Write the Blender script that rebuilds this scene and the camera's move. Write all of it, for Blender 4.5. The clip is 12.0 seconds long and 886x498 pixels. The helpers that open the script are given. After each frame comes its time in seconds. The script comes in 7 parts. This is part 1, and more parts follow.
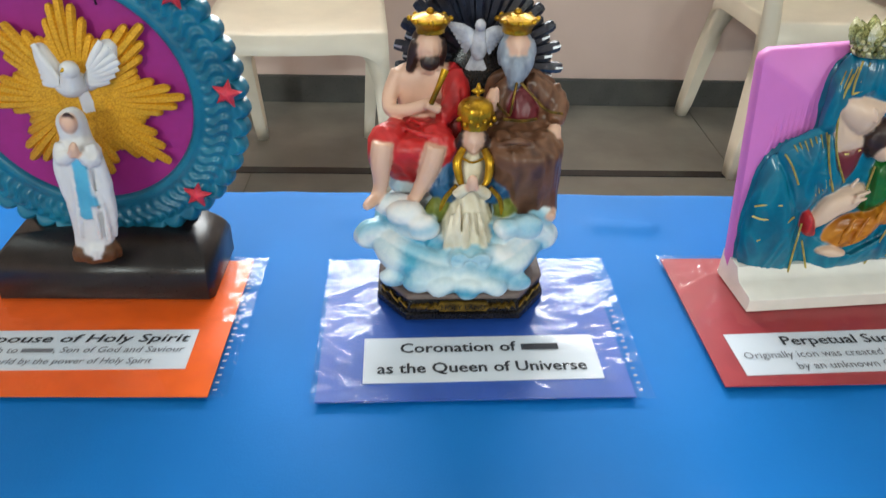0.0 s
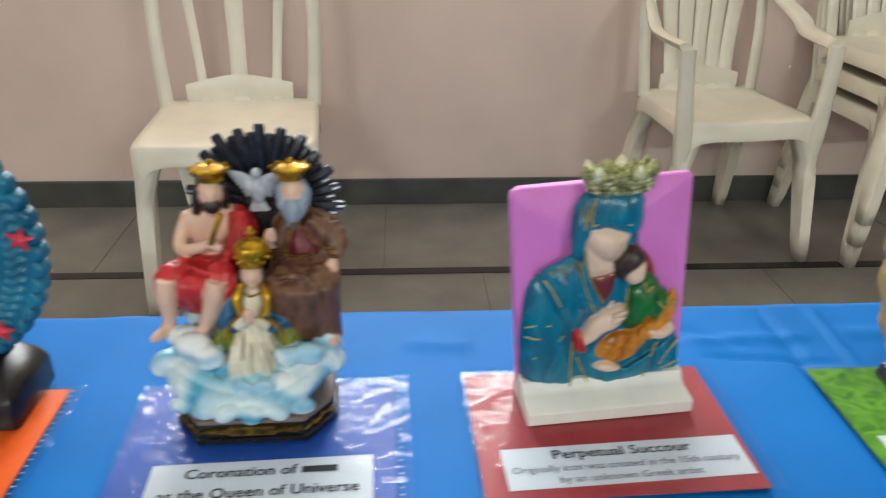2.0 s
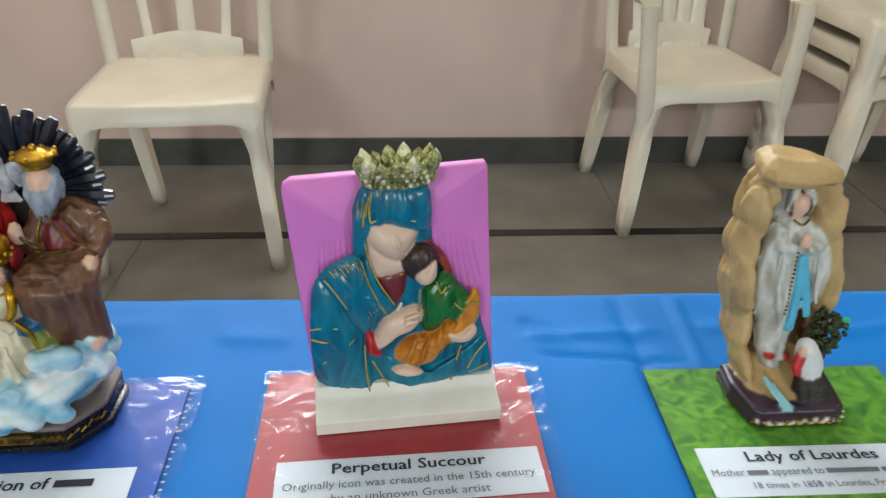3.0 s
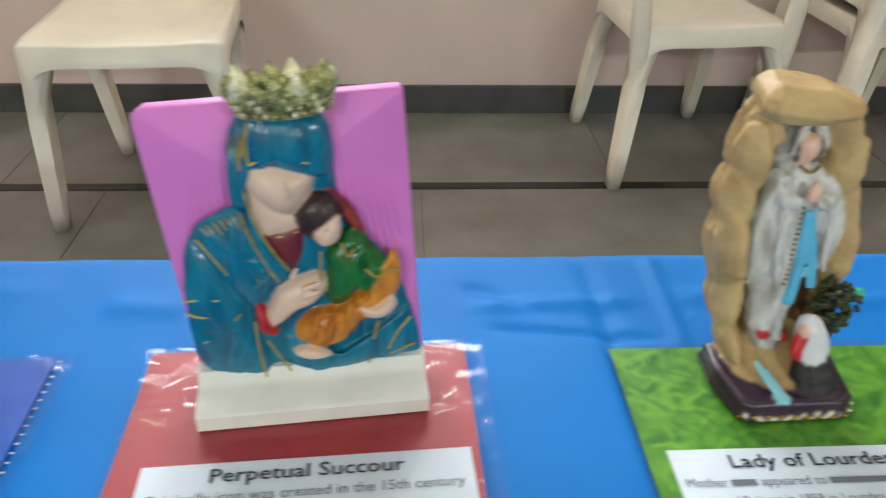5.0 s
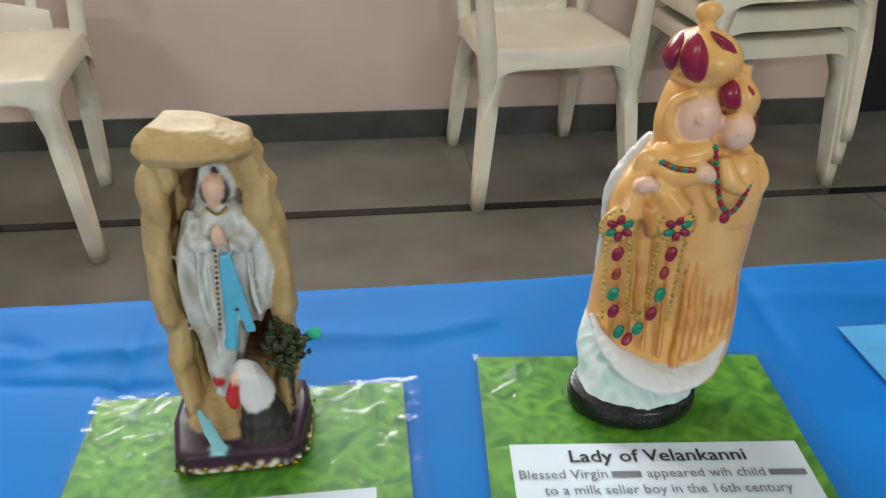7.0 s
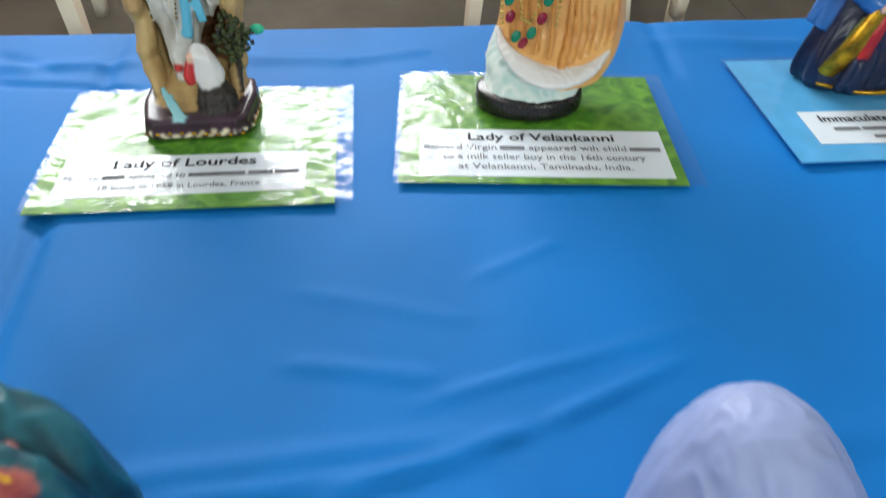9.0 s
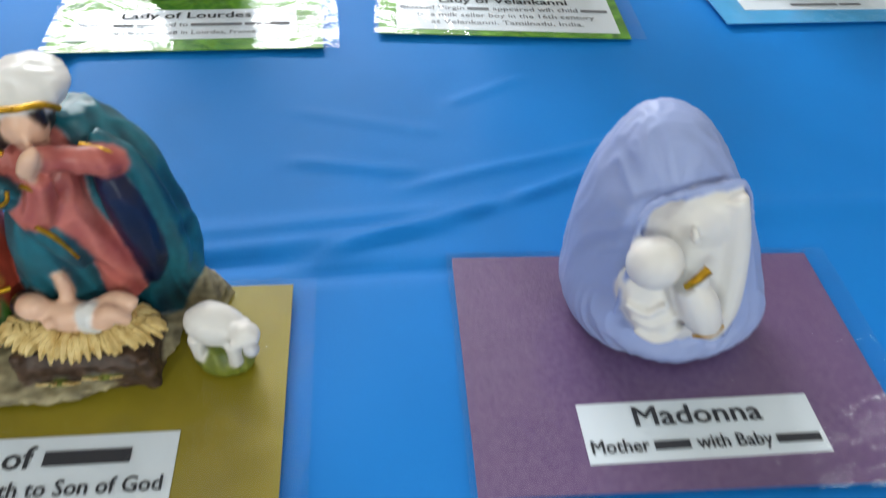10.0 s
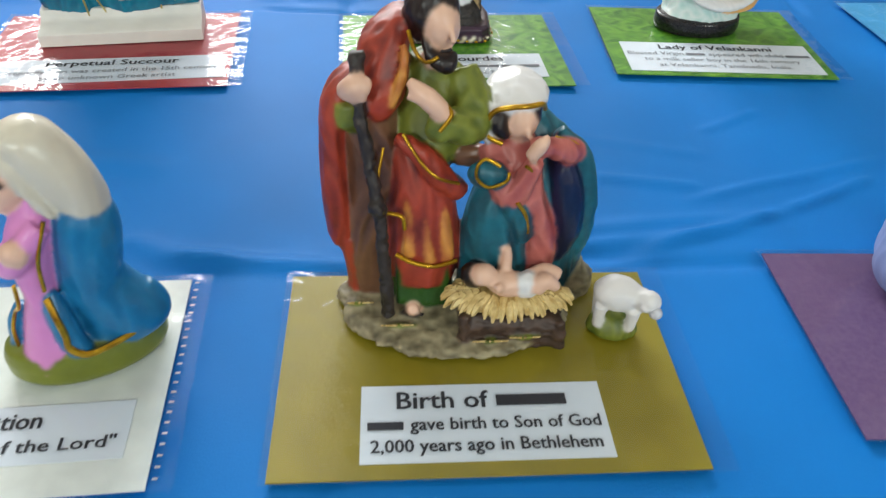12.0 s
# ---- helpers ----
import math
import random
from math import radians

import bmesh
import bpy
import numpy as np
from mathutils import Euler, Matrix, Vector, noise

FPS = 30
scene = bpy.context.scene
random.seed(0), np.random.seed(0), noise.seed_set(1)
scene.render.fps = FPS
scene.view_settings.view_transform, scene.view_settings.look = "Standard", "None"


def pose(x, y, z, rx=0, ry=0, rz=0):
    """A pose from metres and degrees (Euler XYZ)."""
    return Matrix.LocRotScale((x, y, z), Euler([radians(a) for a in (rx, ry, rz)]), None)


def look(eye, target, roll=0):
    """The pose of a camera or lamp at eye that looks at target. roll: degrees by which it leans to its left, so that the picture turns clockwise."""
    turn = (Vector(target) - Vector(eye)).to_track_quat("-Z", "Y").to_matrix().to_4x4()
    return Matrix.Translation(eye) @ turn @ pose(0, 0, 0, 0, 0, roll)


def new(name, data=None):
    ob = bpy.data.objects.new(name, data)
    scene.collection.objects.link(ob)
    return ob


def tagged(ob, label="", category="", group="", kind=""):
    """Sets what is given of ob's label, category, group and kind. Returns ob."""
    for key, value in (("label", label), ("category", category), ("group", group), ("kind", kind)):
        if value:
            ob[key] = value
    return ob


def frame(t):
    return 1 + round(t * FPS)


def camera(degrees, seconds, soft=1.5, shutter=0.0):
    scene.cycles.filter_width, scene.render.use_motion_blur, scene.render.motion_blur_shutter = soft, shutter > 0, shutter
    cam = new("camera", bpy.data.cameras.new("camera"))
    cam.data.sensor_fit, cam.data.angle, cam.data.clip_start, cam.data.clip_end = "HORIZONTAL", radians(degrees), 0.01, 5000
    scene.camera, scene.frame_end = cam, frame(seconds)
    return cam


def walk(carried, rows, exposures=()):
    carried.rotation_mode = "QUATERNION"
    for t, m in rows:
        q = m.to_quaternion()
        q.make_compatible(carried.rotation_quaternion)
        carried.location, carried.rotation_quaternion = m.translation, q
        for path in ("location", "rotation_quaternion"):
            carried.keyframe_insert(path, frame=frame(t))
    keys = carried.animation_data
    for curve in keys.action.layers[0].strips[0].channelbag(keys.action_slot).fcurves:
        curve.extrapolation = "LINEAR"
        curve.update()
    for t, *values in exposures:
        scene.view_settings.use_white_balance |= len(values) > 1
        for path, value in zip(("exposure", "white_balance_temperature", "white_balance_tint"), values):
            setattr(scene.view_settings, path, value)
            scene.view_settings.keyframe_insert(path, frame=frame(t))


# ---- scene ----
from mathutils.bvhtree import BVHTree

cam = camera(62.4, 12.0, soft=1.3, shutter=0.42)
PATH = [
    (0, (0.071, 0.158, 1.062), (0.127, 1.815, -0.057), 1.5),
    (0.5, (0.081, 0.171, 1.063), (0.135, 1.87, 0.009), 1.1),
    (1, (0.084, 0.16, 1.075), (0.175, 1.897, 0.087), 1.0),
    (1.5, (0.111, 0.141, 1.092), (0.219, 1.909, 0.164), 0.8),
    (2, (0.202, 0.134, 1.105), (0.312, 1.914, 0.199), 0.8),
    (2.5, (0.322, 0.143, 1.118), (0.428, 1.905, 0.179), 0.8),
    (3, (0.351, 0.181, 1.109), (0.448, 1.901, 0.094), 1.0),
    (3.2, (0.349, 0.205, 1.101), (0.438, 1.906, 0.053), 0.9),
    (4.8, (0.374, 0.258, 1.044), (0.472, 1.923, -0.060), 1.5),
    (5, (0.4, 0.266, 1.057), (0.507, 1.919, -0.065), 1.6),
    (5.5, (0.507, 0.262, 1.057), (0.634, 1.937, -0.027), 0.9),
    (6, (0.608, 0.256, 1.066), (0.769, 1.943, 0.004), 0.7),
    (6.2, (0.635, 0.26, 1.065), (0.818, 1.949, 0.009), 0.8),
    (6.5, (0.664, 0.26, 1.067), (0.859, 1.95, 0.015), 0.7),
    (6.7, (0.676, 0.263, 1.066), (0.882, 1.95, 0.012), 0.8),
    (8.3, (0.724, 0.201, 1.052), (0.897, 1.768, -0.178), 0.9),
    (8.5, (0.729, 0.178, 1.044), (0.88, 1.725, -0.215), 0.7),
    (9, (0.734, 0.122, 1.028), (0.896, 1.591, -0.319), 1.6),
    (9.5, (0.729, 0.07, 1.033), (0.926, 1.472, -0.379), 2.8),
    (10, (0.713, 0.016, 1.016), (0.977, 1.394, -0.409), 4.4),
    (10.5, (0.689, -0.026, 1.013), (1.003, 1.357, -0.397), 5.4),
    (11, (0.616, -0.016, 1.031), (0.92, 1.403, -0.346), 4.9),
    (11.5, (0.559, -0.013, 1.031), (0.808, 1.45, -0.309), 3.6),
    (12, (0.539, -0.033, 1.022), (0.748, 1.473, -0.277), 2.9),
]
walk(cam, [(t, look(eye, target, roll)) for t, eye, target, roll in PATH],
     exposures=[(0.0, -0.54), (0.5, -0.50), (1.5, -0.60), (2.5, -0.72), (5.0, -0.62), (6.5, -0.78), (8.5, -0.62), (9.5, -0.60), (12.0, -0.60)])

# ---- world, lamps, exposure ----
world = bpy.data.worlds.new("world")
scene.world = world
world.use_nodes = True
world.node_tree.nodes["Background"].inputs[0].default_value = (0.6, 0.65, 0.7, 1)
world.node_tree.nodes["Background"].inputs[1].default_value = 0.025


def tube_light(eye, target, power, length=1.2, width=0.05, colour=(0.88, 1.0, 0.97), roll=0):
    data = bpy.data.lights.new("tube_lamp", "AREA")
    data.shape, data.size, data.size_y = "RECTANGLE", length, width
    data.energy, data.color = power, colour
    ob = new("tube_lamp", data)
    ob.matrix_world = look(eye, target, roll)
    return ob


LAMPS = [  # place, aim, watts, width
    ((-1.9, 1.0, 2.88), (-1.9, 1.01, 0), 9, 0.09),
    ((3.0, 1.0, 2.88), (3.0, 1.01, 0), 9, 0.09),
    ((-1.3, -3.06, 2.45), (-1.0, 0.6, 1.0), 84, 0.12),
    ((2.2, -3.06, 2.45), (1.9, 0.6, 1.0), 84, 0.12),
]
for eye, target, power, width in LAMPS:
    tube_light(eye, target, power, width=width)
# daylight through the high window behind the chairs
WX0, WX1, WZ0, WZ1 = -0.95, 1.10, 1.85, 2.60
tube_light(((WX0 + WX1) / 2, 3.00, (WZ0 + WZ1) / 2), ((WX0 + WX1) / 2, 1.86, (WZ0 + WZ1) / 2), 185, WX1 - WX0 - 0.04, WZ1 - WZ0 - 0.04, (0.92, 0.98, 1.0)).name = "window_daylight"

# ---- materials ----


def material(name, colour, rough=0.5, metal=0.0, vary=0.08, scale=40.0, bump=0.0, bump_scale=200.0, second=None, coat=0.0, spec=0.5, distort=0.0):
    m = bpy.data.materials.new(name)
    m.use_nodes = True
    nt = m.node_tree
    b = nt.nodes["Principled BSDF"]
    tex = nt.nodes.new("ShaderNodeTexCoord")
    n1 = nt.nodes.new("ShaderNodeTexNoise")
    n1.inputs["Scale"].default_value, n1.inputs["Detail"].default_value = scale, 5
    n1.inputs["Distortion"].default_value = distort
    nt.links.new(tex.outputs["Object"], n1.inputs["Vector"])
    mix = nt.nodes.new("ShaderNodeMix")
    mix.data_type = "RGBA"
    dark = tuple(c * (1 - vary * 2) for c in colour) if second is None else second
    lite = tuple(min(1, c * (1 + vary)) for c in colour)
    mix.inputs[6].default_value, mix.inputs[7].default_value = (*dark, 1), (*lite, 1)
    ramp = nt.nodes.new("ShaderNodeMapRange")
    ramp.inputs[1].default_value, ramp.inputs[2].default_value = 0.3, 0.68
    nt.links.new(n1.outputs["Fac"], ramp.inputs[0])
    nt.links.new(ramp.outputs[0], mix.inputs[0])
    nt.links.new(mix.outputs[2], b.inputs["Base Color"])
    b.inputs["Metallic"].default_value = metal
    b.inputs["Coat Weight"].default_value = coat
    b.inputs["Specular IOR Level"].default_value = spec
    n2 = nt.nodes.new("ShaderNodeTexNoise")
    n2.inputs["Scale"].default_value, n2.inputs["Detail"].default_value = bump_scale, 4
    nt.links.new(tex.outputs["Object"], n2.inputs["Vector"])
    rr = nt.nodes.new("ShaderNodeMapRange")
    rr.inputs[3].default_value, rr.inputs[4].default_value = max(0.02, rough - 0.08), min(1, rough + 0.08)
    nt.links.new(n2.outputs["Fac"], rr.inputs[0])
    nt.links.new(rr.outputs[0], b.inputs["Roughness"])
    if bump:
        bp = nt.nodes.new("ShaderNodeBump")
        bp.inputs["Strength"].default_value, bp.inputs["Distance"].default_value = bump, 0.001
        nt.links.new(n2.outputs["Fac"], bp.inputs["Height"])
        nt.links.new(bp.outputs[0], b.inputs["Normal"])
    return m


def srgb(r, g, b, k=1.0):
    return tuple(min(1.0, k * (c / 12.92 if c <= 0.04045 else ((c + 0.055) / 1.055) ** 2.4)) for c in (r / 255, g / 255, b / 255))


M = {}
M["wall"] = material("wall_paint", srgb(230, 206, 193), 0.6, vary=0.05, scale=2.2, bump=0.25, bump_scale=60)
M["skirting"] = material("skirting_stone", srgb(84, 84, 80), 0.3, vary=0.15, scale=9)
M["floor"] = material("floor_stone", srgb(130, 127, 118), 0.34, vary=0.14, scale=5, bump=0.05, bump_scale=30, spec=0.8)
M["strip"] = material("floor_strip", srgb(40, 40, 40), 0.18, vary=0.1, scale=10)
M["joint"] = material("floor_joint", srgb(104, 101, 90), 0.35, vary=0.1, scale=20)
M["ceiling"] = material("ceiling_paint", srgb(235, 232, 225), 0.8, vary=0.03, scale=2)
M["door"] = material("dark_door", srgb(28, 28, 40), 0.45, vary=0.15, scale=6)
M["plastic"] = material("chair_plastic", srgb(230, 222, 202), 0.36, vary=0.05, scale=7)
M["cloth"] = material("blue_cloth", srgb(8, 118, 200), 0.6, vary=0.05, scale=6, bump=0.12, bump_scale=900, spec=0.2)
M["wood"] = material("table_wood", srgb(110, 80, 55), 0.5, vary=0.15, scale=12)
M["paper"] = material("label_paper", srgb(226, 231, 238), 0.7, vary=0.01, scale=30)
M["ink"] = material("ink", srgb(46, 48, 56), 0.7, vary=0.02)
M["ink_grey"] = material("ink_grey", srgb(116, 118, 126), 0.7, vary=0.02)
CARD = dict(orange=srgb(255, 112, 30), blue=srgb(44, 94, 186), red=srgb(182, 66, 72), sky=srgb(92, 178, 226),
            olive=srgb(152, 136, 28), purple=srgb(104, 76, 118), white=srgb(232, 234, 228))
for k, c in CARD.items():
    M["card_" + k] = material("card_" + k, c, 0.5, vary=0.05, scale=60, bump=0.15, bump_scale=500)
M["card_purple"] = material("card_purple", CARD["purple"], 0.45, scale=420, second=srgb(124, 98, 134), bump=0.3, bump_scale=500)
M["card_green"] = material("card_green", srgb(116, 172, 50), 0.5, scale=58, distort=1.6, second=srgb(38, 112, 26), bump=0.15, bump_scale=400)


def sleeve_material():
    m = bpy.data.materials.new("clear_sleeve")
    m.use_nodes = True
    nt = m.node_tree
    nt.nodes.clear()
    out = nt.nodes.new("ShaderNodeOutputMaterial")
    mix = nt.nodes.new("ShaderNodeMixShader")
    clear = nt.nodes.new("ShaderNodeBsdfTransparent")
    gloss = nt.nodes.new("ShaderNodeBsdfGlossy")
    fres = nt.nodes.new("ShaderNodeFresnel")
    fres.inputs[0].default_value = 1.36
    clear.inputs[0].default_value = (0.97, 0.975, 0.98, 1)
    gloss.inputs["Roughness"].default_value = 0.10
    tex = nt.nodes.new("ShaderNodeTexCoord")
    n = nt.nodes.new("ShaderNodeTexNoise")
    n.inputs["Scale"].default_value, n.inputs["Detail"].default_value = 38, 3
    n.inputs["Distortion"].default_value = 1.2
    bp = nt.nodes.new("ShaderNodeBump")
    bp.inputs["Strength"].default_value, bp.inputs["Distance"].default_value = 0.5, 0.003
    nt.links.new(tex.outputs["Object"], n.inputs["Vector"])
    nt.links.new(n.outputs["Fac"], bp.inputs["Height"])
    nt.links.new(bp.outputs[0], gloss.inputs["Normal"])
    nt.links.new(fres.outputs[0], mix.inputs[0])
    nt.links.new(clear.outputs[0], mix.inputs[1])
    nt.links.new(gloss.outputs[0], mix.inputs[2])
    nt.links.new(mix.outputs[0], out.inputs[0])
    return m


M["sleeve"] = sleeve_material()


PAINT = {}  # paints that melt into one carved skin: colour, second colour, roughness


def paint(key, rgb, rough=0.38, metal=0.0, vary=0.07, scale=120, second=None, bump=0.1, bump_scale=900, coat=0.0):
    one = srgb(*rgb)
    if not metal:
        PAINT[key] = (one, srgb(*second) if second else tuple(c * (1 - 2 * vary) for c in one), rough)
    M[key] = material(key, srgb(*rgb), rough, metal, vary, scale, bump, bump_scale, srgb(*second) if second else None, coat)


paint("skin", (232, 190, 164))
paint("skin_pale", (226, 196, 172))
paint("hair", (62, 40, 32), second=(36, 22, 18), scale=160, bump=0.5, bump_scale=500)
paint("grey_beard", (168, 178, 190), second=(120, 134, 152))
paint("red", (206, 44, 44), second=(150, 24, 30))
paint("brown", (126, 88, 64), 0.34, second=(74, 46, 32), scale=70)
paint("maroon", (112, 36, 44))
paint("cloud", (216, 232, 236), second=(72, 164, 196), scale=55)
paint("cloud_white", (236, 238, 236), second=(140, 196, 216), scale=70)
paint("cream", (236, 228, 204), second=(206, 190, 152))
paint("gold", (214, 168, 40), 0.3, 0.75, second=(140, 100, 20))
paint("gold_old", (150, 118, 40), 0.4, 0.6, second=(60, 44, 16), scale=160)
paint("taupe", (128, 112, 104), 0.6, second=(84, 70, 66), scale=60, bump=0.2)
paint("gold_glitter", (238, 184, 48), 0.42, 0.35, second=(206, 140, 20), scale=900, bump=0.6, bump_scale=1600)
paint("black", (28, 26, 28), 0.28, vary=0.2, second=(12, 12, 14))
paint("black_wood", (34, 28, 28), 0.3, second=(14, 12, 12), scale=60)
paint("ray_dark", (46, 50, 64), 0.3, second=(18, 20, 30), scale=160)
paint("silver", (190, 192, 196), 0.35, 0.4)
paint("dove_grey", (206, 208, 214), second=(150, 152, 162))
paint("robe_blue", (20, 92, 136), second=(8, 50, 84))
paint("robe_teal", (10, 122, 150), 0.22, second=(4, 88, 118), scale=80, coat=0.5)
paint("gilt", (196, 176, 92), 0.35, 0.3, second=(150, 128, 54), scale=200)
paint("tinsel", (228, 224, 196), 0.26, 0.25, second=(176, 172, 112), scale=240, bump=0.5)
paint("hair_black", (36, 26, 26), second=(20, 14, 14), scale=90, bump=0.4)
paint("teal_ring", (28, 122, 150), 0.3, second=(14, 88, 116), scale=30)
paint("teal_dark", (14, 60, 74), 0.3)
paint("magenta", (160, 36, 128), 0.5, vary=0.04)
paint("star_red", (226, 60, 78), 0.3, vary=0.1, bump=0.6, bump_scale=1500)
paint("white", (224, 224, 224), 0.35, vary=0.03)
paint("sash_blue", (96, 186, 216), second=(60, 146, 190))
paint("rock", (196, 168, 116), 0.55, second=(160, 126, 76), scale=60, bump=0.6, bump_scale=260)
paint("rock_dark", (112, 76, 44), 0.55, second=(70, 42, 24), scale=70, bump=0.5, bump_scale=300)
paint("plum", (62, 40, 58), 0.3, second=(34, 20, 34))
paint("robe_white", (216, 218, 214), 0.36, second=(158, 152, 138), scale=60, bump=0.2)
paint("soil", (48, 42, 38), 0.6, second=(22, 20, 20), scale=200, bump=0.8)
paint("leaf", (70, 82, 40), 0.6, second=(34, 44, 20), scale=300)
paint("gem_green", (60, 200, 160), 0.15, vary=0.05)
paint("water", (150, 206, 214), 0.2, second=(110, 176, 190))
paint("pink_panel", (218, 124, 202), 0.5, vary=0.03, scale=30)
paint("white_base", (232, 230, 222), 0.5, vary=0.04, scale=40)
paint("crown_gold", (186, 184, 128), 0.28, 0.55, second=(84, 92, 48), scale=260, bump=0.6)
paint("green_tunic", (26, 112, 44), 0.25, second=(14, 74, 28))
paint("orange_tunic", (216, 142, 40), 0.25, second=(170, 96, 20))
paint("amber", (232, 182, 112), 0.32, second=(212, 146, 72), scale=45)
paint("amber_deep", (216, 156, 82), 0.34, second=(192, 124, 54), scale=60)
paint("ruby", (146, 26, 58), 0.2, vary=0.15)
paint("emerald", (20, 130, 100), 0.2)
paint("aqua_white", (228, 234, 232), 0.35, second=(176, 210, 206), scale=60)
paint("navy", (18, 36, 72), 0.32, second=(10, 20, 50), coat=0.4)
paint("cobalt", (52, 116, 190), 0.25)
paint("rust", (172, 64, 42), 0.44, second=(96, 28, 24), scale=34)
paint("rust_gold", (214, 148, 66), 0.42, second=(150, 58, 36), scale=40)
paint("moss", (126, 134, 48), 0.46, second=(62, 80, 24), scale=40)
paint("green_dark", (40, 80, 24), 0.35)
paint("teal_cloak", (30, 108, 124), 0.42, second=(8, 48, 64), scale=36)
paint("rose", (206, 122, 112), 0.4, second=(160, 72, 70), scale=60)
paint("ground_stone", (166, 156, 124), 0.6, second=(74, 66, 46), scale=140, bump=0.8, bump_scale=500)
paint("straw", (226, 204, 144), 0.45, second=(186, 152, 84), scale=200)
paint("manger", (84, 64, 52), 0.5, second=(46, 34, 30), scale=140, bump=0.6, bump_scale=400)
paint("staff", (56, 48, 44), 0.5, second=(30, 26, 24))
paint("lavender", (150, 166, 214), 0.5, vary=0.03, scale=30)
paint("bisque", (224, 222, 220), 0.45, vary=0.02)
paint("veil_cream", (214, 208, 190), 0.3, vary=0.05, scale=40)
paint("sky_cloak", (34, 124, 172), 0.3, second=(20, 100, 148), scale=50)
paint("pink_dress", (222, 142, 202), 0.35, vary=0.05, scale=60)
paint("olive_ground", (120, 128, 36), 0.3, second=(92, 100, 24), scale=40)

# trims and small sharp things that keep their own crisp mesh
CRISP = {"black", "straw", "tinsel", "ruby", "emerald", "gem_green", "leaf", "ray_dark", "star_red", "magenta", "teal_ring", "gold_glitter", "dove_grey"}
RELIEF = {k: "cloth" for k in ("red", "brown", "maroon", "cream", "robe_blue", "robe_teal", "robe_white", "green_tunic", "orange_tunic", "amber_deep", "aqua_white", "navy", "cobalt",
                               "rust", "rust_gold", "moss", "green_dark", "teal_cloak", "rose", "white", "lavender", "sky_cloak", "pink_dress", "veil_cream")}
RELIEF.update({k: "rough" for k in ("soil", "ground_stone", "manger", "staff")})
RELIEF.update({k: "swirl" for k in ("cloud", "cloud_white")})
RELIEF.update({k: "facet" for k in ("rock", "rock_dark")})
RELIEF.update({k: "hair" for k in ("hair", "hair_black", "grey_beard")})


def painted_resin():
    """Paint on a cast skin: two colours mixed along the folds, darker in the valleys, fine grain and speckle."""
    m = bpy.data.materials.new("painted_resin")
    m.use_nodes = True
    nt = m.node_tree
    b = nt.nodes["Principled BSDF"]
    one, two = nt.nodes.new("ShaderNodeVertexColor"), nt.nodes.new("ShaderNodeVertexColor")
    one.layer_name, two.layer_name = "paint", "paint_low"
    tex = nt.nodes.new("ShaderNodeTexCoord")
    grain = nt.nodes.new("ShaderNodeTexNoise")
    grain.inputs["Scale"].default_value, grain.inputs["Detail"].default_value = 260, 5
    nt.links.new(tex.outputs["Object"], grain.inputs["Vector"])
    add = nt.nodes.new("ShaderNodeMath")
    add.operation, add.use_clamp = "MULTIPLY_ADD", True
    add.inputs[1].default_value = 0.5
    off = nt.nodes.new("ShaderNodeMath")
    off.operation = "SUBTRACT"
    off.inputs[1].default_value = 0.25
    nt.links.new(two.outputs["Alpha"], off.inputs[0])
    nt.links.new(grain.outputs["Fac"], add.inputs[0])
    nt.links.new(off.outputs[0], add.inputs[2])
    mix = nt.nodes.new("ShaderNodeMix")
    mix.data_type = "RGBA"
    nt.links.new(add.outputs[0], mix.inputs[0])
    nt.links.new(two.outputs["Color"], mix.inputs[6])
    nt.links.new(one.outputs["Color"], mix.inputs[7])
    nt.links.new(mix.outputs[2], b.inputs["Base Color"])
    nt.links.new(one.outputs["Alpha"], b.inputs["Roughness"])
    bp = nt.nodes.new("ShaderNodeBump")
    bp.inputs["Strength"].default_value, bp.inputs["Distance"].default_value = 0.25, 0.0006
    nt.links.new(grain.outputs["Fac"], bp.inputs["Height"])
    nt.links.new(bp.outputs[0], b.inputs["Normal"])
    return m


M["painted_resin"] = painted_resin()

# ---- mesh helpers ----


def part(name, bm, mat, parent=None, label="", smooth=False):
    me = bpy.data.meshes.new(name)
    bmesh.ops.recalc_face_normals(bm, faces=bm.faces[:])
    bm.to_mesh(me)
    bm.free()
    me.materials.append(mat)
    if smooth:
        for p in me.polygons:
            p.use_smooth = True
    ob = new(name, me)
    if parent is not None:
        ob.parent = parent
    return tagged(ob, label)


def empty(name, m, label, category, group="", kind=""):
    ob = new(name)
    ob.empty_display_size = 0.05
    ob.matrix_world = m
    return tagged(ob, label, category, group, kind)


def box(x0, y0, z0, x1, y1, z1, bevel=0.0, seg=2):
    bm = bmesh.new()
    bmesh.ops.create_cube(bm, size=1, matrix=Matrix.LocRotScale(((x0 + x1) / 2, (y0 + y1) / 2, (z0 + z1) / 2), None, (x1 - x0, y1 - y0, z1 - z0)))
    if bevel:
        bmesh.ops.bevel(bm, geom=bm.edges[:], offset=bevel, segments=seg, affect="EDGES")
    return bm


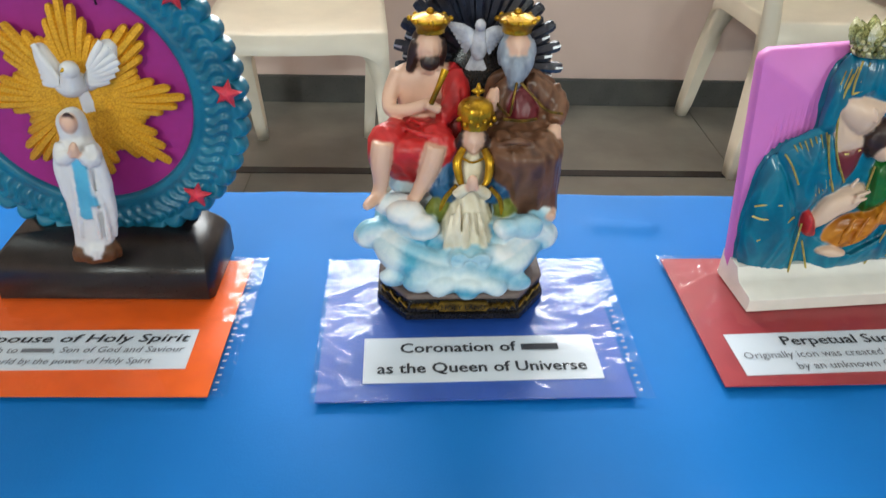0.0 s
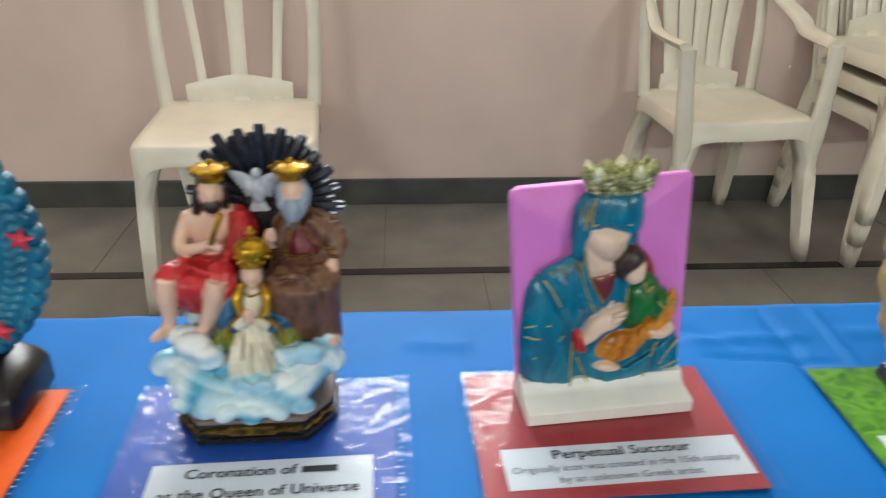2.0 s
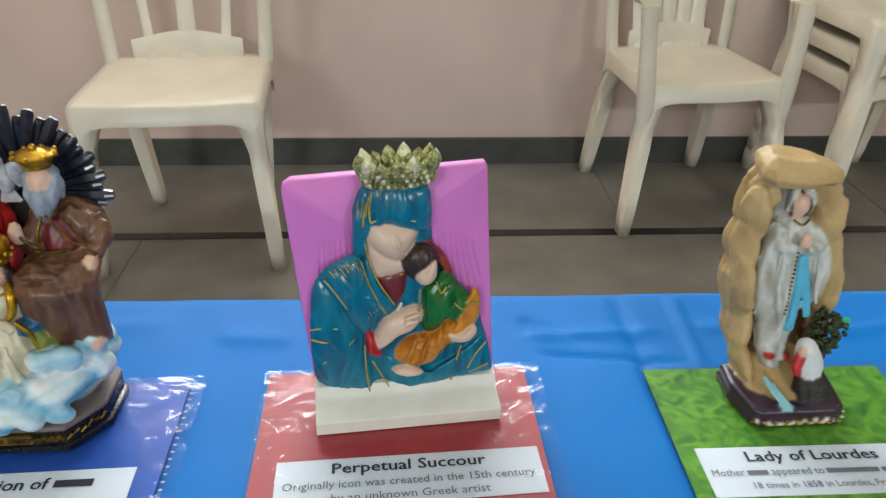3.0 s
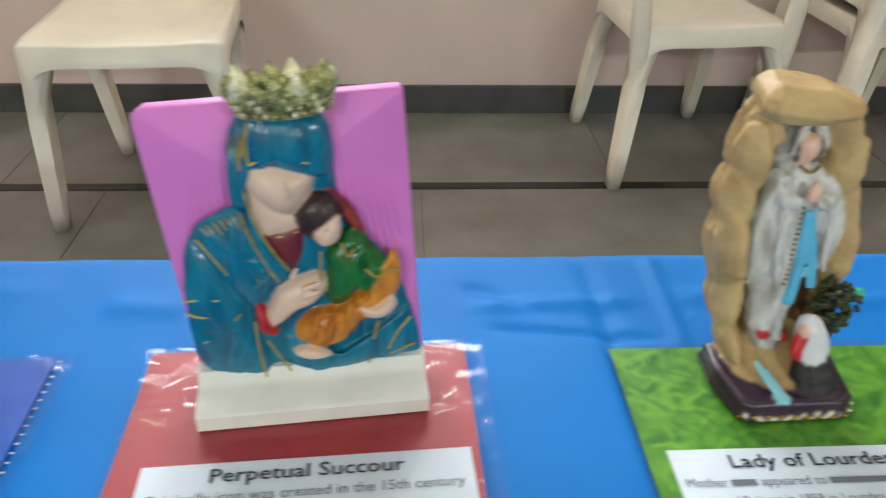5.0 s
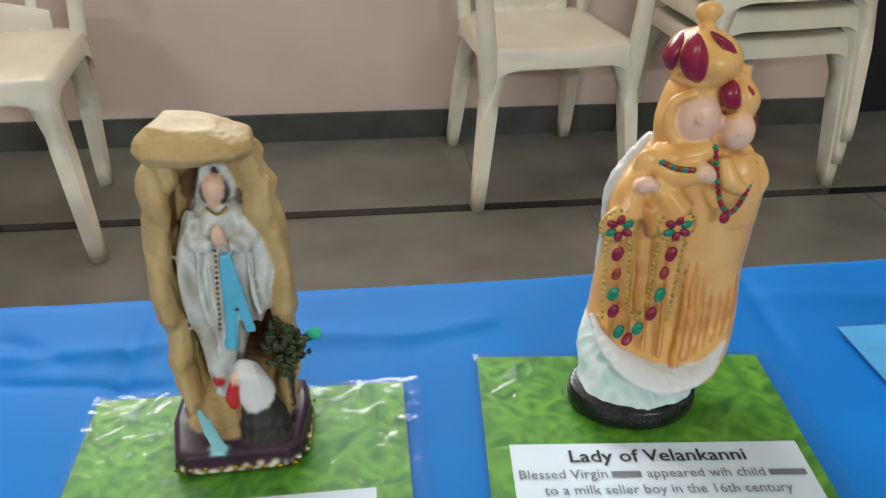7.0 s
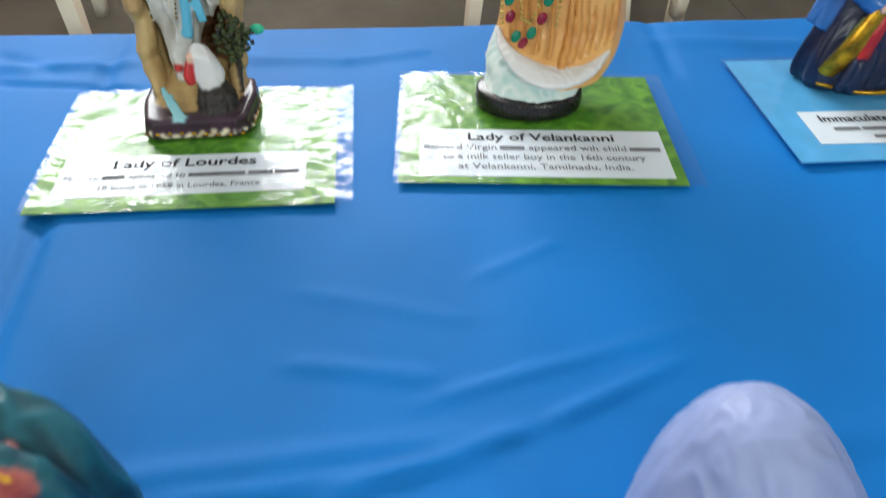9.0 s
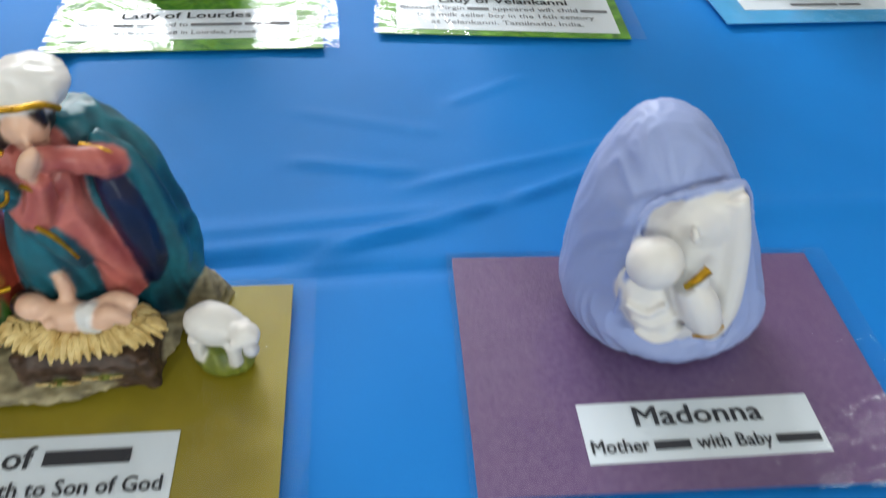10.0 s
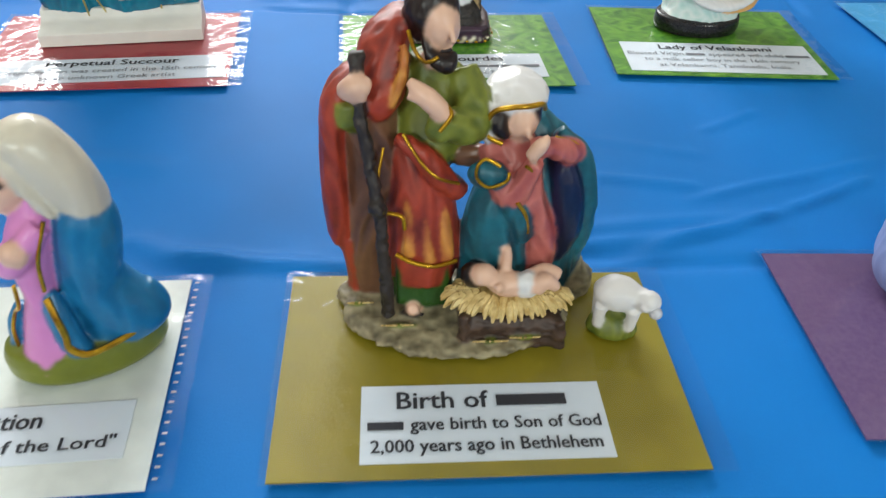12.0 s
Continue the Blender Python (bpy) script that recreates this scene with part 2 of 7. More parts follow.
def spline(rows, k=4):
    """Smooth rows of numbers through the given ones (Catmull-Rom)."""
    p = np.array(rows, float)
    if len(p) < 3:
        return np.array([p[0] + (p[-1] - p[0]) * i / k for i in range(k + 1)])
    out = []
    for i in range(len(p) - 1):
        a, b, c, d = p[max(i - 1, 0)], p[i], p[i + 1], p[min(i + 2, len(p) - 1)]
        for j in range(k):
            t = j / k
            out.append(0.5 * (2 * b + (c - a) * t + (2 * a - 5 * b + 4 * c - d) * t * t + (3 * b - a - 3 * c + d) * t ** 3))
    out.append(p[-1])
    return np.array(out)


class Sculpt:
    """One painted statue: shapes gathered into one mesh, in millimetres, front towards -y."""

    def __init__(self):
        self.v, self.f, self.m, self.mats = [], [], [], []
        self.place = Matrix()

    def shape_frame(self, scale=(1, 1, 1), shift=(0, 0, 0), lean=(0, 0)):
        """What follows is scaled, moved, and leans by so much x and y for each unit of height."""
        m = Matrix.Translation(shift) @ Matrix.Diagonal((*scale, 1))
        slant = Matrix()
        slant[0][2], slant[1][2] = lean
        self.place = slant @ m

    def recede(self, knots, away):
        """The statue grows and leans away with height: knots of (height, size), away: the way it leans."""
        hs, ks = zip(*knots)
        out = []
        for x, y, z in self.v:
            k = float(np.interp(z, hs, ks))
            out.append((k * x + (k - 1) * away[0], k * y + (k - 1) * away[1], k * z + (k - 1) * away[2]))
        self.v = out

    def slot(self, key):
        if key not in self.mats:
            self.mats.append(key)
        return self.mats.index(key)

    def rings(self, key, rings, closed=True, cap=True):
        base, n, s = len(self.v), len(rings[0]), self.slot(key)
        for r in rings:
            self.v.extend(tuple(self.place @ Vector(p)) for p in r)
        for i in range(len(rings) - 1):
            for j in range(n if closed else n - 1):
                a, b = base + i * n + j, base + i * n + (j + 1) % n
                self.f.append((a, b, b + n, a + n))
                self.m.append(s)
        if cap:
            for i, flip in ((0, True), (len(rings) - 1, False)):
                c = len(self.v)
                self.v.append(tuple(self.place @ Vector(np.mean(np.array(rings[i]), axis=0))))
                for j in range(n):
                    a, b = base + i * n + j, base + i * n + (j + 1) % n
                    self.f.append((b, a, c) if flip else (a, b, c))
                    self.m.append(s)

    def loft(self, key, rows, n=36, folds=0.0, count=9, phase=0.0, k=4):
        """Rows of x, y, z, rx, ry from the bottom up; folds ripple the outline, more at the bottom."""
        rows = spline(rows, k)
        out = []
        for i, (x, y, z, rx, ry) in enumerate(rows):
            f = folds * (1 - 0.6 * i / len(rows))
            ring = []
            for j in range(n):
                a = 2 * math.pi * j / n
                q = 1 + f * (math.sin(count * a + phase + 0.02 * z) + 0.45 * math.sin((count * 2 - 3) * a + 1.7 * phase))
                ring.append((x + max(rx, 0.05) * q * math.cos(a), y + max(ry, 0.05) * q * math.sin(a), z))
            out.append(ring)
        self.rings(key, out)

    def tube(self, key, pts, r, n=10, k=4, flat=1.0):
        """A limb or ribbon along points; r is one radius or one a point."""
        rad = r if isinstance(r, (list, tuple)) else [r] * len(pts)
        rows = spline([(*p, q) for p, q in zip(pts, rad)], k)
        out = []
        side = None
        for i, row in enumerate(rows):
            d = Vector(rows[min(i + 1, len(rows) - 1)][:3] - rows[max(i - 1, 0)][:3])
            d = d.normalized() if d.length > 1e-6 else Vector((0, 0, 1))
            if side is None:
                side = d.cross(Vector((0, -1, 0)))
                if side.length < 0.1:
                    side = Vector((1, 0, 0))
            side = (side - d * side.dot(d)).normalized()
            up = d.cross(side)
            c, q = Vector(row[:3]), max(row[3], 0.05)
            out.append([c + side * q * math.cos(2 * math.pi * j / n) + up * q * flat * math.sin(2 * math.pi * j / n) for j in range(n)])
        self.rings(key, out)

    def ball(self, key, c, r, turn=(0, 0, 0), nu=16, nv=10, rough=0.0):
        r = (r, r, r) if isinstance(r, (int, float)) else r
        e = Euler([radians(a) for a in turn]).to_matrix()
        out = []
        for i in range(nv + 1):
            a = math.pi * (i / nv - 0.5) * 0.998
            ring = []
            for j in range(nu):
                b = 2 * math.pi * j / nu
                p = Vector((r[0] * math.cos(a) * math.cos(b), r[1] * math.cos(a) * math.sin(b), r[2] * math.sin(a)))
                if rough:
                    p *= 1 + rough * noise.noise(Vector(c) * 0.37 + p * (2.2 / max(r)))
                ring.append(Vector(c) + e @ p)
            out.append(ring)
        self.rings(key, out)

    def block(self, key, outline, y0, y1, turn=None):
        """An outline of (x, z) carried from depth y0 to y1."""
        a = [Vector((x, y0, z)) for x, z in outline]
        b = [Vector((x, y1, z)) for x, z in outline]
        if turn:
            a, b = [turn @ p for p in a], [turn @ p for p in b]
        self.rings(key, [a, b])

    def pillow(self, key, outline, y, out, k=4, steps=6, power=0.55, folds=0.0, count=7):
        """A relief: a smooth closed outline of (x, z) on the plane y, swelling towards the front by out."""
        n = len(outline)
        pts = []
        for i in range(n):
            a, b, c, d = (Vector(outline[(i + j) % n]) for j in (-1, 0, 1, 2))
            for j in range(k):
                t = j / k
                pts.append(0.5 * (2 * b + (c - a) * t + (2 * a - 5 * b + 4 * c - d) * t * t + (3 * b - a - 3 * c + d) * t ** 3))
        mid = sum(pts, Vector((0, 0))) / len(pts)
        rings = [[(p.x, y + 2, p.y) for p in pts]]
        for i in range(steps + 1):
            q = i / steps * 0.94
            h = out * (1 - (1 - q) ** 2) ** power
            rings.append([(p.x + (mid.x - p.x) * q, y - h - folds * math.sin(count * math.atan2(p.y - mid.y, p.x - mid.x)) * min(1, 3 * q * (1 - q)), p.y + (mid.y - p.y) * q) for p in pts])
        self.rings(key, rings)

    def plate(self, key, outline, z0, z1, inset=0.0):
        """An outline of (x, y) carried from height z0 to z1, drawn in by inset at the top."""
        c = np.mean(np.array(outline), axis=0)
        top = []
        for x, y in outline:
            d = Vector((x - c[0], y - c[1]))
            q = max(0, 1 - inset / max(d.length, 1e-6))
            top.append((c[0] + d.x * q, c[1] + d.y * q, z1))
        self.rings(key, [[(x, y, z0) for x, y in outline], [(x, y, z0 + (z1 - z0) * 0.8) for x, y in outline], top])

    def head(self, c, r, skin="skin", hair=None, face=-90, beard=None):
        """A plain head; face: the way it looks, in degrees round z."""
        x, y, z = c
        dx, dy = math.cos(radians(face)), math.sin(radians(face))
        self.ball(skin, c, (r * 0.82, r * 0.88, r * 1.1))
        self.ball(skin, (x + dx * r * 0.86, y + dy * r * 0.86, z - r * 0.1), (r * 0.15, r * 0.18, r * 0.3), nu=8, nv=6)
        self.ball(skin, (x + dx * r * 0.62, y + dy * r * 0.62, z - r * 0.72), (r * 0.32, r * 0.32, r * 0.28), nu=8, nv=6)
        self.tube(skin, [(x, y, z - r * 0.6), (x - dx * r * 0.2, y - dy * r * 0.2, z - r * 1.7)], r * 0.45)
        if hair:
            self.ball(hair, (x - dx * r * 0.42, y - dy * r * 0.42, z + r * 0.2), (r * 0.98, r * 0.92, r * 1.02), rough=0.12)
            for s in (-1, 1):
                self.tube(hair, [(x - s * dy * r * 0.8, y + s * dx * r * 0.8, z + r * 0.4), (x - s * dy * r * 0.95 - dx * r * 0.2, y + s * dx * r * 0.95 - dy * r * 0.2, z - r * 0.5),
                                 (x - s * dy * r * 0.9 - dx * r * 0.3, y + s * dx * r * 0.9 - dy * r * 0.3, z - r * 1.4)], [r * 0.34, r * 0.4, r * 0.2])
        if beard:
            self.tube(beard, [(x + dx * r * 0.6, y + dy * r * 0.6, z - r * 0.5), (x + dx * r * 0.66, y + dy * r * 0.66, z - r * 1.0), (x + dx * r * 0.6, y + dy * r * 0.6, z - r * 1.7)], [r * 0.5, r * 0.45, r * 0.12])

    def crown(self, key, c, r, h, flare=1.25, points=8):
        x, y, z = c
        self.loft(key, [(x, y, z, r * 0.95, r * 0.95), (x, y, z + h * 0.25, r, r), (x, y, z + h * 0.6, r * flare, r * flare), (x, y, z + h * 0.75, r * flare * 0.9, r * flare * 0.9), (x, y, z + h * 0.95, r * 0.5, r * 0.5)], n=24, folds=0.05, count=points)
        for j in range(points):
            a = 2 * math.pi * j / points
            self.ball(key, (x + r * flare * math.cos(a), y + r * flare * math.sin(a), z + h * 0.68), r * 0.2, nu=6, nv=4)
        self.ball(key, (x, y, z + h), r * 0.28, nu=8, nv=6)

    def words(self, key, text, size, m):
        s = self.slot(key)
        me = text_mesh(text, size)
        base = len(self.v)
        self.v.extend(tuple(self.place @ (m @ v.co)) for v in me.vertices)
        for p in me.polygons:
            self.f.append(tuple(base + i for i in p.vertices))
            self.m.append(s)
        bpy.data.meshes.remove(me)

    def fuse(self, voxel, fold):
        """Melt the soft shapes into one carved skin, with cloth folds; returns its points, faces and paint."""
        soft = [i for i, k in enumerate(self.m) if self.mats[k] in PAINT and self.mats[k] not in CRISP]
        if not soft:
            return None
        keep = [i for i in range(len(self.f)) if self.mats[self.m[i]] in CRISP or self.mats[self.m[i]] not in PAINT]
        src = bpy.data.meshes.new("clay")
        src.from_pydata(self.v, [], [self.f[i] for i in soft])
        bm = bmesh.new()
        bm.from_mesh(src)
        bmesh.ops.recalc_face_normals(bm, faces=bm.faces[:])
        bm.to_mesh(src)
        tree = BVHTree.FromBMesh(bm)
        bm.free()
        ob = new("clay", src)
        mod = ob.modifiers.new("melt", "REMESH")
        mod.mode, mod.voxel_size, mod.adaptivity = "VOXEL", voxel, 0.0
        skin = bpy.data.meshes.new_from_object(ob.evaluated_get(bpy.context.evaluated_depsgraph_get()))
        bpy.data.objects.remove(ob)
        bpy.data.meshes.remove(src)
        n = len(skin.vertices)
        co = np.empty(n * 3)
        skin.vertices.foreach_get("co", co)
        co = co.reshape(-1, 3)
        edges = np.empty(len(skin.edges) * 2, int)
        skin.edges.foreach_get("vertices", edges)
        edges = edges.reshape(-1, 2)
        deg = np.maximum(np.bincount(edges.ravel(), minlength=n), 1)[:, None]

        def soften(a, times, keep_part=0.4):
            for _ in range(times):
                tot = np.zeros_like(a)
                for c in range(a.shape[1]):
                    tot[:, c] = np.bincount(edges[:, 0], a[edges[:, 1], c], n) + np.bincount(edges[:, 1], a[edges[:, 0], c], n)
                a = a * keep_part + tot / deg * (1 - keep_part)
            return a
        keys = [self.mats[self.m[soft[tree.find_nearest(Vector(p))[2]]]] for p in co]
        co = soften(co, 4)
        skin.vertices.foreach_set("co", co.ravel())
        skin.update()
        nor = np.empty(n * 3)
        skin.vertices.foreach_get("normal", nor)
        nor = nor.reshape(-1, 3)
        top = np.zeros((n, 4))
        low = np.zeros((n, 4))
        push = np.zeros(n)
        for i, (p, key) in enumerate(zip(co, keys)):
            colour, second, rough = PAINT[key]
            kind = RELIEF.get(key, "plain")
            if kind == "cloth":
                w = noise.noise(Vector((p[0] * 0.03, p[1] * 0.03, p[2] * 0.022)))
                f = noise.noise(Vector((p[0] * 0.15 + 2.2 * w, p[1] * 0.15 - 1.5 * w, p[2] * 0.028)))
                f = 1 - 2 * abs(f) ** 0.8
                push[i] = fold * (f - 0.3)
                # ridges keep the first colour, fold valleys go to the darker second
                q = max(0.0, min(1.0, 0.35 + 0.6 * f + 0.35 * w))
            elif kind == "swirl":
                w = noise.noise(Vector(p) * 0.035)
                f = math.sin(p[2] * 0.22 + abs(p[0]) * 0.10 + 5 * w)
                push[i] = 0.9 * f
                q = 0.55 + 0.42 * f + 0.5 * w
            elif kind == "rough":
                f = 0.8 * noise.noise(Vector(p) * 0.2) + 0.7 * noise.noise(Vector(p) * 0.5)
                push[i] = 1.3 * f
                q = max(0.0, min(1.0, 0.55 + 0.8 * f))
            elif kind == "hair":
                f = noise.noise(Vector((p[0] * 0.7, p[1] * 0.7, p[2] * 0.12)))
                push[i] = 0.55 * f
                q = 0.5 + 0.6 * f
            elif kind == "facet":
                push[i] = 1.0 * noise.noise(Vector(p) * 0.09) + 0.35 * noise.noise(Vector(p) * 0.4)
                q = 0.7 + 0.5 * noise.noise(Vector(p) * 0.05)
            else:
                q = 0.75 + 0.5 * noise.noise(Vector(p) * 0.06)
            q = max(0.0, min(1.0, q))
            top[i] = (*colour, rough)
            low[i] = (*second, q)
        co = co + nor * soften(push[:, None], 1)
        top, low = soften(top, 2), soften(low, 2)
        faces = [tuple(p.vertices) for p in skin.polygons]
        bpy.data.meshes.remove(skin)
        return co, faces, top, low, keep

    def fused_mesh(self, name, voxel, fold):
        got = self.fuse(voxel, fold)
        if got is None:
            return self.mesh(name)
        co, faces, top, low, keep = got
        self.f, self.m = [self.f[i] for i in keep], [self.m[i] for i in keep]
        used = sorted({i for f in self.f for i in f})
        index = {v: i for i, v in enumerate(used)}
        self.v, self.f = [self.v[i] for i in used], [tuple(index[i] for i in f) for f in self.f]
        rest = self.mesh(name + "_trim") if self.f else None
        me = bpy.data.meshes.new(name)
        me.from_pydata((co * 0.001).tolist(), [], faces)
        for key, data in (("paint", top), ("paint_low", low)):
            me.color_attributes.new(key, "FLOAT_COLOR", "POINT").data.foreach_set("color", data.ravel())
        me.materials.append(M["painted_resin"])
        me.polygons.foreach_set("use_smooth", [True] * len(faces))
        if rest:
            bm = bmesh.new()
            bm.from_mesh(me)
            count = len(bm.faces)
            bm.from_mesh(rest)
            bm.faces.ensure_lookup_table()
            for f in bm.faces[count:]:
                f.material_index += 1
            for m in rest.materials:
                me.materials.append(m)
            bm.to_mesh(me)
            bm.free()
            bpy.data.meshes.remove(rest)
        return me

    def mesh(self, name):
        me = bpy.data.meshes.new(name)
        me.from_pydata([(x * 0.001, y * 0.001, z * 0.001) for x, y, z in self.v], [], self.f)
        for k in self.mats:
            me.materials.append(M[k])
        me.polygons.foreach_set("material_index", self.m)
        me.polygons.foreach_set("use_smooth", [self.mats[i] not in ("rock",) for i in self.m])
        bm = bmesh.new()
        bm.from_mesh(me)
        bmesh.ops.recalc_face_normals(bm, faces=bm.faces[:])
        for e in bm.edges:
            if len(e.link_faces) == 2 and e.calc_face_angle(0) > 0.9:
                e.smooth = False
        bm.to_mesh(me)
        bm.free()
        return me

    def put(self, name, m, label="", category="", parent=None, group="", voxel=0.0, fold=0.7):
        ob = new(name, self.fused_mesh(name, voxel, fold) if voxel else self.mesh(name))
        if parent is not None:
            ob.parent = parent
        ob.matrix_local = m
        return tagged(ob, label, category, group)


def text_mesh(text, size, bold=0.0, shear=0.0):
    cu = bpy.data.curves.new("writing", "FONT")
    cu.body, cu.size, cu.offset, cu.shear = text, size, bold * size, shear
    cu.resolution_u = 2
    ob = bpy.data.objects.new("writing", cu)
    me = bpy.data.meshes.new_from_object(ob)
    bpy.data.objects.remove(ob)
    bpy.data.curves.remove(cu)
    return me


def writing(lines, parent):
    """Lines of (text, middle x, base y, width, height, bold, slant, ink); what stands in [ ] becomes a bar."""
    for text, x, y, width, height, bold, slant, ink in lines:
        pieces, cursor = [], 0.0
        for i, run in enumerate(text.replace("]", "[").split("[")):
            if not run.strip():
                cursor += 0.22 if run else 0
                continue
            me = text_mesh(run.strip(), 1.0, 0.0, slant)
            xs = [v.co.x for v in me.vertices]
            lo, hi = min(xs), max(xs)
            if run.startswith(" "):
                cursor += 0.28
            if i % 2:
                pieces.append((None, cursor, hi - lo))
                bpy.data.meshes.remove(me)
            else:
                pieces.append((me, cursor - lo, hi - lo))
            cursor += hi - lo + (0.28 if run.endswith(" ") else 0.06)
        sx, sy = width / cursor, height
        bm = bmesh.new()
        for me, at, w in pieces:
            if me is None:
                q = [bm.verts.new(((at + a * w) * sx, b * sy, 0)) for a, b in ((0, 0.05), (1, 0.05), (1, 0.50), (0, 0.50))]
                bm.faces.new(q)
            else:
                me.transform(Matrix.Translation((at * sx, 0, 0)) @ Matrix.Diagonal((sx, sy, 1, 1)))
                bm.from_mesh(me)
                if bold:  # heavier strokes
                    me.transform(Matrix.Translation((0.036 * sy, 0, -0.00002)))
                    bm.from_mesh(me)
                    me.transform(Matrix.Translation((-0.018 * sy, 0.016 * sy, -0.00002)))
                    bm.from_mesh(me)
                bpy.data.meshes.remove(me)
        bmesh.ops.translate(bm, verts=bm.verts[:], vec=(x - width / 2, y, 0))
        ob = part("writing", bm, M[ink], parent)
        ob.location = (0, 0, 0.0009)

# ---- structure ----
X0, X1, Y0, WALL, TOP = -3.6, 5.2, -3.2, 2.70, 3.0
GAP0, GAP1, GAPZ = 2.50, 3.45, 2.15


def structure(name, bm, mat, label, category):
    return tagged(part(name, bm, mat), label, category, kind="structure")


structure("floor", box(X0, Y0, -0.1, X1, 4.2, 0.0), M["floor"], "polished grey-green stone floor with tile joints", "floor")
structure("ceiling", box(X0, Y0, TOP, X1, 4.2, TOP + 0.1), M["ceiling"], "plain white painted ceiling", "ceiling")
structure("wall_south", box(X0, Y0 - 0.15, 0, X1, Y0, TOP), M["wall"], "plain pinkish painted wall", "wall")
structure("wall_west", box(X0 - 0.15, Y0, 0, X0, 4.2, TOP), M["wall"], "plain pinkish painted wall", "wall")
structure("wall_east", box(X1, Y0, 0, X1 + 0.15, 4.2, TOP), M["wall"], "plain pinkish painted wall", "wall")
structure("wall_north", box(X0, WALL, 0, GAP0, WALL + 0.34, WZ0), M["wall"], "pale pink painted wall with scuffs behind the chairs", "wall")
structure("wall_north_4", box(X0, WALL, WZ1, GAP0, WALL + 0.34, TOP), M["wall"], "pale pink wall above the high window", "wall")
structure("wall_north_5", box(X0, WALL, WZ0, WX0, WALL + 0.34, WZ1), M["wall"], "pale pink wall beside the high window", "wall")
structure("wall_north_6", box(WX1, WALL, WZ0, GAP0, WALL + 0.34, WZ1), M["wall"], "pale pink wall beside the high window", "wall")
win = tagged(new("window_1"), "high window letting in daylight", "window", kind="structure")
win.location = (0, WALL + 0.27, 0)
for wx in (WX0 + 0.02, (WX0 + WX1) / 2, WX1 - 0.02):
    part("window_frame", box(wx - 0.02, -0.02, WZ0 + 0.04, wx + 0.02, 0.02, WZ1 - 0.04, 0.003), M["white"], win)
for wz in (WZ0 + 0.02, WZ1 - 0.02):
    part("window_frame", box(WX0, -0.02, wz - 0.02, WX1, 0.02, wz + 0.02, 0.003), M["white"], win)
structure("wall_north_2", box(GAP1, WALL, 0, X1, WALL + 0.34, TOP), M["wall"], "pale pink painted wall beside the dark doorway", "wall")
structure("wall_north_3", box(GAP0, WALL, GAPZ, GAP1, WALL + 0.34, TOP), M["wall"], "pale pink wall above the dark doorway", "wall")
structure("baseboard", box(X0, WALL - 0.018, 0, GAP0, WALL - 0.0005, 0.10, 0.003), M["skirting"], "dark grey stone skirting along the wall", "skirting")
structure("door_1", box(GAP0, WALL + 0.08, 0.0, GAP1, WALL + 0.13, GAPZ, 0.003), M["door"], "dark navy closed door in a recess", "door")
structure("trim", box(X0, 2.135, 0.0, X1, 2.172, 0.0025), M["strip"], "black stone border strip set in the floor", "floor strip")

# floor joints: thin sunken-looking dark lines between the slabs
for i, (a, b, c, d) in enumerate([(x, 2.172, x + 0.003, WALL - 0.02) for x in (-1.66, -0.76, 0.14, 1.04, 1.94)] + [(x, 0.6, x + 0.003, 2.135) for x in (-1.35, -0.45, 0.45, 1.35, 2.25)]):
    structure("trim_%d" % (i + 2), box(a, b, 0.0, c, d, 0.0012), M["joint"], "dark joint between floor slabs", "floor joint")

# ---- lamp fixtures ----
for eye, target, power, width in LAMPS:
    if eye[1] < -2:
        t = empty("wall_lamp", Matrix.Translation(eye), "white tube light fixture on the wall", "lamp", "tube lights")
        part("fixture", box(-0.62, -0.139, -0.05, 0.62, -0.03, 0.05, 0.006), M["white"], t)
        continue
    t = empty("ceiling_lamp", Matrix.Translation(eye), "white tube light fixture under the ceiling", "lamp", "tube lights")
    part("fixture", box(-0.62, -0.05, 0.01, 0.62, 0.05, 0.12, 0.006), M["white"], t)

# ---- table and cloth ----
TX0, TX1, TY0, TY1, TZ = -0.95, 1.95, -0.16, 0.716, 0.752
table = empty("table", Matrix.Translation((0.5, 0.28, 0)), "long wooden trestle table under a blue cloth", "table")
part("tabletop", box(TX0 - 0.5 + 0.008, TY0 - 0.28 + 0.008, 0.705, TX1 - 0.5 - 0.008, TY1 - 0.28 - 0.008, TZ - 0.020, 0.003), M["wood"], table)
for x in (-1.3, 1.3):
    for y in (-0.36, 0.36):
        part("leg", box(x - 0.025, y - 0.025, 0, x + 0.025, y + 0.025, 0.705, 0.003), M["wood"], table)


def ridge(x, y, ax, ay, bx, by, w, h):
    """A crease from a to b: height at (x, y)."""
    dx, dy = bx - ax, by - ay
    q = max(0.0, min(1.0, ((x - ax) * dx + (y - ay) * dy) / (dx * dx + dy * dy)))
    d2 = (x - ax - q * dx) ** 2 + (y - ay - q * dy) ** 2
    return h * math.exp(-d2 / (w * w)) * min(1, 6 * q + 0.1, 6 * (1 - q) + 0.1)


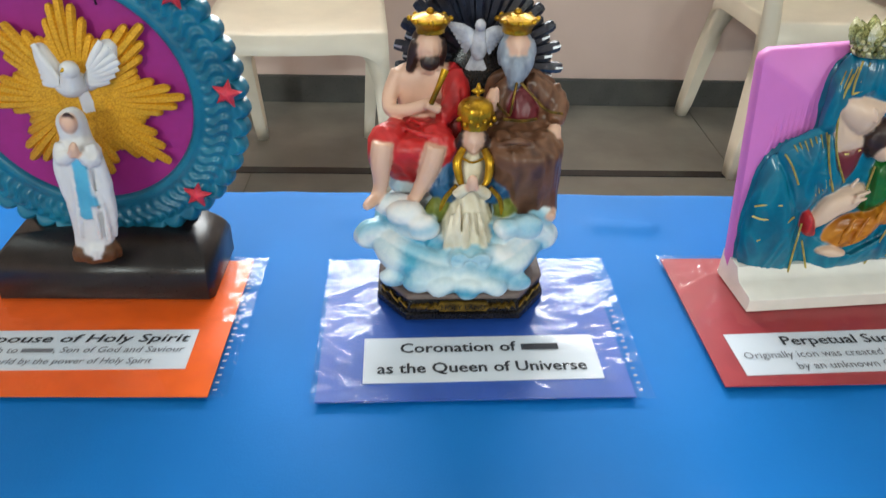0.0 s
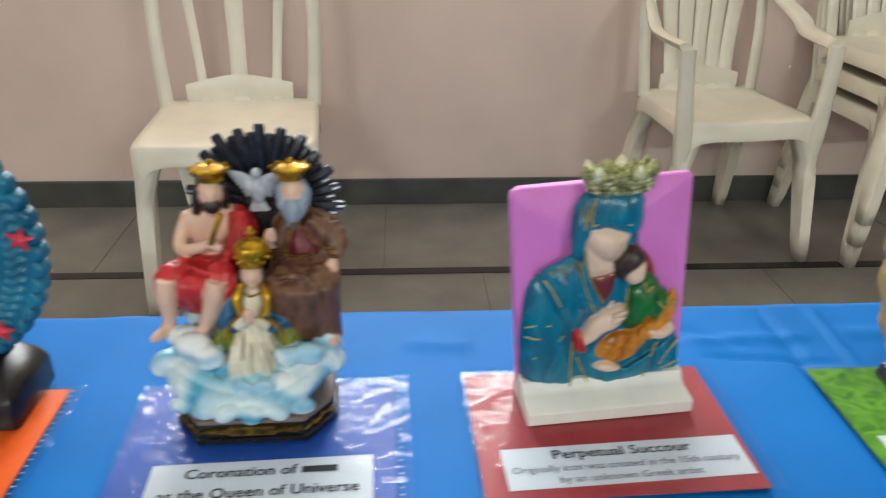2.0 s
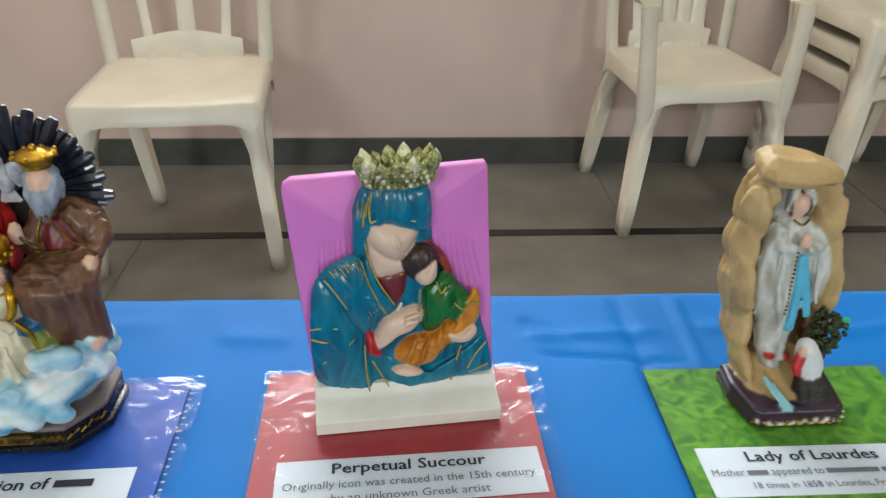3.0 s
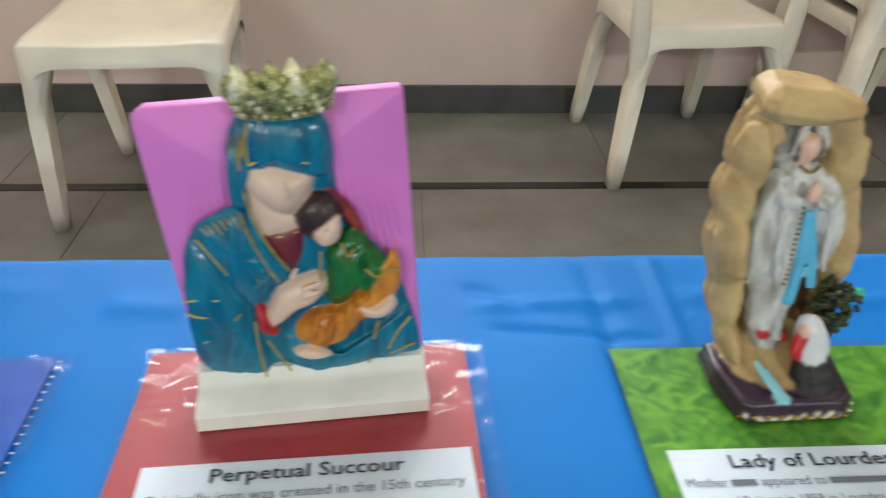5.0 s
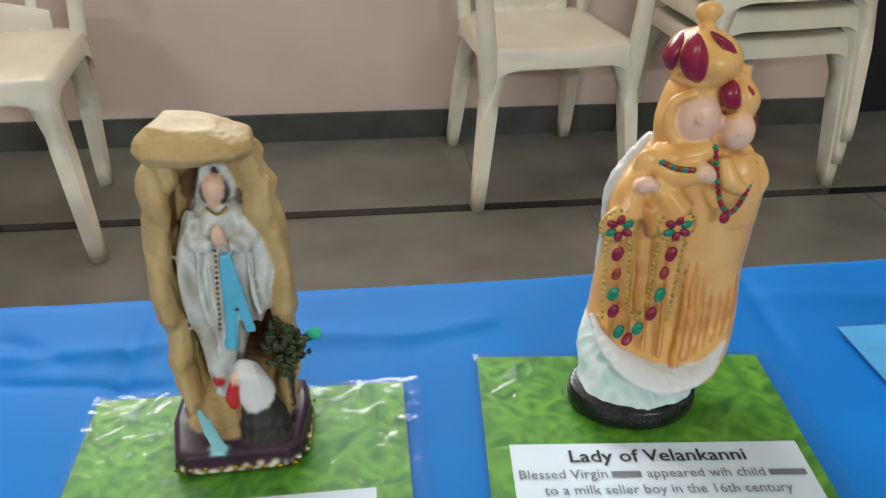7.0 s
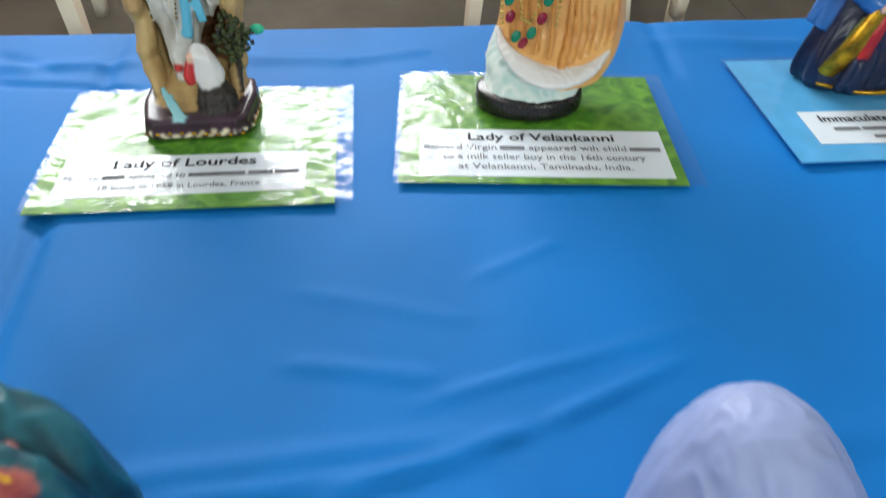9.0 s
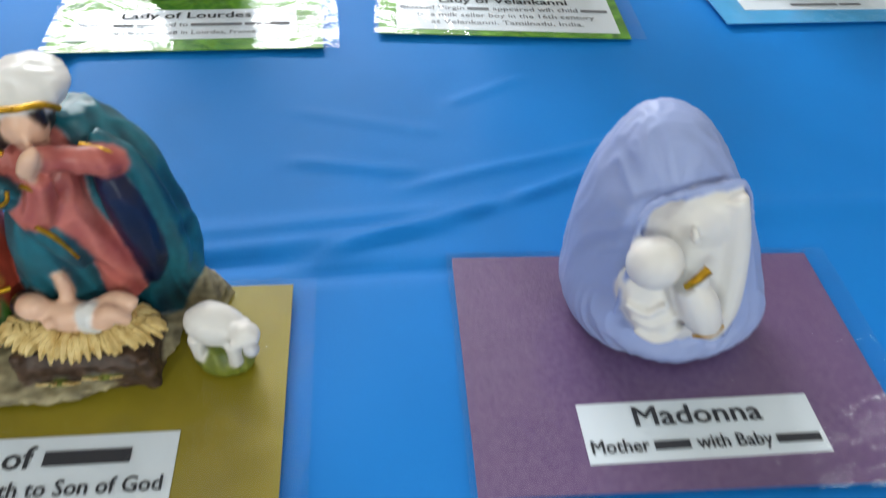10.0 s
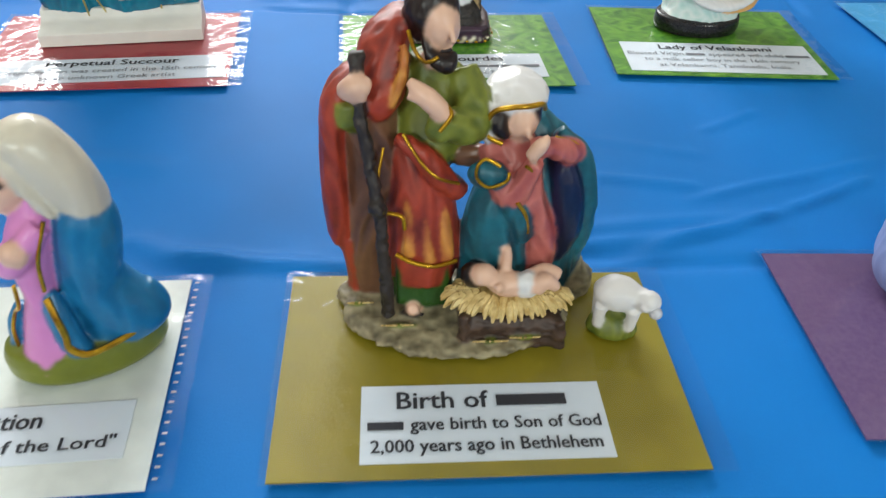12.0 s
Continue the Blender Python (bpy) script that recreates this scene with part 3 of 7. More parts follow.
CREASES = [
    (0.530, 0.72, 0.545, 0.24, 0.006, -0.0028), (0.975, 0.72, 0.965, 0.60, 0.006, -0.002), (0.74, 0.32, 0.90, 0.36, 0.004, 0.0014),
    (0.50, 0.285, 0.80, 0.305, 0.006, 0.0014), (0.62, 0.28, 0.78, 0.29, 0.004, 0.0012), (0.78, 0.40, 0.84, 0.43, 0.004, 0.0010),
    (0.68, 0.40, 0.78, 0.37, 0.005, 0.0008), (0.88, 0.29, 1.10, 0.285, 0.010, 0.0025), (0.44, 0.65, 0.56, 0.655, 0.008, 0.0026),
    (0.20, 0.655, 0.26, 0.65, 0.010, 0.0018), (0.44, 0.675, 0.50, 0.64, 0.006, -0.0018), (0.58, 0.66, 0.72, 0.65, 0.009, 0.0020),
    (0.70, 0.645, 0.78, 0.66, 0.007, 0.0018), (0.00, 0.66, 0.16, 0.675, 0.012, 0.0012), (0.95, 0.67, 1.10, 0.655, 0.010, 0.0018),
    (0.22, 0.40, 0.26, 0.30, 0.014, 0.0016), (0.0, 0.37, 0.20, 0.39, 0.016, 0.0012), (0.40, 0.30, 0.47, 0.275, 0.008, 0.0024),
    (0.30, 0.40, 0.42, 0.37, 0.010, 0.0014),
    (0.42, 0.284, 0.56, 0.268, 0.006, 0.0028), (0.56, 0.268, 0.70, 0.272, 0.005, -0.0022), (0.70, 0.276, 0.80, 0.305, 0.004, 0.0024), (0.80, 0.305, 0.88, 0.338, 0.004, 0.0022),
    (0.68, 0.262, 0.82, 0.258, 0.005, -0.0018), (0.45, 0.628, 0.57, 0.614, 0.004, -0.0022), (0.576, 0.60, 0.581, 0.71, 0.004, 0.0020), (0.68, 0.35, 0.76, 0.335, 0.005, 0.0016),
    (0.20, 0.285, 0.42, 0.30, 0.006, 0.0020), (0.50, 0.02, 0.535, 0.24, 0.005, -0.0016),
]


def cloth_height(x, y):
    z = TZ - 0.0022 + 0.0013 * noise.noise(Vector((x * 5, y * 7, 0))) + 0.0010 * noise.noise(Vector((x * 22, y * 16, 3)))
    for c in CREASES:
        z += 1.4 * ridge(x, y, *c)
    return z


def tablecloth():
    xs = np.linspace(TX0, TX1, 620)
    ys = list(np.linspace(TY0, TY1, 260))
    rows = [("f", s) for s in np.linspace(0.4, 0.02, 14)] + [("t", y) for y in ys] + [("b", s) for s in np.linspace(0.02, 0.4, 14)]
    vs, fs = [], []
    for kind, s in rows:
        for x in xs:
            if kind == "t":
                edge = min(s - TY0, TY1 - s)
                vs.append((x, s, cloth_height(x, s) - 0.006 * math.exp(-(edge / 0.007) ** 2)))
            else:
                sway = 0.03 * s * math.sin(x * 21 + 2 * math.sin(x * 5)) + 0.04 * s
                vs.append((x, TY0 - 0.003 - sway if kind == "f" else TY1 + 0.003 + sway, TZ - 0.006 - s))
    n = len(xs)
    for i in range(len(rows) - 1):
        for j in range(n - 1):
            a = i * n + j
            fs.append((a, a + 1, a + n + 1, a + n))
    me = bpy.data.meshes.new("tablecloth")
    me.from_pydata(vs, [], fs)
    me.materials.append(M["cloth"])
    me.polygons.foreach_set("use_smooth", [True] * len(fs))
    tagged(new("tablecloth", me), "bright blue creased satin tablecloth draped over the table", "tablecloth")


tablecloth()

# ---- cards in clear sleeves ----


def film(w, h, strip, seed):
    """A clear, slightly buckled sleeve, wider than its card by a punched strip on the right."""
    bm = bmesh.new()
    nx, ny = 56, 40
    x0, x1, y0, y1 = -w / 2 - 0.003, w / 2 + strip, -h / 2 - 0.002, h / 2 + 0.003
    grid = []
    for j in range(ny + 1):
        row = []
        for i in range(nx + 1):
            x, y = x0 + (x1 - x0) * i / nx, y0 + (y1 - y0) * j / ny
            edge = min(1.0, 25 * min(x - x0, x1 - x, y - y0, y1 - y) / 0.1)
            side = math.exp(-((x1 - x) / 0.030) ** 2)
            z = 0.0016 + edge * (0.0005 * noise.noise(Vector((x * 38, y * 30, seed))) + (0.0004 + 0.0012 * side) * abs(noise.noise(Vector((x * 60, y * 130, seed + 5)))))
            row.append(bm.verts.new((x, y, z)))
        grid.append(row)
    for j in range(ny):
        for i in range(nx):
            bm.faces.new((grid[j][i], grid[j][i + 1], grid[j + 1][i + 1], grid[j + 1][i]))
    return bm


def display_card(name_colour, x, y, turn, w, h, label_box, lines, label, strip=0.010, sleeve=True, seed=1.0):
    t = empty("display_card", pose(x, y, TZ + 0.0008, 0, 0, turn), label, "card", "display cards")
    part("card", box(-w / 2, -h / 2, 0, w / 2, h / 2, 0.0008), M["card_" + name_colour], t)
    lx, ly, lw, lh, lt = label_box
    lab = part("label", box(-lw / 2, -lh / 2, 0, lw / 2, lh / 2, 0.0004), M["paper"], t, "white printed paper label")
    lab.matrix_local = pose(lx, ly, 0.0009, 0, 0, lt)
    writing(lines, lab)
    if sleeve:
        part("sleeve", film(w, h, strip, seed), M["sleeve"], t, "clear crinkled plastic sleeve", smooth=True).visible_shadow = False
        if strip and name_colour in ("orange", "blue", "white"):
            bm = bmesh.new()
            for i in range(22):
                yy = -h / 2 + 0.004 + i * (h - 0.008) / 21
                bmesh.ops.create_cube(bm, size=1, matrix=Matrix.LocRotScale((w / 2 + 0.0035, yy, 0.0021), None, (0.0022, 0.0010, 0.0003)))
            part("punched_edge", bm, M["dove_grey"], t)
    return t


K, G = "ink", "ink_grey"
CARDS = [
    ("orange", -0.152, 0.5295, 0.0, 0.200, 0.136, (-0.005, -0.029, 0.172, 0.036, 1.0),
     [("[nnnn] Spouse of Holy Spirit", 0.003, 0.0060, 0.160, 0.0105, 0.006, 0.2, K), ("[nnnn nnnn] birth to [nnnnn], Son of God and Saviour", 0.002, -0.0035, 0.160, 0.0075, 0, 0.2, G), ("[nnnnnnnn nn nnn] world by the power of Holy Spirit", -0.01, -0.0135, 0.15, 0.0075, 0, 0.2, G)],
     "orange card in a crinkled sleeve under the round plaque"),
    ("blue", 0.1015, 0.5285, 1.5, 0.187, 0.138, (0.0055, -0.0345, 0.145, 0.040, 0.6),
     [("Coronation of [nnnn]", 0.0, 0.0055, 0.100, 0.0125, 0.006, 0, K), ("as the Queen of Universe", 0.0, -0.0125, 0.128, 0.0125, 0.006, 0, K)],
     "blue card in a clear plastic sleeve under the group statue"),
    ("red", 0.3445, 0.5395, 1.5, 0.188, 0.133, (0.006, -0.0370, 0.168, 0.038, 1.6),
     [("Perpetual Succour", 0.0, 0.0065, 0.098, 0.0120, 0.006, 0, K), ("Originally icon was created in the 15th century", 0.0, -0.0050, 0.158, 0.0085, 0, 0, G), ("by an unknown Greek artist", 0.0, -0.0155, 0.098, 0.0085, 0, 0, G)],
     "dark red card in a clear sleeve under the plaque"),
    ("green", 0.6165, 0.5340, -0.2, 0.180, 0.134, (-0.0035, -0.0335, 0.150, 0.0405, 0.4),
     [("Lady of Lourdes", 0.0, 0.0075, 0.088, 0.0120, 0.006, 0, K), ("Mother [nnnn] appeared to [nnnnnnnnnn] [nnnnnnnnn]", 0.0, -0.0040, 0.142, 0.0080, 0, 0, G), ("18 times in 1858 in Lourdes, France", 0.0, -0.0145, 0.096, 0.0070, 0, 0, G)],
     "mottled green card in a shiny sleeve under the grotto statue"),
    ("green", 0.8410, 0.5440, -4.8, 0.182, 0.134, (0.0030, -0.0345, 0.162, 0.053, 0.0),
     [("Lady of Velankanni", 0.0, 0.0130, 0.098, 0.0120, 0.006, 0, K), ("Blessed Virgin [nnnn] appeared wih child [nnnnn]", 0.0, 0.0020, 0.156, 0.0085, 0, 0, G), ("to a milk seller boy in the 16th century", 0.0, -0.0085, 0.132, 0.0085, 0, 0, G), ("at Velankanni, Tamilnadu, India.", 0.0, -0.0190, 0.112, 0.0085, 0, 0, G)],
     "mottled green card in a sleeve under the tall amber statue"),
    ("sky", 1.106, 0.5565, 0.0, 0.196, 0.136, (-0.004, -0.0300, 0.142, 0.040, -1.0),
     [("Immaculate Heart of [nnnn]", 0.0, 0.0060, 0.118, 0.0120, 0.006, 0, K), ("[nnnnnn] [nnnnnnnnn nn] [nnnn nnnnn] [nn nnn]", 0.0, -0.0050, 0.108, 0.0080, 0, 0, G), ("[nn nnnnnnnn] [nnnnn]", 0.0, -0.0150, 0.06, 0.0080, 0, 0, G)],
     "sky blue card under the navy robed statue"),
    ("olive", 0.5910, 0.1945, -2.5, 0.188, 0.124, (-0.0010, -0.0345, 0.110, 0.041, 0.0),
     [("Birth of [nnnnn]", 0.0, 0.0070, 0.078, 0.0135, 0.006, 0, K), ("[nnnn] gave birth to Son of God", 0.0, -0.0045, 0.104, 0.0092, 0.004, 0, K), ("2,000 years ago in Bethlehem", 0.0, -0.0155, 0.101, 0.0092, 0.004, 0, K)],
     "olive gold card in a clear sleeve under the nativity group"),
    ("purple", 0.8530, 0.1945, -3.6, 0.184, 0.126, (0.0045, -0.0365, 0.102, 0.0275, 1.2),
     [("Madonna", 0.0, 0.0020, 0.056, 0.0130, 0.006, 0, K), ("Mother [nnnn] with Baby [nnnnn]", 0.0, -0.0095, 0.098, 0.0085, 0.004, 0, K)],
     "purple card in a scratched sleeve under the lavender statue"),
    ("white", 0.3550, 0.1995, 0.0, 0.184, 0.124, (-0.005, -0.032, 0.170, 0.030, 0.5),
     [("[nnnnnnnn]tion", 0.018, 0.0025, 0.060, 0.0125, 0.006, 0, K), ("[nnnnnn] [nnn] [nnnnn]aid of the Lord\"", 0.010, -0.0095, 0.142, 0.0090, 0.006, 0, K)],
     "white card in a clear sleeve under the kneeling statue"),
]
for i, c in enumerate(CARDS):
    display_card(*c, strip=0.0 if c[0] == "sky" else 0.011, seed=3.0 * i + 1)

# ---- plastic chairs ----


def chair(m, seat_z, wf, wb, depth, arms, label, lean=0.06, foot=0.03, rear_in=0.0, slats=5):
    """A moulded chair; its origin is on the floor below the seat's middle, front towards -y."""
    t = empty("plastic_chair", m, label, "chair", "plastic chairs")
    P = M["plastic"]
    nx, ny = 24, 20
    bm = bmesh.new()
    top, low = [], []
    for j in range(ny + 1):
        v = j / ny
        w = (wf + (wb - wf) * v) / 2
        ra, rb = [], []
        for i in range(nx + 1):
            u = 2 * i / nx - 1
            y = -depth / 2 + depth * v - 0.022 * (1 - u * u) * (1 - v)
            dish = -0.022 * (1 - u ** 4) * math.sin(math.pi * min(1, v * 0.92 + 0.08)) - 0.009 * max(0, 1 - v / 0.12) ** 2
            z = seat_z + dish - 0.012 * abs(u) ** 8
            ra.append(bm.verts.new((u * w, y, z)))
            rb.append(bm.verts.new((u * w * 0.985, y, z - 0.006)))
        top.append(ra)
        low.append(rb)
    for j in range(ny):
        for i in range(nx):
            bm.faces.new((top[j][i], top[j][i + 1], top[j + 1][i + 1], top[j + 1][i]))
            bm.faces.new((low[j][i], low[j + 1][i], low[j + 1][i + 1], low[j][i + 1]))
    rim = [top[0][i] for i in range(nx + 1)] + [top[j][nx] for j in range(1, ny + 1)] + [top[ny][i] for i in range(nx - 1, -1, -1)] + [top[j][0] for j in range(ny - 1, 0, -1)]
    drop = []
    for q in rim:
        u = q.co.x / (wf / 2)
        v = q.co.y / (depth / 2)
        deep = 0.048 + 0.075 * (min(1.0, abs(u)) * min(1.0, abs(v))) ** 7
        drop.append(bm.verts.new((q.co.x * 1.012, q.co.y * 1.012 + (-0.004 if q.co.y < 0 else 0.004), q.co.z - deep)))
    n = len(rim)
    for i in range(n):
        bm.faces.new((rim[i], rim[(i + 1) % n], drop[(i + 1) % n], drop[i]))
    part("seat", bm, P, t, smooth=True)
    for sx in (-1, 1):
        for front in (True, False):
            w = (wf if front else wb) / 2
            y = -depth / 2 if front else depth / 2
            fy = y - foot if front else y + foot * 1.6
            bm = bmesh.new()
            rows = []
            for k in range(9):
                q = k / 8
                s = 0.033 + 0.012 * q + 0.045 * max(0, (q - 0.72) / 0.28) ** 2
                cx = sx * (w + (foot * 0.8 if front else foot * 0.4 - rear_in) * (1 - q)) - sx * s * 0.55
                cy = fy + (y - fy) * q + (s * 0.5 if front else -s * 0.5)
                d = 0.024 + 0.012 * q
                sec = [(-s * 0.5, -d), (s * 0.5, -d), (s * 0.5, d), (-s * 0.5, d)]
                rows.append([bm.verts.new((cx + a, cy + b, (seat_z - 0.03) * q)) for a, b in sec])
            for a, b in zip(rows, rows[1:]):
                for i in range(4):
                    bm.faces.new((a[i], a[(i + 1) % 4], b[(i + 1) % 4], b[i]))
            bm.faces.new(rows[0])
            bm.faces.new(rows[-1])
            bmesh.ops.bevel(bm, geom=[e for e in bm.edges if abs(e.verts[0].co.z - e.verts[1].co.z) > 0.02], offset=0.006, segments=2, affect="EDGES")
            part("leg", bm, P, t, smooth=True)
    # back: side posts, top rail and slats, leaning back
    def bar(name, pts, w, d):
        s = Sculpt()
        s.tube("plastic", [tuple(1000 * c for c in p) for p in pts], [1000 * q for q in w], n=10, k=4, flat=d)
        ob = new(name, s.mesh(name))
        ob.parent = t
    yb = depth / 2 - 0.01
    H = 0.46
    for sx in (-1, 1):
        bar("back_post", [(sx * (wb / 2 - 0.012), yb - 0.01, seat_z - 0.02), (sx * (wb / 2 + 0.0), yb + lean * 0.5, seat_z + H * 0.5), (sx * (wb / 2 - 0.02), yb + lean, seat_z + H * 0.85), (sx * (wb / 2 - 0.1), yb + lean + 0.01, seat_z + H)], [0.021, 0.02, 0.024, 0.03], 0.5)
    bar("top_rail", [(-wb / 2 + 0.1, yb + lean + 0.01, seat_z + H), (0, yb + lean + 0.025, seat_z + H + 0.03), (wb / 2 - 0.1, yb + lean + 0.01, seat_z + H)], [0.03, 0.036, 0.03], 0.4)
    for i in range(slats):
        u = 2 * i / (slats - 1) - 1
        thin = 0.55 if slats == 3 and u else 1.0
        bar("slat", [(u * wb * 0.23, yb - 0.012, seat_z - 0.012), (u * wb * 0.25, yb + lean * 0.3 + 0.01, seat_z + 0.12), (u * wb * 0.32, yb + lean + 0.015, seat_z + H - 0.005)], [0.030 * thin, 0.024 * thin, 0.030 * thin], 0.22)
    bar("back_shell", [(-wb * 0.34, yb - 0.002, seat_z + 0.018), (0, yb, seat_z + 0.02), (wb * 0.34, yb - 0.002, seat_z + 0.018)], [0.03, 0.055, 0.03], 0.18)
    if arms:
        for sx in (-1, 1):
            xo = sx * (wf / 2 + 0.014)
            bar("armrest", [(sx * (wb / 2 + 0.0), yb + lean * 0.7, seat_z + 0.33), (xo + sx * 0.012, yb - 0.12, seat_z + 0.25), (xo + sx * 0.012, 0.0, seat_z + 0.215), (xo, -depth / 2 + 0.03, seat_z + 0.205)], [0.018, 0.026, 0.028, 0.028], 0.45)
            bar("arm_support", [(xo, -depth / 2 + 0.025, seat_z + 0.20), (xo - sx * 0.005, -depth / 2 + 0.012, seat_z + 0.1), (xo - sx * 0.016, -depth / 2 + 0.002, seat_z - 0.04), (xo - sx * 0.020, -depth / 2 - 0.004, seat_z - 0.14)], [0.027, 0.025, 0.029, 0.024], 0.7)
    return t


chair(pose(-0.268, 2.165, 0, 0, 0, 4), 0.497, 0.47, 0.46, 0.40, False, "cream moulded plastic chair without arms, near the wall", rear_in=0.05, slats=3)
chair(pose(1.236, 2.392, 0, 0, 0, 6), 0.475, 0.44, 0.41, 0.38, True, "cream plastic armchair standing against the pink wall", foot=0.05)
for k in range(3):
    chair(pose(1.872, 2.415 - 0.010 * k, 0.08 * k, 0, 0, 7), 0.49, 0.50, 0.44, 0.42, False, "cream plastic chair at the bottom of a stack" if k == 0 else "cream plastic chair stacked on another one", foot=0.04)

# ---- painted statues; each one mesh, front towards -y, in millimetres ----
CARD_TOP = TZ + 0.0030


def swirl(s, key, x, y, z, r, turns=1.4, flip=1, t=None):
    pts, rad = [], []
    for i in range(14):
        a = i / 13 * turns * 2 * math.pi
        q = r * (1 - 0.72 * i / 13)
        pts.append((x + flip * q * math.cos(a), y - 0.25 * r * i / 13, z + q * math.sin(a)))
        rad.append((t or r * 0.36) * (1 - 0.35 * i / 13))
    s.tube(key, pts, rad, n=8, k=3)


def folds_down(s, key, tops, bottoms, r, n, y_out=2.0):
    """Ridges of cloth between an upper and a lower row of points."""
    for i in range(n):
        q = (i + 0.5) / n
        a = Vector(tops[0]).lerp(Vector(tops[1]), q)
        b = Vector(bottoms[0]).lerp(Vector(bottoms[1]), q)
        m = a.lerp(b, 0.5) + Vector((random.uniform(-1, 1), -y_out, 0))
        s.tube(key, [a, m, b], [r * 0.5, r, r * 1.15], n=8)


def group_statue():
    s = Sculpt()
    # octagonal plinth
    s.shape_frame((1.0, 1.42, 1.0))
    o = [(-56, 12), (-56, -12), (-37, -30), (37, -30), (56, -12), (56, 12), (37, 26), (-37, 26)]
    s.plate("black", o, 0, 5, 1.5)
    s.plate("black", [(x * 0.96, y * 0.96) for x, y in o], 4, 15, 0)
    s.plate("taupe", [(x * 0.975, y * 0.975) for x, y in o], 14.5, 19.5, 7)
    for a, b in ((0.06, 0.30), (0.70, 0.94)):
        for i in range(9):
            q = a + (b - a) * i / 8
            s.tube("gold_old", [(-36 + 72 * q - 2.4, -29.0, 9 + 1.5 * math.sin(i * 2.1)), (-36 + 72 * q, -29.3, 10.5 + 1.4 * math.sin(i * 3.3)), (-36 + 72 * q + 2.4, -29.0, 9 - 1.6 * math.sin(i * 1.7))], [0.6, 1.5, 0.5], n=6, k=3)
    for sx in (-1, 1):
        for i in range(6):
            q = (i + 0.5) / 6
            s.tube("gold_old", [(sx * (36.4 + 17 * q - 1.5), -29.3 + 17 * q - 1.2, 8.5 + 1.4 * math.sin(i * 2)), (sx * (36.4 + 17 * q + 1), -29.3 + 17 * q + 1, 11 + 1.2 * math.sin(i * 2.6))], [0.6, 1.3], n=6, k=3)
    s.block("gold_old", [(-17, 10), (-15, 6.6), (15, 6.6), (17, 10), (15, 13.6), (-15, 13.6)], -30.2, -27)
    s.words("black", "HOLY LAND", 5.2, Matrix.Translation((-14.5, -30.6, 8.2)) @ Matrix.Rotation(radians(90), 4, "X"))
    # cloud
    s.shape_frame((1.03, 1.35, 0.93), (0, 5, 1))
    s.loft("cloud", [(0, 2, 17, 44, 22), (0, 0, 26, 47, 25), (0, 0, 38, 54, 27), (0, 2, 52, 57, 26), (0, 6, 64, 48, 22), (0, 10, 80, 34, 14), (0, 12, 100, 26, 10)], folds=0.04, count=7)
    s.shape_frame()
    for x, y, z, r, k in [(-57.9, -14, 46.3) + (13, 1), (50.4, -14, 44.3) + (13, -1), (-4.2, -40, 43.2) + (7.5, 1), (11.1, -40, 42.9) + (7.5, -1)]:
        s.ball("cloud_white", (x, y + 4, z), (r, r * 0.6, r * 0.9))
        swirl(s, "cloud_white", x, y, z, r * 0.8, flip=k, t=r * 0.26)
    for sx in (0, 1):
        q = -1 if sx else 1
        a, b, c, d = [(-60.0, -8, 53.7), (-47.5, -26, 46.1), (-26.0, -38, 43.1), (-10.3, -42, 40.0)] if not sx else [(55.4, -8, 50.4), (40.9, -26, 44.4), (26.0, -38, 42.1), (16.9, -42, 39.7)]
        s.tube("cloud", [Vector(a) + Vector((q * 5, -1, -10)), Vector(b) + Vector((q * 4, -1, -8)), Vector(c) + Vector((0, 1, -8)), Vector(d) + Vector((0, 3, -7))], [7, 8.5, 7, 5])
        s.tube("cloud_white", [Vector(a) + Vector((q * 3, 6, -1)), Vector(b) + Vector((q * 3, 7, -1)), Vector(c) + Vector((0, 8, -1)), Vector(d) + Vector((0, 9, -1))], [5, 6.5, 6, 5])
        s.tube("cloud", [Vector(a) + Vector((q * 10, 6, 3)), Vector(b) + Vector((q * 14, 10, 10)), Vector(c) + Vector((q * 5, 13, 12))], [7, 9, 8])
    for p, r in (((-36.7, -20, 65.6), 9), ((-43.8, -10, 67.8), 9), ((-25.8, -26, 60.1), 8), ((39.0, -24, 59.3), 9), ((51.1, -10, 59.1), 8), ((27.9, -28, 60.2), 7), ((-35.8, 6, 75.8), 9)):
        s.ball("cloud_white", p, (r * 1.4, r * 0.9, r), rough=0.08)
    for p in ((-44.5, -34, 27.0), (-30.2, -42, 28.3), (-13.9, -45, 27.5), (2.5, -46, 26.2), (18.2, -44, 27.1), (34.0, -38, 26.9)):
        s.ball("cloud", p, (10, 6, 6.5), rough=0.08)
    s.ball("cloud", (3.5, -36, 30.6), (26, 9, 10), rough=0.05)
    s.ball("cloud_white", (3.9, -30, 43.0), (24, 8, 7), rough=0.05)
    # dark rays behind
    c = Vector((10.4, 42, 143.9))
    for i in range(27):
        a = radians(-10 + 200 * i / 26)
        r1 = 51 + (3.5 if i % 2 else -2.5) + random.uniform(-1.5, 1.5) + (3 if 7 < i < 19 else 0)
        d = Vector((math.cos(a), 0, math.sin(a)))
        w = Vector((0, -2.5 if i % 2 else 1, 0))
        s.tube("ray_dark", [c + d * 8, c + d * (r1 * 0.6) + w, c + d * (r1 - 3) + w, c + d * r1 + w], [2, 3.2, 4.0, 2.4], n=5, k=2, flat=0.8)
        s.tube("silver" if abs(i - 13) > 8 else "ray_dark", [c + d * (r1 - 5) + w + Vector((0, -2.4, 0)), c + d * (r1 + 0.2) + w + Vector((0, -1.4, 0))], [1.2, 1.1], n=5, k=2)
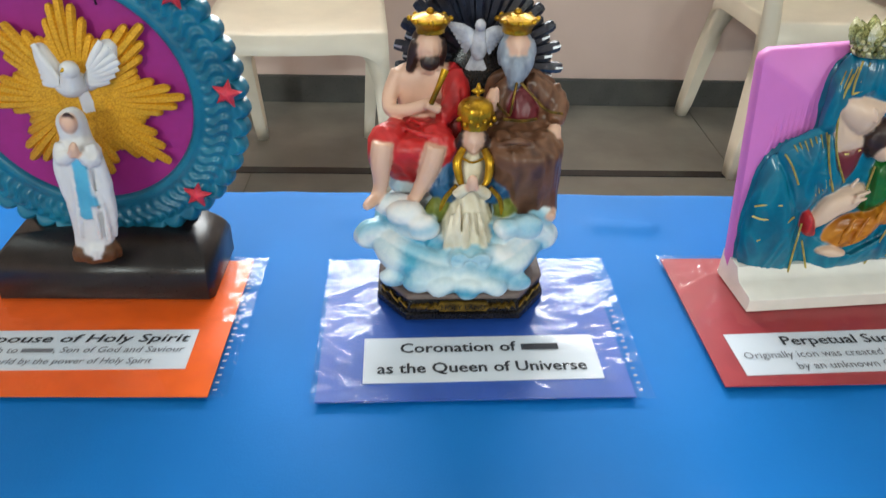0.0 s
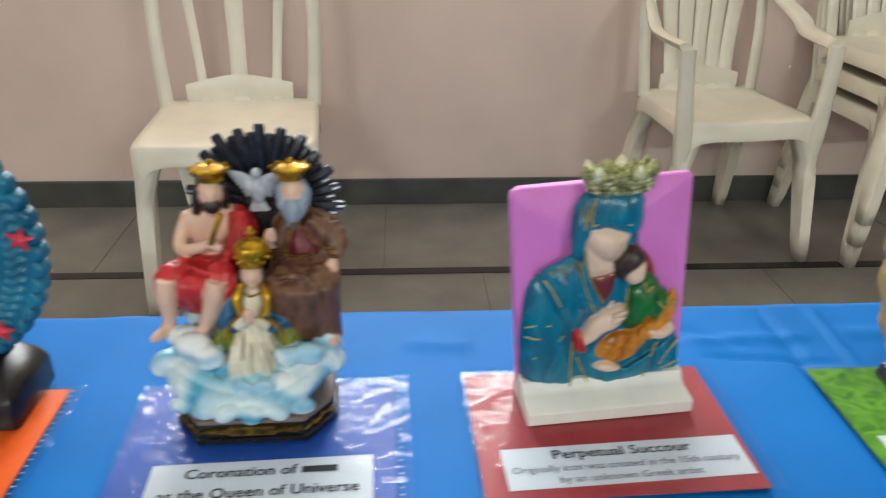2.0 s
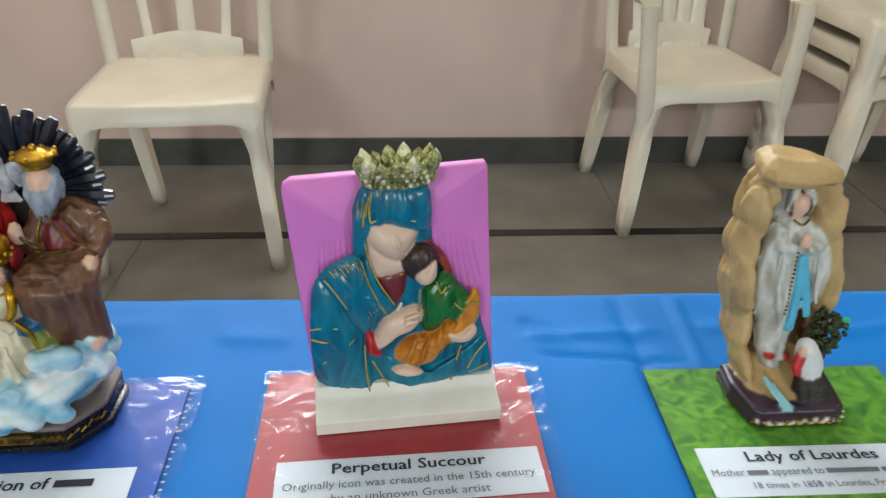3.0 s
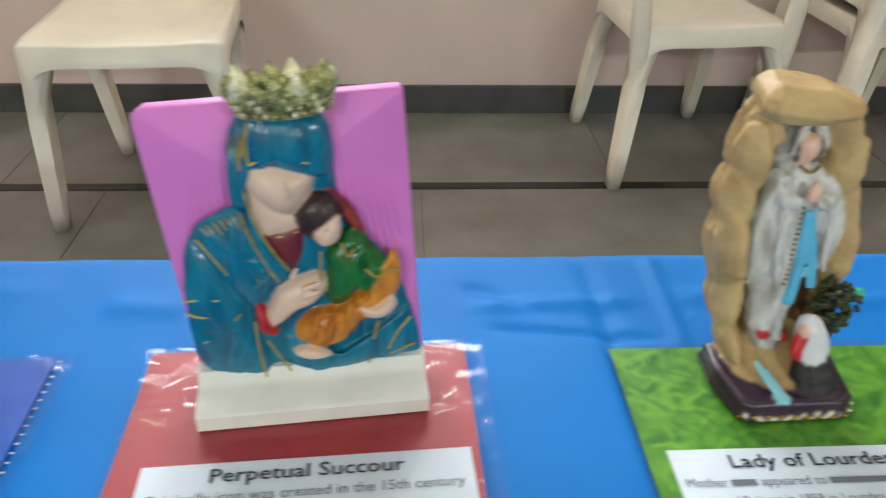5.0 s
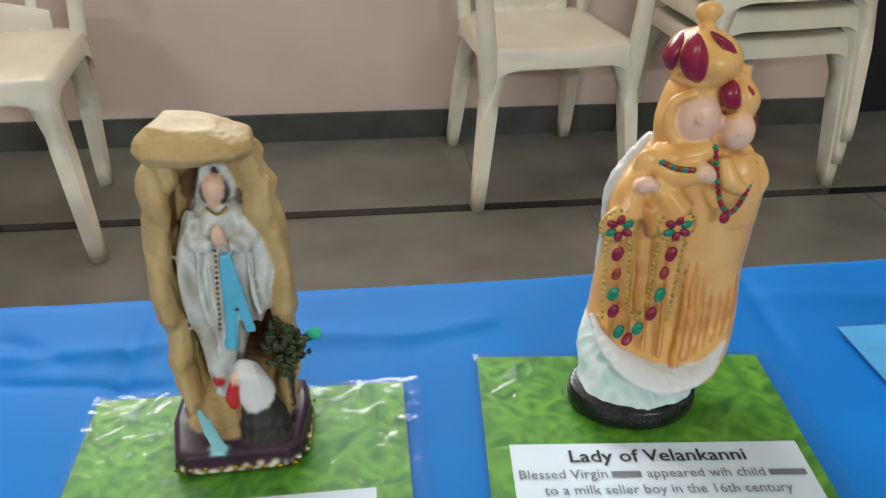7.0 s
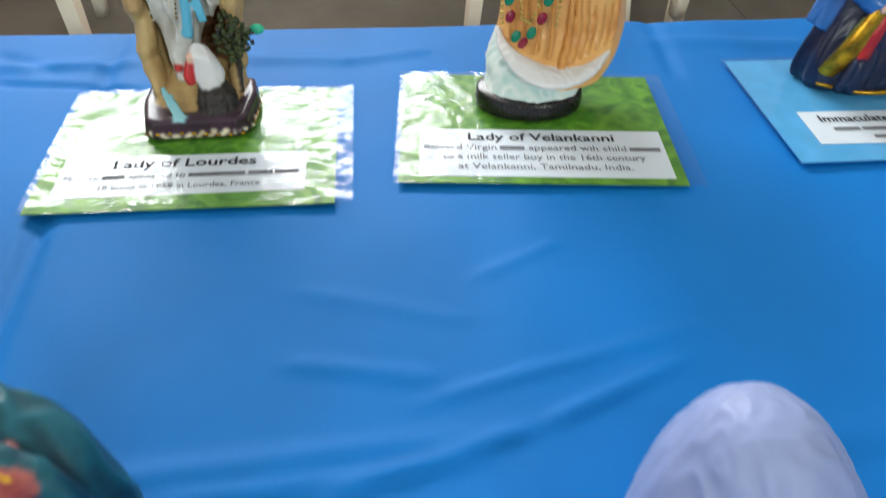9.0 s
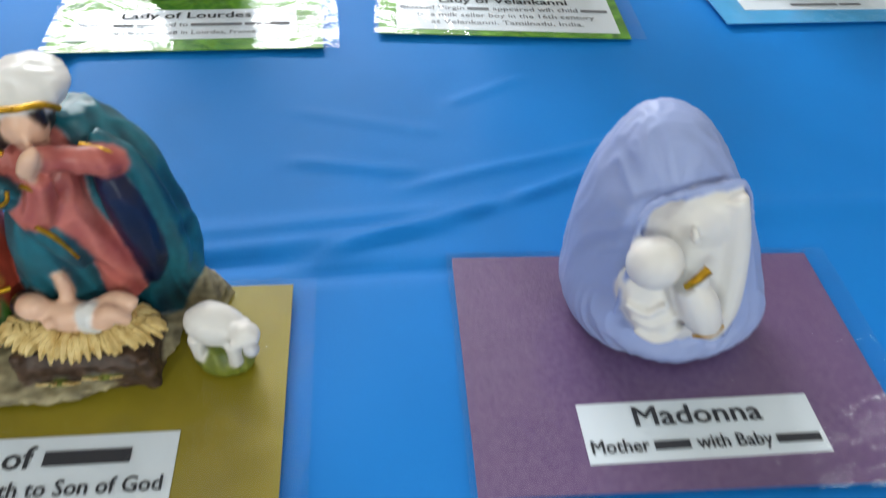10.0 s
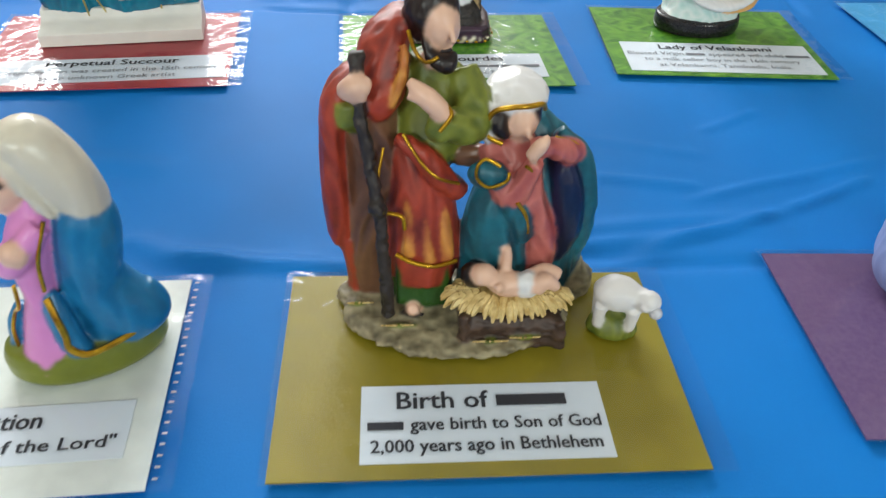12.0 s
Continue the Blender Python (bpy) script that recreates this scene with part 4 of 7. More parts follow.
    s.loft("black", [(11.9, 38, 73.9, 24.1, 8), (11.6, 40, 112.5, 25.3, 9), (10.9, 43, 143.5, 23.4, 8), (10.5, 44, 161.3, 8.6, 5)])
    # seated figure with bare chest and red cloth
    s.loft("skin", [(-24.7, 30, 108.5, 17.3, 12), (-24.7, 30, 123.7, 16.9, 11), (-24.3, 30, 137.7, 21.2, 11), (-23.9, 30, 144.8, 17.7, 9), (-22.1, 30, 149.2, 6.5, 6)])
    s.tube("skin", [(-40.0, 28, 142.6), (-45.9, 24, 129.7), (-45.5, 16, 121.7), (-34.9, 8, 124.5), (-18.8, 4, 131.6)], [5.6, 5.2, 4.8, 4.2, 3.4])
    s.loft("red", [(-31.4, 6, 79.1, 12.7, 7), (-34.7, 2, 90.2, 20.7, 11), (-34.0, 1, 102.5, 22.7, 15), (-32.5, 8, 110.5, 21.2, 18), (-29.2, 22, 112.4, 18.5, 15), (-27.5, 28, 114.9, 16.6, 10)], folds=0.025, count=9)
    s.tube("red", [(-37.3, 20, 105.0), (-48.8, -4, 109.0), (-52.8, -3, 95.2), (-49.0, 0, 84.5)], [10, 11, 7, 3])
    s.tube("red", [(-20.8, 20, 104.8), (-15.9, -4, 106.9), (-12.8, 2, 85.6), (-13.7, 4, 63.1), (-17.5, 6, 50.4)], [10, 11, 8, 7.5, 5])
    s.tube("red", [(-9.9, 30, 146.1), (-4.5, 30, 133.5), (-4.2, 28, 114.0), (-6.6, 22, 98.3)], [5, 9, 11, 11])
    s.tube("red", [(-6.9, 24, 144.9), (-5.0, 18, 132.2), (-9.2, 10, 122.3), (-16.1, 5, 121.9)], [6, 8, 7, 5])
    for p in (((-42.5, 4, 117.0), (-24.6, -10, 115.0), (-8.7, 4, 112.5)), ((-39.0, -9, 102.9), (-31.1, -12, 99.8), (-24.6, -9, 100.0)), ((-35.0, 12, 117.2), (-20.9, 6, 115.4), (-8.3, 14, 115.9))):
        s.tube("red", p, [1.0, 2.0, 1.0], n=8)
    s.tube("skin", [(-15.5, 3, 126.6), (-24.3, 0, 131.4)], [3.6, 2.8])
    s.tube("gold", [(-20.9, -2, 132.3), (-16.2, -2, 143.9), (-12.5, 0, 152.8)], [1.7, 1.8, 2.5])
    s.tube("skin", [(-50.2, -12, 111.8), (-51.8, -13, 99.0), (-52.3, -10, 82.0), (-55.4, -12, 73.8)], [6.6, 6.6, 5, 4])
    s.tube("skin", [(-55.4, -12, 73.8), (-59.1, -19, 73.3), (-61.8, -24, 73.3)], [4, 3.8, 2.4])
    s.tube("skin", [(-18.0, -13, 109.9), (-21.3, -14, 96.9), (-27.8, -12, 79.6), (-32.3, -13, 71.1)], [6.6, 6.4, 5, 4])
    s.tube("skin", [(-32.3, -13, 71.1), (-33.8, -19, 69.4), (-34.0, -24, 68.1)], [4, 4.2, 3.2])
    x, y, z = (-22.2, 20, 160.7)
    s.head((x, y, z), 9.6, hair="hair", face=-75)
    s.ball("hair", (x + 1, y - 5.2, z - 8.2), (6.4, 5, 5.5), rough=0.1)
    s.tube("hair", [(x - 8.5, y - 1, z + 4), (x - 9.5, y, z - 6), (x - 12, y + 1, z - 16)], [2.6, 4, 2.2])
    s.crown("gold", (x + 1, y + 1, z + 8.5), 9, 12, flare=1.38)
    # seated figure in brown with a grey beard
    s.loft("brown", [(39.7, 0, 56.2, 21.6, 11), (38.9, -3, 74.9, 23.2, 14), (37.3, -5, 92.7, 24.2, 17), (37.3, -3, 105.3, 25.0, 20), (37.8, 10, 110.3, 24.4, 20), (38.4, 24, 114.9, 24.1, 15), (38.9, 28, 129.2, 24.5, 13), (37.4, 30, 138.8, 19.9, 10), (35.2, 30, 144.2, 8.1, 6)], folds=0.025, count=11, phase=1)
    s.tube("brown", [(29.2, 14, 101.9), (24.2, -6, 105.1), (26.7, -7, 85.7), (29.4, -4, 59.6)], [8, 10, 8, 7.5])
    s.tube("brown", [(50.6, 14, 101.6), (49.2, -6, 104.7), (51.6, -7, 85.3), (55.5, -4, 59.2)], [8, 10, 8, 7.5])
    for p in (((14.4, -4, 104.8), (30.8, -16, 113.7), (60.6, -4, 101.8)), ((20.6, 8, 110.5), (36.7, 0, 110.9), (58.2, 8, 110.0)), ((34.7, -14, 109.4), (38.8, -15, 90.1), (41.8, -10, 63.2)), ((28.4, -20, 109.1), (30.6, -20, 90.4), (34.0, -14, 65.8)), ((43.5, -18, 107.8), (45.2, -19, 89.6), (47.7, -14, 65.6))):
        s.tube("brown", p, [1.0, 2.4, 1.2], n=8)
    s.loft("maroon", [(38.2, 13, 117.9, 9.6, 7), (36.9, 16, 127.4, 10.1, 7), (36.0, 20, 136.2, 6.4, 6)])
    s.tube("brown", [(30.7, 20, 142.5), (24.9, 19, 131.5), (23.0, 17, 121.8), (27.8, 13, 118.4)], [4, 6.5, 6, 2])
    s.tube("brown", [(41.0, 20, 141.0), (52.0, 20, 130.0), (59.1, 18, 121.9)], [5, 9, 8])
    s.tube("gold_old", [(32.1, 9, 141.8), (29.7, 4, 132.4), (28.0, 4, 122.6), (21.4, 2, 128.7), (19.4, 3, 132.0)], 0.9, n=6)
    s.tube("gold_old", [(34.5, 9, 141.8), (41.7, 4, 135.3), (50.4, 1, 127.1), (60.8, 2, 124.5)], 0.9, n=6)
    s.tube("gold_old", [(24.9, 6, 119.3), (35.4, 3, 119.2), (45.8, 6, 119.4)], 1.1, n=6)
    x, y, z = (32.5, 20, 160.9)
    s.head((x, y, z), 9.4, hair="grey_beard")
    s.tube("grey_beard", [(x, y - 5.5, z - 5), (x, y - 7, z - 12), (x - 1, y - 6, z - 21), (x - 1, y - 4, z - 25)], [5.5, 6.4, 4.5, 1.2])
    for sx in (-1, 1):
        s.tube("grey_beard", [(x + sx * 7, y - 2, z), (x + sx * 7, y - 4, z - 8), (x + sx * 4, y - 6, z - 17)], [2.4, 4, 2.6])
    s.crown("gold", (x - 1, y + 1, z + 8.5), 9, 12, flare=1.38)
    s.tube("brown", [(23.9, 22, 132.3), (18.6, 12, 122.1), (17.2, 8, 120.8)], [6, 7, 5])
    s.tube("skin", [(17.0, 6, 124.8), (16.8, 4, 132.5), (18.2, 4, 140.0)], [3.6, 4.8, 3], flat=0.7)
    s.tube("skin", [(17.6, 2, 136.5), (19.7, 2, 141.9)], [2, 1.2], n=6)
    s.tube("brown", [(56.2, 24, 134.3), (61.5, 18, 123.7), (58.4, 9, 115.7)], [6, 7, 5])
    s.tube("skin", [(58.0, 5, 115.9), (56.8, 1, 109.8), (58.5, 1, 102.0)], [4, 4.4, 2.2])
    s.tube("skin", [(29.8, -9, 62.1), (27.7, -17, 61.0)], [4.2, 3.4])
    s.tube("skin", [(56.9, -9, 62.0), (56.6, -17, 60.8)], [4.2, 3.4])
    # kneeling figure in front
    s.loft("cream", [(1.8, -14, 30.0, 17.1, 14), (1.6, -16, 44.3, 19.1, 16), (1.8, -14, 60.8, 16.3, 14), (3.3, -11, 75.2, 12.1, 11), (3.7, -9, 87.5, 10.2, 9), (4.1, -8, 97.1, 9.1, 8), (5.1, -8, 103.7, 4.0, 5)], folds=0.035, count=10)
    for p in (((-8.3, -28, 70.0), (-10.0, -32, 57.6), (-11.7, -28, 41.8)), ((0.8, -30, 72.9), (0.8, -33, 57.8), (0.8, -30, 41.5)), ((8.5, -28, 71.5), (11.5, -32, 56.9), (13.5, -28, 41.4)), ((-3.7, -26, 76.8), (-5.4, -33, 60.7), (-5.2, -30, 41.9))):
        s.tube("cream", p, [1.2, 2.6, 2.2], n=8)
    s.tube("robe_blue", [(-2.7, -6, 100.8), (-10.7, -7, 90.5), (-14.1, -11, 79.4), (-6.6, -19, 80.2)], [5, 8, 8, 5])
    s.tube("robe_blue", [(13.9, -6, 100.2), (21.7, -7, 89.7), (23.3, -11, 78.5), (14.6, -19, 78.6)], [5, 8, 8, 5])
    s.loft("robe_blue", [(5.8, 2, 59.3, 19.6, 9), (5.6, 0, 77.7, 17.7, 9), (5.4, -3, 94.1, 12.4, 8), (5.3, -5, 102.1, 5.0, 5)])
    s.tube("moss", [(-11.0, -16, 79.1), (-17.8, -15, 65.3), (-21.3, -12, 52.1)], [4, 7, 4])
    s.tube("moss", [(21.4, -16, 76.6), (27.4, -15, 64.3), (31.0, -12, 51.2)], [4, 7, 4])
    s.tube("gold", [(-5.5, -23, 87.6), (-11.8, -22, 78.9), (-15.9, -20, 66.9)], [1.4, 1.6, 1.2])
    s.tube("gold", [(15.5, -23, 86.0), (22.0, -22, 77.1), (24.1, -20, 65.9)], [1.4, 1.6, 1.2])
    s.tube("gold", [(-1.4, -12, 107.2), (-5.2, -17, 100.5), (-3.4, -20, 90.6), (-1.6, -22, 86.7)], [2.2, 3, 2.4, 1.4])
    s.tube("gold", [(11.7, -12, 106.7), (14.8, -17, 100.2), (13.9, -20, 90.1), (10.8, -22, 86.5)], [2.2, 3, 2.4, 1.4])
    s.tube("gold", [(-1.6, -15, 102.3), (4.4, -18, 100.6), (11.1, -15, 102.1)], 0.8, n=6)
    s.tube("cream", [(-5.5, -23, 81.6), (0.7, -27, 88.0)], [4, 3])
    s.tube("cream", [(13.9, -23, 80.7), (7.0, -27, 87.9)], [4, 3])
    s.tube("skin", [(3.7, -28, 87.6), (3.6, -30, 94.7), (3.6, -30, 98.1)], [4, 3.6, 1.8], flat=0.8)
    x, y, z = (5.0, -9, 112.5)
    s.head((x, y, z), 8.2, hair="hair")
    s.ball("gold", (x + 1.5, y + 1, z + 15), (9.2, 9.2, 8))
    s.loft("gold", [(5.8, -8, 119.9, 8.3, 8.5), (5.8, -8, 123.5, 8.9, 9.4), (5.8, -8, 129.8, 10.7, 11.4), (5.8, -8, 135.0, 9.4, 10), (5.8, -8, 138.0, 4.5, 5)], n=40, folds=0.035, count=10)
    for j in range(16):
        a = 2 * math.pi * j / 16
        s.ball("gold", (x + 1.5 + 10.8 * math.cos(a), y + 1 + 10.8 * math.sin(a), z + 12 + 2.5 * (j % 2)), 1.6, nu=6, nv=5)
    s.ball("gold", (6.8, -8, 142.6), (4.2, 2, 1.7), nu=8, nv=6)
    s.ball("gold", (6.8, -8, 143.3), (1.7, 2, 4.4), nu=8, nv=6)
    # bird
    b = (9.1, 24, 159.7)
    s.ball("dove_grey", b, (5.5, 5, 9))
    s.ball("dove_grey", (9.2, 20, 173.5), (3.4, 3.8, 3.8))
    s.tube("dove_grey", [(9.2, 21, 171.0), (9.0, 23, 165.0)], [3, 4.6])
    for i in range(8):
        q = i / 7
        for tip, mid in ((Vector((-10.4, 26, 173.0)).lerp(Vector((0.7, 26, 155.1)), q ** 1.3), Vector((-1.3, 23, 170.8)).lerp(Vector((2.7, 23, 161.9)), q)), (Vector((27.5, 26, 169.1)).lerp(Vector((16.4, 26, 154.5)), q ** 1.3), Vector((17.9, 23, 169.8)).lerp(Vector((14.3, 23, 161.8)), q))):
            s.tube("dove_grey", [Vector(b) + Vector((0, 0, 4)), mid, tip], [3, 2.8, 1.1], n=6, flat=0.5)
    for i in range(5):
        s.tube("dove_grey", [(8.1, 25, 155.0), Vector((2.9, 27, 144.0)).lerp(Vector((13.3, 27, 143.9)), i / 4)], [2.6, 1.9], n=6, flat=0.5)
    s.put("painted_statue", pose(0.0965, 0.5710, CARD_TOP, -2.2, 0, 1.5), "painted resin group of three crowned figures on clouds", "statue", group="statues", voxel=1.0)


group_statue()


def round_plaque():
    t = empty("round_plaque", pose(-0.140, 0.588, CARD_TOP, 0, 0, 0), "round teal and magenta plaque on a black stand", "plaque")
    s = Sculpt()
    o = [(-70, -38), (68, -38), (71, -34), (71, 24), (66, 30), (-68, 30), (-73, 24), (-73, -34)]
    s.rings("black_wood", [[(x, y, 0) for x, y in o], [(x, y, 20) for x, y in o], [(x * 0.97, y * 0.90, 26) for x, y in o], [(x * 0.82, y * 0.55 + 2, 38) for x, y in o]])
    s.put("stand", Matrix(), "glossy black wooden stand with rounded ends", parent=t)
    s = Sculpt()
    s.block("teal_dark", [(-56, 34), (56, 34), (58, 70), (-58, 70)], 2, 10)
    s.put("neck", Matrix(), parent=t)
    cz = 129.0
    s = Sculpt()
    s.rings("magenta", [[(70 * math.cos(2 * math.pi * j / 72), y, cz + 70 * math.sin(2 * math.pi * j / 72)) for j in range(72)] for y in (-4, 6)])
    s.put("disc", Matrix(), "matt magenta disc", parent=t)
    s = Sculpt()
    n = 576
    rings = []
    prof = spline([(67, -3), (68.5, -7), (72, -8), (75, -7), (80, -8.5), (85, -9), (89, -8.2), (91.5, -6.5), (94, -6.5), (97, -4.5), (98, -1), (96, 5), (70, 8)], 3)
    for r, y in prof:
        ring = []
        for j in range(n):
            a = 2 * math.pi * j / n
            e = max(0, min(1, (r - 74) / 4, (92 - r) / 3)) if y < 0 else 0
            lobe = abs(math.sin(24 * a)) ** 0.7
            o = max(0, min(1, (r - 91) / 3))
            yy = y - 1.1 * e * math.sin(72 * a + 2.4 * math.sin((r - 74) / 17 * 2 * math.pi)) - 2.4 * o * lobe
            rr = r * 1.025 + o * 4.6 * (lobe - 0.35)
            ring.append((rr * math.cos(a), yy, cz + rr * math.sin(a)))
        rings.append(ring)
    s.rings("teal_ring", rings, cap=False)
    s.put("rim", Matrix(), "fluted teal rim with scalloped edge", parent=t)
    for x, z in ((71, 194), (93, 136), (64, 66)):
        s = Sculpt()
        pts = []
        for j in range(10):
            a = math.pi / 2 + 2 * math.pi * j / 10
            q = 9.5 if j % 2 == 0 else 4.2
            pts.append((q * math.cos(a), q * math.sin(a)))
        s.rings("star_red", [[(px, 0, pz) for px, pz in pts], [(px * 0.9, -2.2, pz * 0.9) for px, pz in pts], [(px * 0.1, -4, pz * 0.1) for px, pz in pts]])
        s.put("star", pose(x * 0.001, -0.0115, z * 0.001, 0, 12, 0), "glittering red star", parent=t)
    s = Sculpt()
    c = Vector((5.9, -10, 132.0))
    for j in range(56):
        a = 2 * math.pi * j / 56
        k = j % 7
        r1 = (60, 53, 45, 37, 38, 46, 54)[k] + random.uniform(-1.5, 1.5)
        d = Vector((math.cos(a + math.pi / 2), 0, math.sin(a + math.pi / 2)))
        s.tube("gold_glitter", [c, c + d * r1 * 0.6 + Vector((0, -2.0, 0)), c + d * (r1 - 2) + Vector((0, 1, 0)), c + d * r1 + Vector((0, 2, 0))], [2, 2.8, 2.9, 1.5], n=6, k=2)
    s.ball("gold_glitter", c, (20, 5, 20))
    s.put("sunburst", Matrix(), "glittering gold sunburst", parent=t)
    s = Sculpt()
    s.tube("black", [(14, -7, 190), (12, -9, 200), (18, -9, 204), (24, -8, 198), (26, -7, 186)], 0.7, n=6)
    s.put("wire_hook", Matrix(), "thin dark wire hook", parent=t)
    s = Sculpt()
    s.pillow("white", [(-6.8, 141.2), (-0.3, 146.3), (6.8, 150.0), (13.5, 146.6), (13.8, 139.2), (7.1, 133.8), (-1.7, 134.1)], -13, 10)
    s.ball("white", (9.3, -24, 154.0), (5.4, 5.4, 5.2))
    s.tube("white", [(8.5, -23, 152.0), (7.0, -20, 144.1)], [5, 7])
    s.tube("gold", [(8.0, -28, 155.5), (7.0, -30, 154.9)], [1.4, 0.4])
    s.pillow("white", [(1.7, 142.6), (-7.1, 138.9), (-12.2, 146.3), (-13.8, 159.1), (-12.2, 164.5), (-7.1, 164.9), (-2.0, 158.1), (1.7, 149.7)], -14, 5)
    s.pillow("white", [(9.8, 142.9), (16.5, 154.0), (21.9, 164.5), (28.4, 168.2), (34.1, 165.9), (33.4, 156.1), (25.7, 145.6), (13.8, 137.2)], -14, 5)
    for i in range(7):
        q = i / 6
        for root, tip in ((Vector((-1.3, -20, 147.5)).lerp(Vector((0.3, -20, 144.1)), q), Vector((-10.9, -17, 166.2)).lerp(Vector((-11.3, -17, 143.0)), q)), (Vector((18.7, -20, 154.2)).lerp(Vector((16.7, -20, 144.1)), q), Vector((27.8, -17, 168.6)).lerp(Vector((27.1, -17, 144.7)), q) + Vector((8 * math.sin(3.1 * q), 0, 0)))):
            s.tube("white", [root, root.lerp(tip, 0.5) + Vector((0, -0.8, 0)), tip], [2.0, 2.4, 1.6], n=7, flat=0.6)
    for i in range(4):
        s.tube("white", [(9.8, -16, 137.5), Vector((6.7, -13, 121.3)).lerp(Vector((12.5, -13, 123.0)), i / 3)], [3.4, 2], n=6, flat=0.5)
    s.put("dove", Matrix(), "white painted dove", parent=t)


round_plaque()


def small_white_statue():
    s = Sculpt()
    s.loft("white", [(8.3, 0, 17.4, 12.0, 8), (9.6, 0, 28.9, 12.0, 8), (10.9, 0, 49.4, 12.6, 8.5), (11.5, 0, 68.9, 12.9, 9), (12.5, 0, 79.8, 12.1, 9), (14.1, 0, 87.8, 9.0, 8), (14.4, 0, 93.9, 4.0, 5)], folds=0.025, count=9)
    s.loft("white", [(12.6, 3, 80.9, 11.4, 7), (13.4, 2, 91.4, 8.3, 8), (13.9, 1, 100.5, 7.9, 8), (14.7, 0, 105.7, 5.1, 6), (15.7, 0, 108.0, 1.4, 2)], folds=0.01, count=6)
    s.ball("skin", (15.6, -6, 101.7), (4.6, 3.8, 6))
    s.tube("hair", [(12.4, -6, 104.6), (17.1, -8, 108.3), (19.3, -6, 104.6)], [0.8, 1.2, 0.8], n=6)
    s.tube("white", [(23.4, -2, 87.2), (25.4, -3, 67.0), (24.9, -3, 43.2), (22.1, -2, 23.2)], [4, 4.4, 3.4, 2])
    s.tube("white", [(6.1, -3, 84.5), (3.7, -5, 71.5), (3.7, -4, 48.2), (3.5, -3, 36.8)], [4, 4.6, 3.4, 1.5])
    s.tube("white", [(8.2, -4, 87.8), (7.2, -8, 80.6), (15.0, -11, 85.0)], [4.4, 4.6, 3])
    s.tube("white", [(23.0, -4, 87.8), (24.7, -8, 79.1), (19.9, -11, 84.0)], [4.4, 4.6, 3])
    s.tube("skin", [(17.1, -12, 84.2), (18.1, -13, 89.4), (19.1, -13, 93.5)], [3.4, 3, 1.2], flat=0.8)
    s.tube("sash_blue", [(15.8, -9.5, 81.1), (14.5, -10, 62.9), (12.9, -10, 40.5)], [2.4, 2.8, 3.4], flat=0.4)
    s.tube("sash_blue", [(19.5, -9.5, 81.1), (17.9, -10, 67.1), (19.2, -10, 49.9)], [2, 2.4, 2.8], flat=0.4)
    for a, b in (((10.3, -8, 73.1), (4.6, -8, 25.8)), ((20.8, -9, 74.3), (15.8, -8.5, 24.2)), ((22.9, -7, 65.7), (20.8, -7, 23.3))):
        s.tube("white", [a, Vector(a).lerp(Vector(b), 0.5) + Vector((0.8, -0.8, 0)), b], [0.8, 1.5, 1.7], n=8)
    s.loft("rock_dark", [(6.4, 0, 5.6, 14.4, 9), (8.5, -1, 13.0, 14.8, 10), (9.6, 0, 19.0, 10.9, 7)], folds=0.06, count=7)
    s.loft("white", [(9.3, -8, 10.4, 5.2, 3), (10.1, -7, 17.0, 6.3, 4), (10.3, -5, 22.0, 3.7, 3)])
    s.put("painted_statue", pose(-0.1450, 0.5500, CARD_TOP + 0.0285, 0, 0, 0), "small white robed statue with a blue sash on the stand", "statue", group="statues", voxel=0.8)


small_white_statue()


